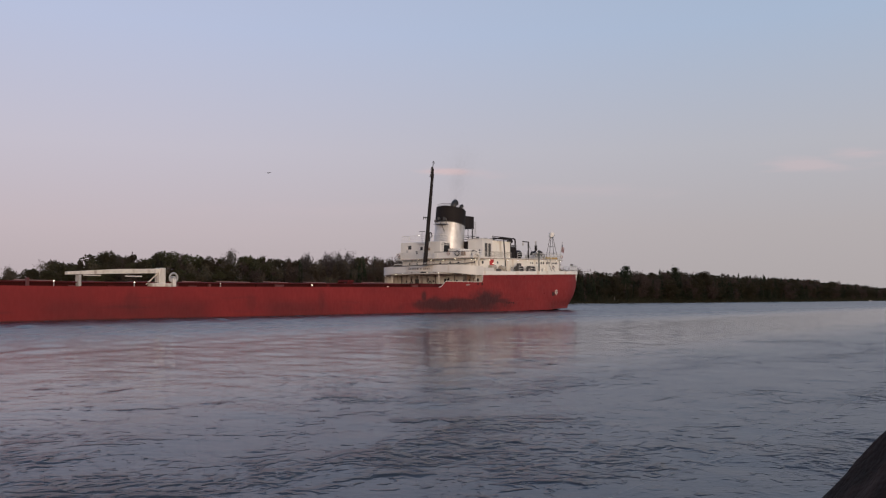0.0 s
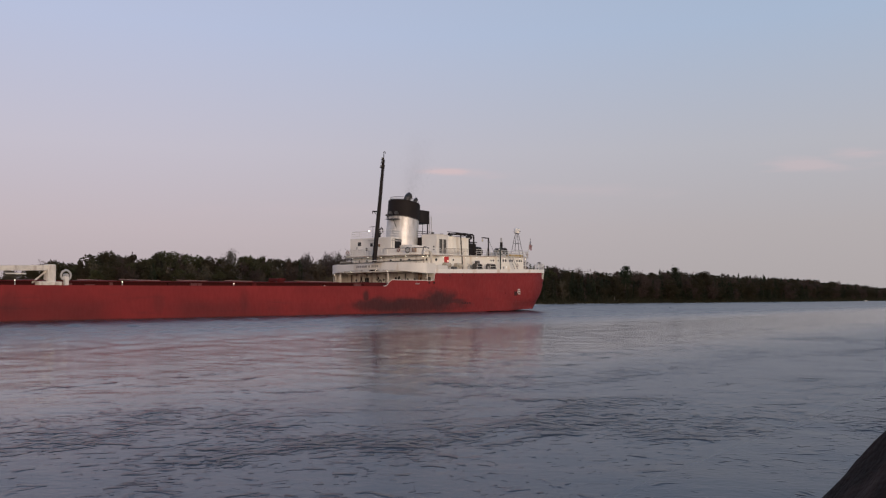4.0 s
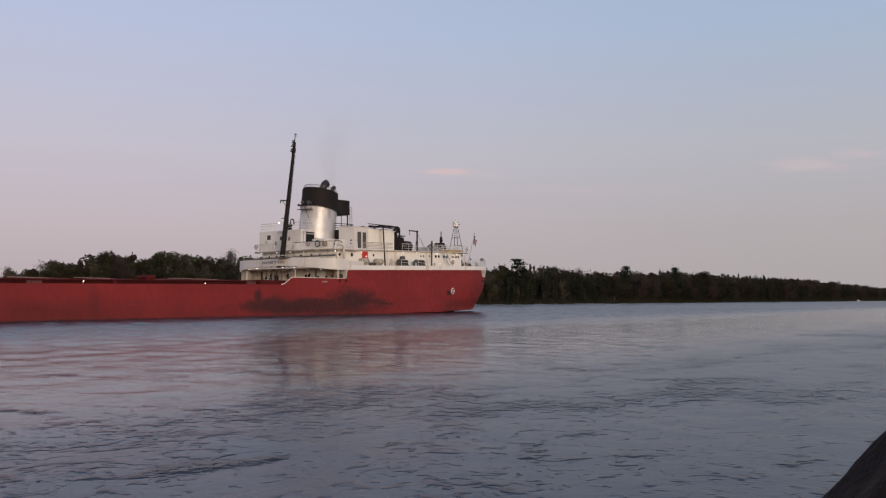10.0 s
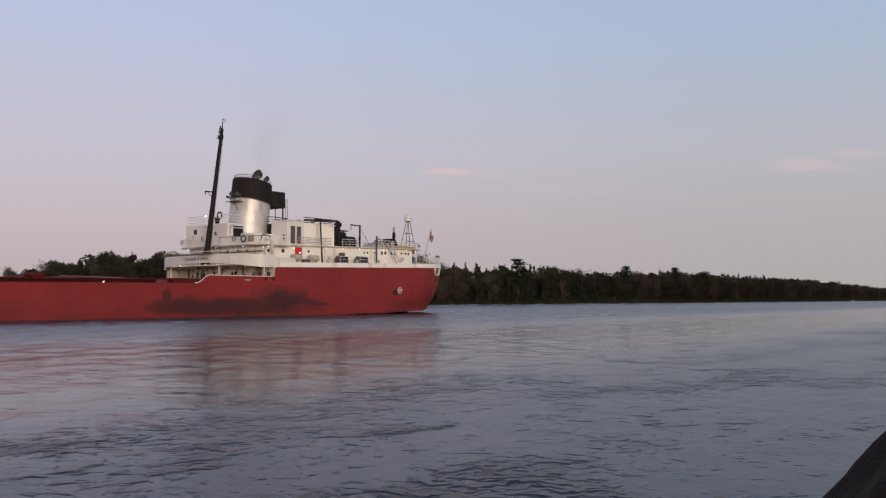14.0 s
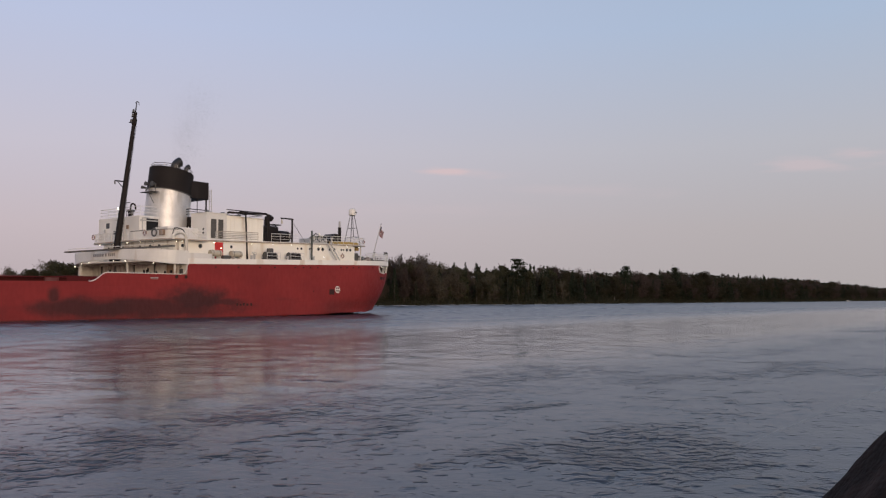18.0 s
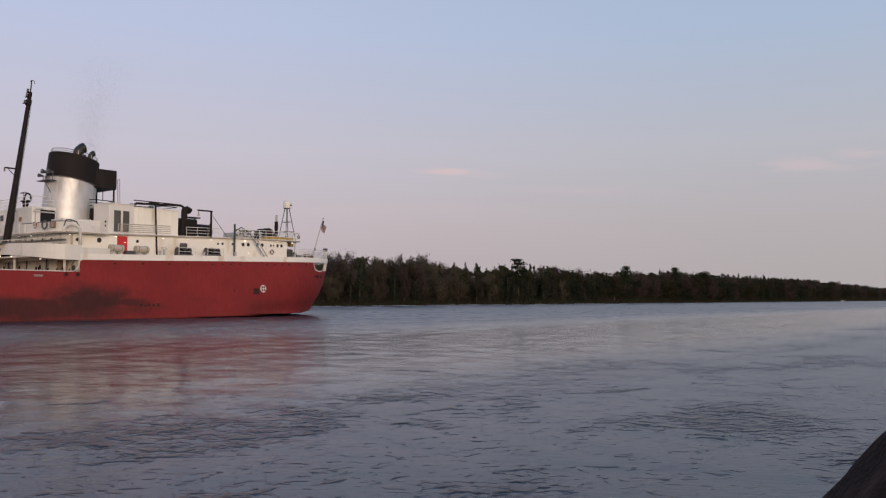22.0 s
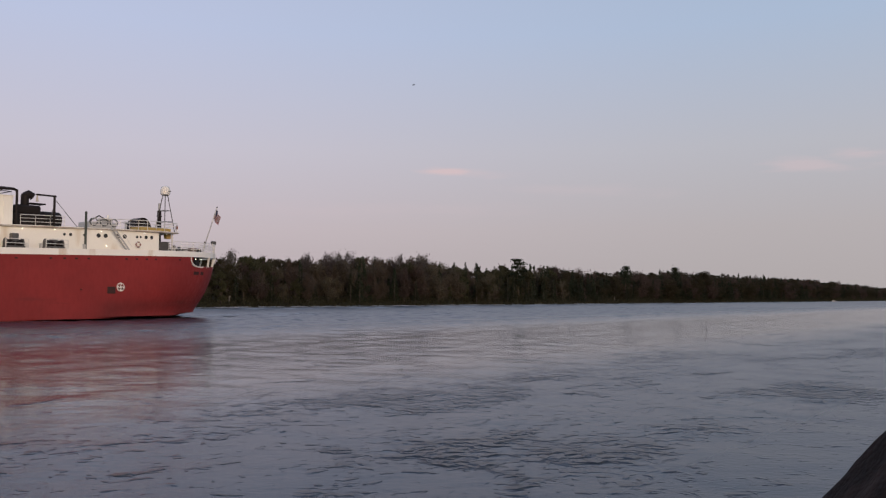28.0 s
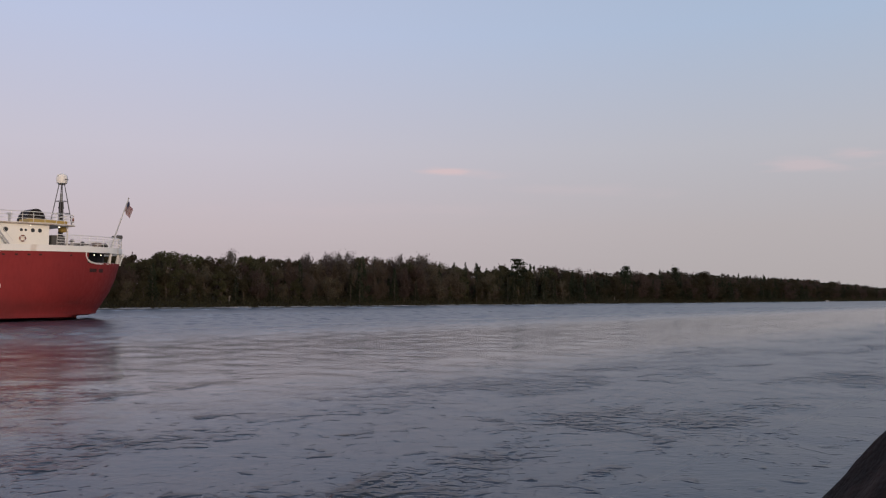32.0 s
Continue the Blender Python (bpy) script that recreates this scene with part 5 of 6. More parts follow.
def funnel_fittings():
    def cowl(x, y, r, rise, bend, name, label):
        """An exhaust pipe that rises out of the funnel and bends aft, open at its end."""
        rows = []
        for k in range(12):
            t = k / 11
            a = radians(68) * max(t - 0.35, 0) / 0.65
            c = Vector((x - bend * (1 - math.cos(a)), y, 18.6 + rise * min(t / 0.35, 1) + bend * math.sin(a)))
            e = Vector((math.cos(a), 0, math.sin(a)))
            rr = r * (0.82 + 0.30 * t)
            rows.append([c + (e * math.cos(q) + Vector((0, 1, 0)) * math.sin(q)) * rr for q in (2 * math.pi * j / 18 for j in range(18))])
        rows += [[p + (Vector(row_c) - p) * 0.12 for p in rows[-1]] for row_c in [tuple(sum((p for p in rows[-1]), Vector()) / 18)]]
        inner = [[p.copy() for p in rows[-1]]]
        mid = sum((p for p in rows[-1]), Vector()) / 18
        inner.append([p + (mid - p) * 0.1 + Vector((0.4, 0, -0.35)) * bend for p in rows[-1]])
        return part(name, loft(rows + inner[1:], close=True, caps=True), M_COWL, funnel, label, smooth=True)

    cowl(39.1, 0.4, 0.58, 0.9, 1.35, "main_cowl", "black exhaust cowl bent aft")
    cowl(37.9, 1.3, 0.32, 0.8, 0.75, "small_cowl", "small exhaust cowl beside the main one")
    for x, y, h in ((40.8, 0.8, 0.35), (40.2, -0.9, 0.5), (37.6, -0.6, 0.6)):
        part("exhaust_pipe", tube((x, y, 18.9), (x, y, 19.5 + h), 0.16, seg=10), M_STEEL, funnel)
    railing([(x, y, z) for x, y, z in funnel_ring(19.3, 2.6, 0.19)[::4]] + [tuple(Vector(funnel_ring(19.3, 2.6, 0.19)[0]))], funnel, 0.5, 2, 1.8, M_STEEL, "low rail round the funnel top")
    part("funnel_hoop", loft([[(x, y, z) for x, y, z in funnel_ring(16.3, 2.90, 0.19)], [(x, y, z) for x, y, z in funnel_ring(16.42, 2.90, 0.19)]], close=True, caps=True), M_STEEL, funnel)
    part("funnel_hoop", loft([[(x, y, z) for x, y, z in funnel_ring(11.55, 2.98)], [(x, y, z) for x, y, z in funnel_ring(11.7, 2.98)]], close=True, caps=True), M_STEEL, funnel)
    # horns on the fore side
    plat = part("horn_platform", box(42.2, 43.3, -1.0, 1.7, 16.22, 16.28, 0.01), M_STEEL, funnel, "platform with horns before the funnel")
    for y, r, z in ((1.5, 0.34, 17.2), (0.1, 0.30, 17.3), (-0.7, 0.22, 16.9)):
        h = part("horn", tube((42.5, y, z), (43.2, y, z + 0.05), 0.08, r, 14), M_STEEL, plat, "dark grey signal horn", smooth=False)
        part("horn_foot", tube((42.6, y, 16.3), (42.6, y, z), 0.05, seg=6), M_STEEL, h)
    part("platform_brace", tube((43.3, 1.0, 16.2), (42.5, 1.0, 14.8), 0.05, seg=6), M_STEEL, plat)
    # duct legs and ladder
    for x, y in ((35.1, 2.0), (35.1, -2.0), (36.6, 2.1)):
        part("duct_leg", tube((x, y, 9.85), (x, y, 15.85), 0.11 if x < 36 else 0.05, seg=8), M_BLACK, funnel)
    lad = bmesh.new()
    for s in (0.0, 0.5):
        tube((34.5, 2.0 + s, 13.4), (34.65, 2.0 + s, 17.2), 0.05, seg=5, bm=lad)
    for k in range(11):
        p = Vector((34.5, 2.0, 13.4)).lerp(Vector((34.65, 2.0, 17.2)), (k + 0.5) / 11)
        tube(p, p + Vector((0, 0.5, 0)), 0.03, seg=4, bm=lad)
    part("duct_ladder", lad, M_GREY, funnel, "steep grey ladder to the duct")


funnel_fittings()


def house_fittings():
    for a, c in ((37.0, 37.9), (35.9, 36.75)):
        d = part("louvre_door", box(a, c, 6.83, 6.90, 10.25, 12.75, 0.02), M_LOUVRE, fan_house, "grey tall louvred door")
        fr = bmesh.new()
        for x in (a - 0.06, c):
            box(x, x + 0.06, 6.84, 6.94, 10.2, 12.85, 0, fr)
        box(a, c, 6.84, 6.94, 12.76, 12.85, 0, fr)
        part("door_frame", fr, M_WHITE, d)
        for k in range(6):
            part("louvre_slat", box(a + 0.03, c - 0.03, 6.86, 6.925, 10.5 + 0.38 * k, 10.56 + 0.38 * k, 0), M_STEEL, d)
    for z in (10.9, 11.4):
        porthole(38.53, 6.2, z, fan_house, 0.7, radians(-90))
    part("roof_edge", box(35.2, 38.6, 3.35, 6.95, 13.5, 13.6, 0.02), M_WHITE, fan_house)
    part("roof_edge", box(28.9, 35.28, 0.4, 6.82, 13.3, 13.4, 0.02), M_CREAM, stores_house)
    for x in (34.6, 33.9, 32.2, 31.0, 30.0):
        part("stiffener", box(x - 0.05, x + 0.05, 6.68, 6.78, 10.0, 13.3, 0.01), M_CREAM, stores_house)
    railing([(35.2, 6.6, 13.4), (29.2, 6.6, 13.4), (29.2, 0.7, 13.4), (35.2, 0.7, 13.4)], stores_house, 0.8, 2, 1.3, M_BLACK, "dark rail round the house roof", 1.5)
    p = part("exhaust_line", path_tube([(35.0, 6.2, 13.5), (34.8, 6.6, 13.85), (33.1, 7.5, 13.8), (29.6, 7.9, 13.95), (29.25, 7.95, 13.8), (29.25, 8.0, 13.4), (29.25, 8.0, deck_z(29))], 0.14, 8), M_BLACK, ship, "black pipe along the house top")
    part("pipe_leg", tube((33.1, 7.9, 14.0), (33.1, 8.4, 7.3 + sheer(33)), 0.11, seg=8), M_BLACK, p)
    part("pipe_box", box(32.6, 33.6, 7.2, 7.9, 13.7, 14.05, 0.03), M_BLACK, p)
    for x, h in ((36.8, 0.5), (34.2, 0.4), (31.5, 0.35)):
        v = part("roof_vent", tube((x, 4.5, 13.4), (x, 4.5, 13.5 + h), 0.22, 0.26, 10), M_STEEL, ship, "small dark roof ventilator")
        part("vent_cap", tube((x, 4.5, 13.5 + h), (x, 4.5, 13.6 + h), 0.4, 0.25, 10), M_STEEL, v)
    # brown strips on the deck edges, the underside's shade put into their colour
    for s in (1, -1):
        rows = [[(u, s * (w + 0.004), 9.60 + sheer(u)), (u, s * (w + 0.03), 9.60 + sheer(u)), (u, s * (w + 0.03), 9.73 + sheer(u)), (u, s * (w + 0.004), 9.73 + sheer(u))] for u, w in ((8.3, 6.3), (12, 7.9), (18, 8.2), (24, 8.42), (39.9, 8.446))]
        part("deck_edge", loft(rows, close=True, caps=True), M_EDGE, upper_deck, "brown deck edge strip, coloured as the shade under the edge")
    line = [(x, y) for x, y in house_front(9.23, 46.03, 1.3, 40.0)]
    part("deck_edge", loft([[(x, y, 9.60) for x, y in line], [(x, y, 9.74) for x, y in line]]), M_EDGE, tier_deck, "brown deck edge strip, coloured as the shade under the edge")
    # rails on the upper deck's edge
    def edge(us, y=None):
        return [(u, (y if y else min(8.36, 6.2 + 0.42 * (u - 8.3))), deck_z(u)) for u in us]
    railing(edge((31.3, 38.2, ), 8.38), upper_deck, 1.1, 5, 1.3, M_RUSTRAIL, "weathered beige pipe railing", 1.3)
    railing(edge((24.2, 29.0), 8.38), upper_deck, 1.1, 3, 1.5)
    railing(edge((8.5, 11, 14, 17.5, 21.0)), upper_deck, 1.1, 3, 1.4)
    railing([(8.5, 6.2, deck_z(8.5)), (8.5, -6.2, deck_z(8.5))], upper_deck, 1.1, 3, 1.6)
    for u in (43.9, 38.3, 32.2, 28.7, 25.2, 19.8, 14.3, 10.5):
        deck_lamp(u, min(8.36, 6.2 + 0.42 * (u - 8.3)) - 0.1, 9.45 + sheer(u), upper_deck)
    # side wall of the cabin
    for u, k in ((43.0, 1.0), (40.4, 1.3), (35.6, 0.9), (24.1, 0.7), (23.4, 0.8), (21.8, 0.7), (20.1, 1.15), (19.2, 1.15), (17.6, 1.1), (16.7, 1.15), (15.0, 0.75), (14.5, 0.6), (13.7, 1.0), (12.9, 1.0)):
        w = 8.2 if u >= 20 else 7.9 + 0.075 * (u - 16) if u > 16 else 7.4 + 0.119 * (u - 11.8)
        porthole(u, w + 0.02, 8.95 + sheer(u), cabin, k)
    d = part("red_door", box(36.95, 38.2, 8.18, 8.28, 6.95 + sheer(37.5), 9.5 + sheer(37.5), 0.03), M_RED, cabin, "bright red steel door")
    part("door_lamp", tube((37.3, 8.25, 8.9), (37.3, 8.4, 8.9), 0.05, seg=8), M_LAMP, d)
    part("door_frame", box(36.87, 36.94, 8.18, 8.32, 6.95, 9.75, 0), M_WHITE, d)
    lifebuoy(14.9, 7.93, 8.05 + sheer(14.9), cabin)
    deck_lamp(19.2, 8.35, 7.8 + sheer(19.2), cabin)
    part("aft_doorway", box(11.74, 11.82, 3.0, 6.6, 7.0 + sheer(12), 9.4 + sheer(12), 0.02), M_DARK, cabin, "dark doorway in the cabin's end")
    for x in (8.9, 9.0):
        part("deck_pillar", tube((x, 6.0 if x > 8.95 else -6.0, 7.2 + sheer(9)), (x, 6.0 if x > 8.95 else -6.0, 9.62 + sheer(9)), 0.09, seg=8), M_WHITE, upper_deck)
    # stair to the upper deck
    st = bmesh.new()
    a, c = Vector((16.6, 8.75, side_z(16.6) - 0.4)), Vector((18.9, 8.75, deck_z(18.9)))
    for y in (0.0, 0.65):
        o = Vector((0, y, 0))
        loft([[a + o + Vector((0, -0.03, -0.1)), a + o + Vector((0, 0.03, -0.1)), a + o + Vector((0, 0.03, 0.14)), a + o + Vector((0, -0.03, 0.14))],
              [c + o + Vector((0, -0.03, -0.1)), c + o + Vector((0, 0.03, -0.1)), c + o + Vector((0, 0.03, 0.14)), c + o + Vector((0, -0.03, 0.14))]], close=True, caps=True, bm=st)
    stair = part("stair", st, M_GREY, ship, "grey steel stair to the upper deck")
    tread = mesh_of("tread", box(-0.14, 0.14, 0, 0.65, -0.02, 0.02, 0), M_RAIL)
    for k in range(11):
        place("tread", tread, stair, at=Matrix.Translation(a.lerp(c, (k + 0.5) / 11)))
    part("stair_rail", path_tube([a + Vector((0, 0.65, 0.8)), c + Vector((0, 0.65, 0.85))], 0.025, 5), M_RAIL, stair)
    # tall dark post by the cabin
    part("boom_post", box(21.90, 22.12, 8.78, 8.98, side_z(22) - 0.4, 12.1, 0.03), M_DARKGREEN, ship, "dark upright post beside the cabin")


house_fittings()


def side_deck_gear():
    for a, c in ((38.25, 39.85), (35.05, 36.65)):
        z = side_z(37) + 0.18
        r = part("life_raft", tube((a, 9.5, z + 0.5), (c, 9.5, z + 0.5), 0.42, seg=16), M_PALE, ship, "pale life raft canister on its cradle", smooth=False)
        for x in (a + 0.3, c - 0.3):
            part("raft_strap", ring((x, 9.5, z + 0.5), (1, 0, 0), 0.42, 0.03, 16, 5), M_STEEL, r)
            part("raft_cradle", box(x - 0.06, x + 0.06, 9.1, 9.9, z - 0.7, z + 0.15, 0.01), M_RAIL, r)
    part("deck_box", box(36.9, 38.1, 9.4, 10.0, side_z(37) - 0.3, side_z(37) + 0.45, 0.04), M_STEEL, ship, "dark deck box by the red door")
    for u, w, top in ((30.1, 1.9, 1.55), (25.9, 2.0, 1.05)):
        z = side_z(u)
        base = part("capstan_winch", box(u - w / 2, u + w / 2, 8.9, 10.0, z - 0.45, z + 0.25, 0.04), M_STEEL, ship, "dark mooring winch on the side deck")
        part("winch_drum", tube((u - w * 0.42, 9.4, z + 0.55), (u + w * 0.42, 9.4, z + 0.55), 0.36, seg=14), M_BLACK, base)
        for x in (u - w * 0.45, u, u + w * 0.45):
            part("drum_flange", tube((x - 0.04, 9.4, z + 0.55), (x + 0.04, 9.4, z + 0.55), 0.5, seg=14), M_STEEL, base)
        part("winch_motor", box(u - 0.4, u + 0.3, 9.0, 9.7, z + 0.6, z + top, 0.08), M_STEEL, base)
        fr = bmesh.new()
        for x in (u - w / 2 - 0.2, u + w / 2 + 0.2):
            tube((x, 10.2, z), (x, 10.2, z + 0.95), 0.04, seg=6, bm=fr)
        for k in (0.5, 0.95):
            tube((u - w / 2 - 0.2, 10.2, z + k), (u + w / 2 + 0.2, 10.2, z + k), 0.035, seg=6, bm=fr)
        part("winch_guard", fr, M_RAIL, base)
    v = part("valve_stand", tube((32.9, 9.6, side_z(33) - 0.3), (32.9, 9.6, side_z(33) + 0.75), 0.14, seg=8), M_GREY, ship, "grey valve stand")
    part("hand_wheel", ring((32.9, 9.6, side_z(33) + 0.85), (0, 0.6, 1), 0.3, 0.04, 16, 5), M_GREY, v)
    for u in (27.6, 33.8, 22.8):
        b = part("mooring_bitts", tube((u, 10.1, side_z(u) - 0.2), (u, 10.1, side_z(u) + 0.45), 0.15, seg=10), M_GREY, ship, "grey mooring bitts")
        part("bitt_cap", tube((u, 10.1, side_z(u) + 0.45), (u, 10.1, side_z(u) + 0.52), 0.2, seg=10), M_GREY, b)
    # rail round the stern
    us = (12.5, 9.5, 7, 5, 3.4, 2.2, 1.3, 0.6, 0.15)
    pts = [(u, half_breadth(u, 8) - 0.12, side_z(u)) for u in us]
    railing(pts + [(x, -y, z) for x, y, z in pts[::-1]], ship, 1.15, 4, 1.1)
    for k in range(6):
        u = 10.6 - 1.35 * k
        part("stowed_drum", tube((u, 4.5 - 0.3 * k, side_z(u) - 0.4), (u, 4.5 - 0.3 * k, side_z(u) + 0.45), 0.30, seg=12), (M_STEEL, M_GREY, M_DECK)[k % 3], ship, "drum stowed on the stern deck")
    part("stern_winch", box(4.2, 6.0, -1.5, 2.5, side_z(5) - 0.4, side_z(5) + 0.7, 0.06), M_STEEL, ship, "dark stern winch")
    # stern light and camera on a short post
    p = part("stern_post", tube((2.0, 4.9, side_z(2)), (2.0, 4.9, side_z(2) + 1.35), 0.05, seg=6), M_RAIL, ship, "short post with a dark floodlight")
    part("floodlight", box(1.6, 2.3, 4.7, 5.1, side_z(2) + 1.2, side_z(2) + 1.65, 0.08), M_STEEL, p)
    p = part("stern_lamp_post", tube((0.6, 1.2, side_z(1)), (0.6, 1.2, side_z(1) + 1.5), 0.05, seg=6), M_RAIL, ship)
    part("stern_lamp", tube((0.6, 1.2, side_z(1) + 1.5), (0.6, 1.2, side_z(1) + 1.8), 0.16, seg=10), M_STEEL, p)
    # mooring gear and lockers crowded on the stern deck
    rr = random.Random(12)
    for k in range(9):
        u, y = 2.2 + 1.05 * k, rr.uniform(0.5, 5.0) * (0.6 if k < 3 else 1)
        z = side_z(u) - 0.5
        if k % 3 == 0:
            g = part("stern_winch", box(u - 0.4, u + 0.4, y - 0.7, y + 0.7, z, z + 0.7, 0.05), M_STEEL, ship, "small dark winch on the stern deck")
            part("winch_drum", tube((u, y - 0.65, z + 0.95), (u, y + 0.65, z + 0.95), 0.32, seg=12), M_BLACK, g)
        elif k % 3 == 1:
            g = part("deck_locker", box(u - 0.45, u + 0.45, y - 0.4, y + 0.4, z, z + rr.uniform(0.9, 1.5), 0.04), (M_GREY, M_DECK)[k % 2], ship, "weathered locker on the stern deck")
        else:
            g = part("deck_vent", tube((u, y, z), (u, y, z + 1.25), 0.14, seg=8), M_GREY, ship, "grey deck ventilator")
            part("vent_head", tube((u, y, z + 1.25), (u, y, z + 1.5), 0.3, 0.2, seg=10), M_STEEL, g)


side_deck_gear()


def flag():
    a, c = Vector((0.4, 0.3, side_z(0) + 0.2)), Vector((-1.95, 0.3, 15.1))
    staff = part("flagstaff", tube(a, c, 0.09, 0.06, 8), M_GREY, ship, "raked grey flagstaff with an ensign")
    part("staff_ball", tube(c, c + Vector((-0.05, 0, 0.14)), 0.08, seg=8), M_STEEL, staff)
    d = (c - a).normalized()
    hoist = c - d * 0.25
    # a hanging flag: thirteen stripes that fall in folds
    def cloth(s, h):
        """s along the fly from 0 to 1, h down the hoist from 0 to 1."""
        p = hoist - d * (1.35 * h)
        sag = Vector((-0.62 * s, 0.22 * math.sin(7.5 * s + 1.2 * h) * s ** 0.5, -0.80 * s - 0.25 * s * s))
        return p + sag
    n = 13
    for i in range(n):
        rows = []
        for k in range(11):
            s = k / 10
            if i < 7 and s < 0.4:
                continue
            q0, q1 = cloth(s, i / n), cloth(s, (i + 1) / n)
            rows.append([q0, q1, q1 + Vector((0, 0.012, 0)), q0 + Vector((0, 0.012, 0))])
        part("flag_stripe", loft(rows, close=True, caps=True), M_FLAGRED if i % 2 == 0 else M_FLAGWHITE, staff)
    rows = []
    for k in range(5):
        s = k / 10
        q0, q1 = cloth(s, 0), cloth(s, 7 / n)
        rows.append([q0, q1, q1 + Vector((0, 0.014, 0)), q0 + Vector((0, 0.014, 0))])
    part("flag_canton", loft(rows, close=True, caps=True), M_FLAGBLUE, staff)


flag()


def upper_gear():
    # big dark winch with its exhaust bend
    z = deck_z(26)
    w = part("deck_engine", box(24.6, 28.6, 3.2, 6.4, z, z + 1.35, 0.12), M_BLACK, ship, "large dark deck engine and winch")
    part("engine_hood", box(25.6, 28.4, 3.4, 6.0, z + 1.3, z + 2.35, 0.2), M_BLACK, w)
    part("engine_bend", path_tube([(27.0, 5.0, z + 2.2), (27.0, 5.0, z + 3.4), (26.6, 5.0, z + 3.65), (26.15, 5.0, z + 3.4)], 0.42, 10), M_BLACK, w)
    part("engine_shelf", box(24.9, 26.6, 4.4, 5.6, z + 2.55, z + 2.68, 0.03), M_BLACK, w)
    part("winch_drum", tube((23.0, 4.6, z + 0.95), (24.9, 4.6, z + 0.95), 0.95, seg=18), M_BLACK, w)
    part("shelf_bracket", tube((25.4, 5.0, z + 1.3), (25.4, 5.0, z + 2.6), 0.06, seg=6), M_BLACK, w)
    # davit
    z = deck_z(25.5)
    d = part("davit", tube((25.5, 8.6, z), (25.5, 8.6, 13.55), 0.13, seg=8), M_BLACK, ship, "black davit with a slanting stay")
    part("davit_arm", box(25.3, 27.55, 8.52, 8.68, 13.4, 13.58, 0.02), M_BLACK, d)
    part("davit_stay", tube((25.5, 8.6, 13.2), (22.7, 8.3, deck_z(22.7)), 0.035, seg=5), M_STEEL, d)
    part("davit_brace", tube((25.5, 8.6, 12.6), (26.1, 8.6, z), 0.04, seg=5), M_STEEL, d)
    part("davit_hook", tube((27.4, 8.6, 13.4), (27.4, 8.6, 12.75), 0.05, 0.16, 8), M_PALE, d)
    # machinery aft of it
    z = deck_z(18)
    m = part("towing_winch", box(17.2, 20.6, 4.6, 7.0, z, z + 0.75, 0.06), M_GREY, ship, "grey winch gear on the upper deck")
    for x in (17.6, 18.8, 20.1):
        part("winch_wheel", ring((x, 7.1, z + 0.75), (0.2, 1, 0.1), 0.42, 0.07, 16, 5), M_STEEL, m)
    part("winch_arm", path_tube([(20.5, 6.6, z + 0.7), (19.3, 6.8, z + 1.5), (18.0, 6.8, z + 0.9)], 0.07, 6), M_STEEL, m)
    part("winch_cover", box(17.3, 18.5, 5.0, 6.4, z + 0.75, z + 1.3, 0.12), M_PALE, m)
    part("white_dome", tube((17.5, 5.6, z + 1.3), (17.5, 5.6, z + 1.75), 0.32, 0.12, 12), M_WHITE, m)
    v = part("mushroom_vent", tube((15.6, 6.3, deck_z(15.6)), (15.6, 6.3, deck_z(15.6) + 0.85), 0.13, seg=8), M_GREY, ship, "grey mushroom ventilator")
    part("vent_cap", tube((15.6, 6.3, deck_z(15.6) + 0.85), (15.6, 6.3, deck_z(15.6) + 1.05), 0.36, 0.2, 12), M_GREY, v)
    # black ventilator head with slats
    z = deck_z(11)
    rows = [[(9.6 + 2.4 * (0.5 - 0.5 * math.cos(a)), y, z + 0.25 + 1.75 * math.sin(a)) for a in (math.pi * k / 10 for k in range(11))] for y in (0.2, 2.4)]
    head = part("vent_head", loft(rows), M_BLACK, ship, "black hooded ventilator")
    part("vent_side", loft([rows[1], [(x, 2.42, z + 0.2) for x, y, zz in rows[1]]]), M_BLACK, head)
    part("vent_side", loft([rows[0], [(x, 0.18, z + 0.2) for x, y, zz in rows[0]]]), M_BLACK, head)
    part("vent_foot", box(10.1, 11.9, 0.3, 2.3, z, z + 0.35, 0.03), M_BLACK, head)
    for k in range(4):
        part("vent_slat", box(10.25, 11.75, 2.4, 2.5, z + 0.35 + 0.3 * k, z + 0.4 + 0.3 * k, 0), M_STEEL, head)
    # tall exhaust pipe
    z = deck_z(8.5)
    e = part("exhaust_stack", tube((5.6, -2.1, side_z(5) - 0.4), (5.6, -2.1, 14.2), 0.27, seg=12), M_BLACK, ship, "tall black exhaust pipe")
    part("stack_cap", tube((5.6, -2.1, 14.2), (5.6, -2.1, 15.2), 0.17, seg=10), M_GREY, e)
    part("stack_collar", tube((5.6, -2.1, 13.4), (5.6, -2.1, 13.55), 0.34, seg=12), M_BLACK, e)
    part("cable_box", box(8.6, 13.0, 3.0, 5.2, z, z + 0.5, 0.04), M_YELLOW, ship, "dull yellow locker along the deck edge")
    # lattice tower with its white dome
    feet = [(9.4, 2.7), (9.4, 4.9), (7.9, 2.7), (7.9, 4.9)]
    top = Vector((8.65, 3.8, 15.55))
    tower = part("antenna_tower", box(8.35, 8.95, 3.5, 4.1, 15.5, 15.6, 0.02), M_STEEL, ship, "dark lattice tower with a white radome")
    for x, y in feet:
        part("tower_leg", tube((x, y, z), (8.65 + (x - 8.65) * 0.25, 3.8 + (y - 3.8) * 0.25, 15.5), 0.055, seg=6), M_STEEL, tower)
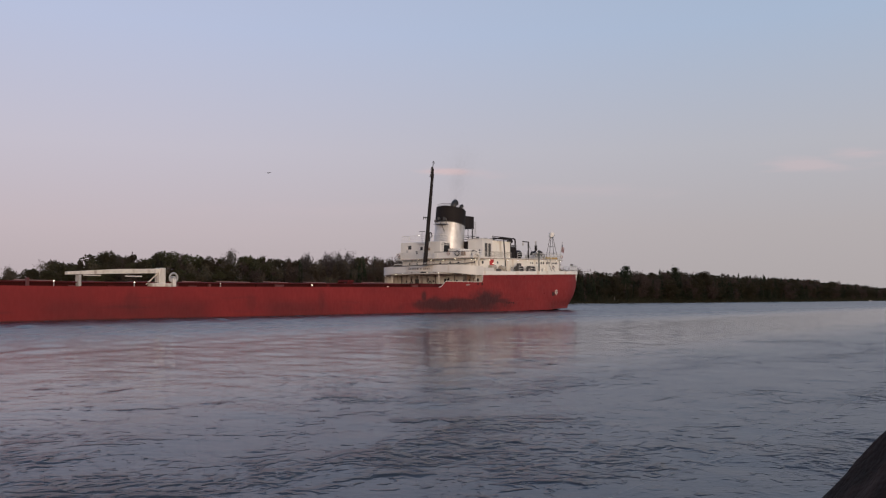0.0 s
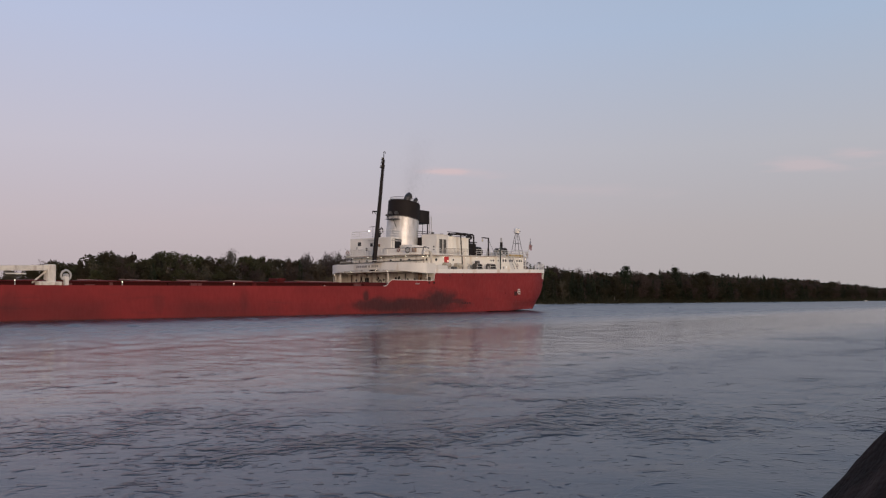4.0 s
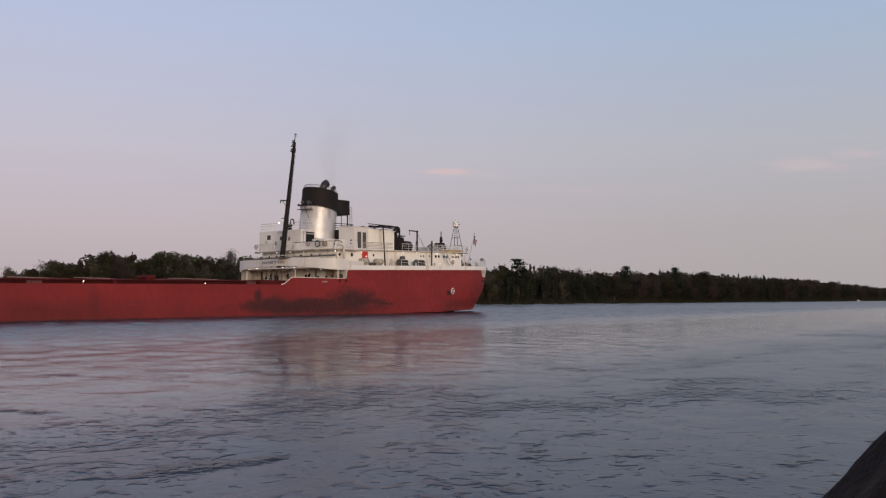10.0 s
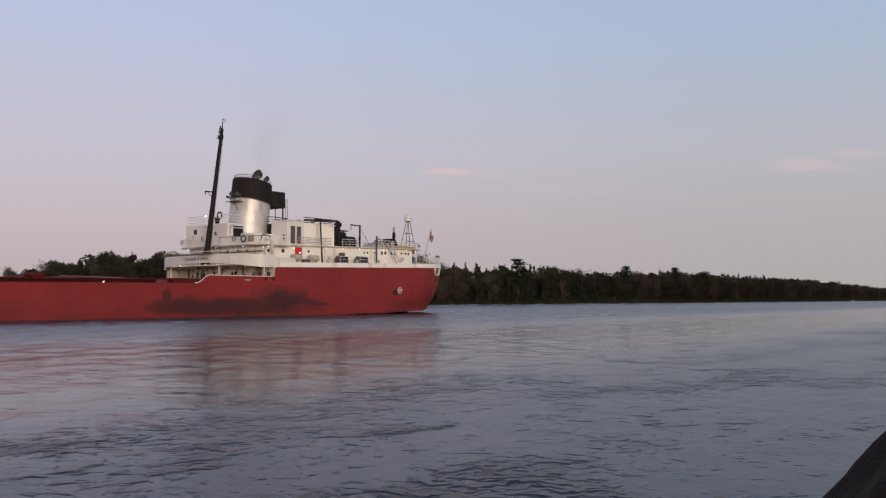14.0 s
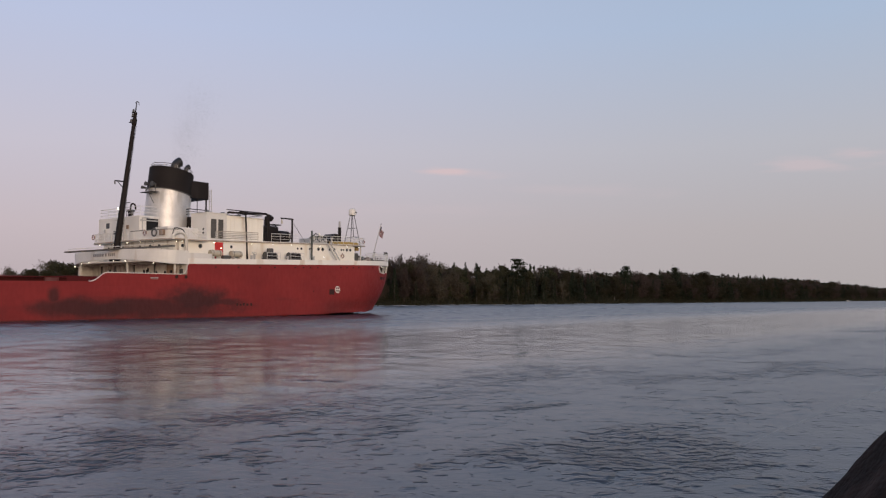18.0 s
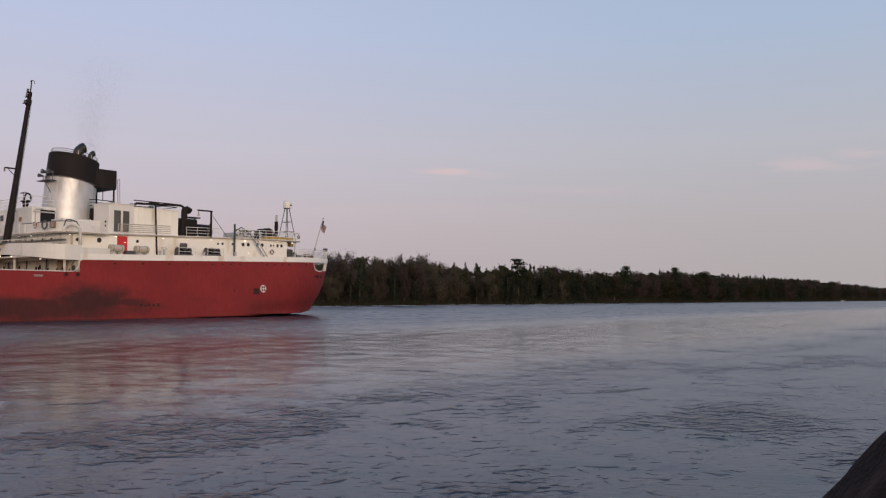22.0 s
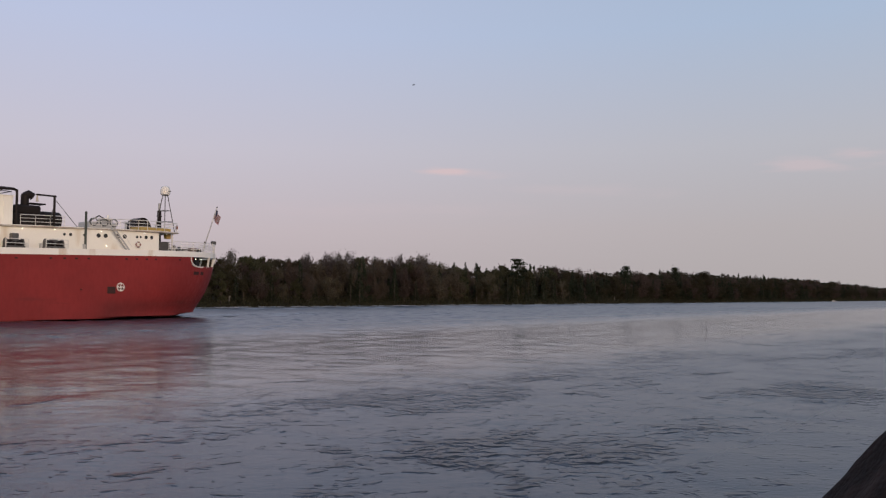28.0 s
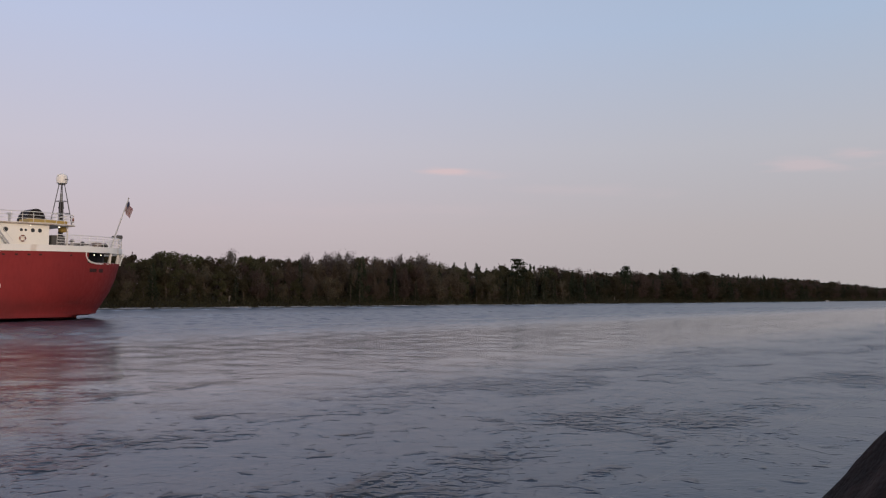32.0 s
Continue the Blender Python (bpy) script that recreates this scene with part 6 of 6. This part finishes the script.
    for k in (0.3, 0.6):
        q = [Vector((x, y, z)).lerp(Vector((8.65 + (x - 8.65) * 0.25, 3.8 + (y - 3.8) * 0.25, 15.5)), k) for x, y in (feet[0], feet[1], feet[3], feet[2])]
        part("tower_girt", path_tube(q + [q[0]], 0.035, 5), M_STEEL, tower)
    bm = bmesh.new()
    prof = [(0.30, 0.0), (0.56, 0.05), (0.60, 0.25), (0.60, 0.72), (0.55, 0.95), (0.42, 1.10), (0.22, 1.18), (0.02, 1.2)]
    loft([[(8.65 + r * math.cos(a), 3.8 + r * math.sin(a), 15.6 + h) for a in (2 * math.pi * j / 20 for j in range(20))] for r, h in prof], close=True, caps=True, bm=bm)
    dome = part("radome", bm, M_WHITE, tower, "white radome", smooth=True)
    part("dome_mark", box(8.2, 8.6, 4.36, 4.40, 16.0, 16.12, 0), M_STEEL, dome)
    # under the deck's aft end: yellow gear in the dark
    part("stowed_gear", box(9.0, 10.6, 3.2, 5.6, 7.3 + sheer(9), 8.6 + sheer(9), 0.1), M_STEEL, ship, "dark gear stowed under the deck end")
    part("yellow_hoist", box(8.8, 9.5, 4.9, 5.5, 9.0 + sheer(9), 9.6 + sheer(9), 0.08), M_YELLOW, upper_deck, "yellow hoist under the deck end")
    lifebuoy(8.42, 6.1, deck_z(8.5) + 0.6, upper_deck, (-1, 0.4, 0))


upper_gear()


def main_deck_gear():
    # hatches along the main deck
    for i in range(19):
        u = 62.0 + 7.32 * i
        if u > 200:
            break
        h = part("hatch", box(u, u + 3.4, -6.6, 6.6, 3.2, 4.70 - fall(u), 0.03), M_DECKRED, ship, "dark red hatch coaming with a faded cover")
        part("hatch_cover", box(u - 0.15, u + 3.55, -6.8, 6.8, 4.70 - fall(u), 4.92 - fall(u), 0.05), M_HATCH, h)
        for k in range(4):
            x = u + 0.3 + 0.95 * k
            part("hatch_clamp", box(x, x + 0.16, 6.58, 6.86, 4.45 - fall(u), 4.78 - fall(u), 0.01), M_STEEL, h)
        part("hatch_beam", box(u + 1.5, u + 1.9, -6.5, 6.5, 4.92 - fall(u), 5.0 - fall(u), 0.02), M_HATCH, h)
    part("deck_casing", box(50.8, 57.4, -7.2, 7.6, 3.9, 4.95, 0.04), M_DECKRED, ship, "low dark red casing on the deck before the house")
    for s in (1, -1):
        us = (57.5, 70, 85, 100, 116.4, 150, 205)
        rows = [[(u, s * 7.5, 3.2), (u, s * 7.7, 3.2), (u, s * 7.7, 4.74 - fall(u)), (u, s * 7.5, 4.74 - fall(u))] for u in us]
        g = part("deck_girder", loft(rows, close=True, caps=True), M_SHADY, ship, "dark red rail girder along the hatches")
        rows = [[(u, s * 7.4, 4.74 - fall(u)), (u, s * 8.1, 4.74 - fall(u)), (u, s * 8.1, 4.86 - fall(u)), (u, s * 7.4, 4.86 - fall(u))] for u in us]
        part("girder_cap", loft(rows, close=True, caps=True), M_DECKRED, g)
    # brackets, lockers and pipes along the near girder
    rr = random.Random(17)
    u = 58.5
    while u < 150:
        if rr.random() < 0.6:
            w = rr.uniform(0.3, 1.8)
            part("girder_locker", box(u, u + w, 7.7, 8.0, 3.9 - fall(u), 4.45 + rr.uniform(0, 0.3) - fall(u), 0.02), (M_DECKRED, M_HATCH, M_SHADY)[rr.randrange(3)], ship, "low red locker against the rail girder")
        u += rr.uniform(2.0, 5.0)
    for a, c in ((93.4, 98.9), (86.8, 91.2), (79.5, 84.0), (64.5, 72.0), (101.5, 104.0), (120.0, 124.5)):
        z = 4.92 - fall(a)
        part("deck_pipe", path_tube([(a, 8.0, z - 0.12), (a + 0.2, 8.0, z), (c, 8.0, z + 0.05)], 0.045, 6), M_PALEPIPE, ship, "pale pipe along the rail girder")
    c = part("hatch_crane", box(73.5, 74.7, 5.6, 7.8, 4.86, 5.22, 0.05), M_DECKRED, ship, "dark red hatch crane across the deck")
    for y in (5.5, 7.3):
        part("crane_leg", box(73.55, 74.65, y, y + 0.3, 4.5, 4.9, 0.02), M_DECKRED, c)
    for u in (67.7, 83.7, 99.4, 111.5, 121.0, 135, 150):
        p = part("lamp_post", tube((u, 9.5, 3.3), (u, 9.5, 4.24), 0.04, seg=6), M_GREY, ship, "low deck lamp")
        place("lamp_bulb", BULB, p, at=Matrix.Translation((u, 9.5, 4.31)))
    for u in range(60, 200, 10):
        part("stanchion", tube((u, 10.6, 3.3), (u, 10.6, 4.55 - fall(u)), 0.03, seg=5), M_DECKRED, ship)
    # white boom on its post, with winch
    x0, x1 = 107.1, 118.9
    crane = part("boat_boom", box(x0 - 0.45, x0 + 0.45, 7.5, 8.5, 3.3, 6.1, 0.08), M_GALLERY, ship, "white boom resting on its post on the main deck")
    bm = loft([[(x0 + 0.3, y, z) for y, z in ((7.65, 5.45), (8.35, 5.45), (8.35, 6.0), (7.65, 6.0))], [(x0 + 6, y, z) for y, z in ((7.65, 5.28), (8.35, 5.28), (8.35, 5.80), (7.65, 5.80))],
               [(x1, y, z) for y, z in ((7.75, 5.05), (8.25, 5.05), (8.25, 5.38), (7.75, 5.38))]], close=True, caps=True)
    arm = part("boom_arm", bm, M_GALLERY, crane)
    part("boom_strut", tube((x0 + 1.9, 8.0, 4.1), (x0 + 0.4, 8.0, 5.4), 0.09, seg=6), M_GALLERY, crane)
    part("boom_base", box(x0 - 1.0, x0 + 1.5, 7.2, 8.8, 3.3, 4.25, 0.06), M_GALLERY, crane)
    part("boom_rest", box(x1 - 1.6, x1 - 1.3, 7.6, 8.4, 3.3, 5.05, 0.04), M_GREY, crane)
    for a, c2 in ((x0 + 2.8, x0 + 4.9), (x0 + 8.0, x0 + 10.0)):
        part("boom_step", box(a, c2, 8.36, 8.6, 4.95, 5.08, 0.02), M_GALLERY, crane)
    reel = part("cable_reel", ring((105.4, 8.2, 4.95), (0, 1, 0), 0.55, 0.12, 20, 6), M_GREY, ship, "grey cable reel beside the boom")
    part("reel_hub", tube((105.4, 7.9, 4.95), (105.4, 8.5, 4.95), 0.2, seg=10), M_GREY, reel)
    part("reel_stand", box(105.2, 105.6, 7.9, 8.5, 3.3, 4.9, 0.03), M_WHITE, reel)
    p = part("deck_post", box(123.7, 124.0, 9.4, 9.7, 3.3, 4.6, 0.02), M_HATCH, ship, "pale red post at the deck edge")


main_deck_gear()


# ---- smoke ----------------------------------------------------------------
def make_smoke():
    """Thin brown smoke over the funnel: sparse flakes of soot in slowly rising puffs."""
    m = bpy.data.materials.new("thin_soot")
    m.use_nodes = True
    nt = m.node_tree
    b = nt.nodes["Principled BSDF"]
    b.inputs["Base Color"].default_value, b.inputs["Roughness"].default_value = (0.05, 0.04, 0.035, 1), 1.0
    b.inputs["Alpha"].default_value = 0.11
    global rng
    rng = np.random.default_rng(44)
    root = tagged(new("funnel_smoke"), "faint brown smoke rising from the black funnel cowls", "smoke", kind="stuff")
    puffs = []
    for k, (n, x, z, wide, high) in enumerate(((1500, 37.9, 20.9, 0.55, 0.7), (4000, 37.3, 23.3, 0.95, 1.3), (5600, 36.6, 26.2, 1.35, 1.7), (5000, 35.8, 29.3, 1.8, 1.9))):
        p = rng.normal(size=(n, 3)) * np.array([wide, wide, high])
        p[:, 0] += 0.6 * np.sin(p[:, 2] * 1.1 + k)
        ob = place("smoke_puff", cards_mesh("smoke_puff", leaf_cards(p, 0.036), m), root, at=Matrix.Translation((x, 0.4, z)))
        puffs.append((ob, x, z))
    return root, puffs


smoke, smoke_puffs = make_smoke()
drifting_with_ship.append(smoke)


# ---- wake -----------------------------------------------------------------
def make_wake():
    """The disturbed water behind the stern, which goes with the ship."""
    m = material("wake_foam", (0.30, 0.32, 0.35), 0.5, vary=0.4, scale=1.2, fine=6.0, bump=0.5)
    random.seed(9)
    root = tagged(new("ship_wake"), "low foam ridges of the wake behind the stern", "wake")
    bm = bmesh.new()
    ridge = bmesh.new()
    for side, spread, count in ((-1, 0.03, 200), (1, 0.015, 70), (-1, 0.16, 50)):
        for i in range(count):
            k = (i + random.random()) / count
            x = 3.5 - 210 * k ** 1.5
            y = side * (3.5 + spread * (3.5 - x)) + random.uniform(-0.8, 0.8)
            l, w, h = random.uniform(0.5, 2.6), random.uniform(0.15, 0.5), random.uniform(0.04, 0.16) * (1 - 0.6 * k)
            dst = bm if random.random() < 0.5 * (1 - k) ** 3 + 0.02 else ridge
            rows = [[(x + l * t, y + w * s + 0.1 * math.sin(6 * t + i), 0.02 + h * math.cos(s * 1.3) * math.cos(t * 1.5) - 0.04) for s in (-1, -0.4, 0.1, 0.6, 1)] for t in (-1, -0.5, 0, 0.5, 1)]
            loft(rows, bm=dst)
    part("foam", bm, m, root, "pale streaks of foam", smooth=True)
    part("wake_wave", ridge, M_WATER, root, "low dark wake waves", smooth=True)
    tagged(root, kind="stuff")
    return root


drifting_with_ship.append(make_wake())


# ---- near bank ------------------------------------------------------------
def make_boulder():
    """A quarried block with broad broken faces."""
    m = material("dark_wet_boulder", (0.021, 0.0145, 0.0125), 0.9, vary=0.5, scale=2.6, fine=18, bump=0.8, stain=(0.046, 0.031, 0.026), stain_at=0.50)
    m.node_tree.nodes["Principled BSDF"].inputs["Specular IOR Level"].default_value = 0.12
    faces = [(0.3, 1.0), (1.35, 0.97), (2.3, 1.0), (3.05, 0.96), (3.85, 0.90), (4.75, 0.98), (5.6, 1.02)]
    rows = []
    n = 96
    for i in range(60):
        z = -0.35 + 2.36 * i / 59
        w = 0.485 + 0.79 * (1.54 - z) if z > 0.4 else 1.35 + 0.25 * (0.4 - z)
        row = []
        for j in range(n):
            a = 2 * math.pi * j / n
            flat = min(k / max(math.cos(a - q - 0.12 * math.sin(2.2 * z + q)), 0.2) for q, k in faces)
            p = Vector((math.cos(a), math.sin(a), z * 0.9))
            f = flat * (1 + 0.035 * noise.noise(p * 1.7) + 0.03 * abs(noise.noise(p * 3.7)) + 0.016 * noise.noise(p * 9) + 0.007 * noise.noise(p * 23))
            row.append((3.65 + w * f * p.x, 5.75 + w * f * p.y * 1.1, z + 0.03 * noise.noise(p * 2.2)))
        rows.append(row)
    ob = part("boulder", loft(rows, close=True, caps=True), m, None, smooth=True)
    tagged(ob, "dark brown boulder at the near water's edge", "boulder")


make_boulder()


def make_bird(name, label):
    """A small dark bird with spread wings; local x is its way of flight."""
    m = material(name + "_feathers", (0.022, 0.020, 0.022), 0.8, vary=0.2)
    bm = bmesh.new()
    rows = []
    for x, r in ((0.11, 0.004), (0.085, 0.016), (0.06, 0.018), (0.03, 0.026), (-0.03, 0.026), (-0.08, 0.012), (-0.12, 0.006)):
        rows.append([(x, r * math.cos(a), r * 0.9 * math.sin(a)) for a in (2 * math.pi * j / 8 for j in range(8))])
    root = tagged(new(name), label, "bird")
    part("body", loft(rows, close=True, caps=True), m, root, smooth=True)
    for side in (1, -1):
        w = [(0.045, 0.02, 0.0), (0.055, 0.09, 0.035), (0.03, 0.17, 0.03), (-0.03, 0.23, 0.005)]
        t = [(-0.035, 0.02, 0.0), (-0.02, 0.09, 0.03), (-0.02, 0.17, 0.025), (-0.045, 0.23, 0.0)]
        part("wing", loft([[(x, side * y, z) for x, y, z in w], [(x, side * y, z + 0.004) for x, y, z in w], [(x, side * y, z + 0.004) for x, y, z in t], [(x, side * y, z) for x, y, z in t], [(x, side * y, z) for x, y, z in w]]), m, root)
    part("tail", loft([[(-0.09, -0.012, 0.0), (-0.09, 0.012, 0.0)], [(-0.17, -0.035, 0.0), (-0.17, 0.035, 0.0)], [(-0.17, -0.035, 0.004), (-0.17, 0.035, 0.004)], [(-0.09, -0.012, 0.004), (-0.09, 0.012, 0.004)]]), m, root)
    return root


bird = make_bird("bird", "small dark bird in flight over the river")


def make_motorboat():
    """A small white motorboat far down the river; local x is its way."""
    root = tagged(new("motorboat"), "small white motorboat far down the river", "boat")
    rows = []
    for x, w, k in ((-3.0, 1.1, 0.0), (-1.0, 1.2, 0.0), (1.0, 1.05, 0.05), (2.3, 0.6, 0.2), (3.1, 0.04, 0.35)):
        rows.append([(x, -w, 0.75 + k), (x, -w * 0.8, 0.0), (x, 0, -0.25 + k * 0.8), (x, w * 0.8, 0.0), (x, w, 0.75 + k), (x, w * 0.8, 0.7 + k), (x, 0, 0.6 + k), (x, -w * 0.8, 0.7 + k)])
    part("hull", loft(rows, close=True, caps=True), M_GREY, root, "pale hull")
    part("cabin", box(-0.4, 1.3, -0.75, 0.75, 0.7, 1.2, 0.12), M_GREY, root)
    part("windscreen", box(1.25, 1.4, -0.65, 0.65, 0.85, 1.15, 0.03), M_GLASS, root)
    part("outboard_motor", box(-3.4, -2.95, -0.25, 0.25, 0.2, 1.1, 0.08), M_BLACK, root)
    part("bow_wave", loft([[(x, s * (0.9 + 0.25 * (3 - x)), 0.02), (x, s * (0.6 + 0.15 * (3 - x)), 0.28), (x, s * (0.3 + 0.1 * (3 - x)), 0.02)] for s in (1,) for x in (3, 1.5, 0, -2, -4, -6)]), M_FLAGWHITE, root, "white bow wave")
    return root


motorboat = make_motorboat()


# ---- motion ---------------------------------------------------------------
def motions():
    times = [0, 0.1] + [0.5 * i for i in range(1, 64)] + [31.9, 32.0]
    turn = math.degrees(math.atan2(-AFT.y, -AFT.x))
    for thing in drifting_with_ship:
        walk(thing, [(t, pose(*plan(SHIP_START - SHIP_SPEED * t, SHIP_LINE), rz=turn)) for t in times])
    # the smoke billows slowly to and fro
    for k, (puff, x, z) in enumerate(smoke_puffs):
        walk(puff, [(q, pose(x + 0.35 * math.sin(0.5 * q + k), 0.4, z + 0.3 * math.sin(0.37 * q + 2 * k), rz=18 * math.sin(0.21 * q + k))) for q in range(0, 33, 2)])
    # the bird's flight: seconds, across / ahead, height over the level eye / ahead, metres ahead
    flight = [(0.0, -0.207, 0.149, 55), (1.0, -0.9, 0.30, 50), (8.2, -0.75, 0.16, 60), (9.0, -0.041, 0.099, 60), (9.8, 0.75, 0.2, 60), (11.0, 1.3, 1.2, 60), (13.5, 0.0, 2.0, 40), (16.2, -1.4, 0.9, 20), (17.2, -0.75, 0.10, 12), (17.5, 0.085, 0.142, 12), (17.8, 0.95, 0.25, 12), (18.1, 1.6, 1.5, 15), (18.7, -0.5, 2.2, 25), (19.1, -1.2, 0.8, 45),
              (19.3, -0.9, 0.22, 50), (20.0, -0.07, 0.231, 55), (20.5, 0.083, 0.207, 58), (21.2, 0.8, 0.15, 60), (22.2, 0.75, 0.16, 60), (23.0, 0.163, 0.130, 60), (24.0, -0.8, 0.2, 60), (25.1, -0.7, 0.16, 60), (25.5, -0.151, 0.124, 60),
              (26.2, 0.9, 0.4, 60), (26.5, 0.2, 1.8, 50), (26.9, -0.8, 0.15, 60), (27.5, -0.18, 0.211, 55), (28.0, -0.035, 0.255, 55), (28.7, 0.8, 0.33, 55), (32.0, 1.3, 0.3, 70)]
    rows = []
    for i, (t, x, h, d) in enumerate(flight):
        k = flight[min(i + 1, len(flight) - 1)]
        j = flight[max(i - 1, 0)]
        heading = math.degrees(math.atan2(k[3] - j[3], k[1] * k[3] - j[1] * j[3]))
        heading = max(min(heading, 40), -40)
        rows.append((t, pose(x * d, d, EYE + h * d, 12, -8, heading)))
    walk(bird, rows)
    turn_boat = math.degrees(math.atan2(-AFT.y, -AFT.x))
    walk(motorboat, [(t, pose(*plan(834 - 4.55 * t, 170, 0.05), rz=turn_boat)) for t in times])
    wt = math.degrees(river_turn())
    walk(water, [(t, pose(*plan(RIVER_SPEED * t, 0), rz=wt)) for t in times])


motions()
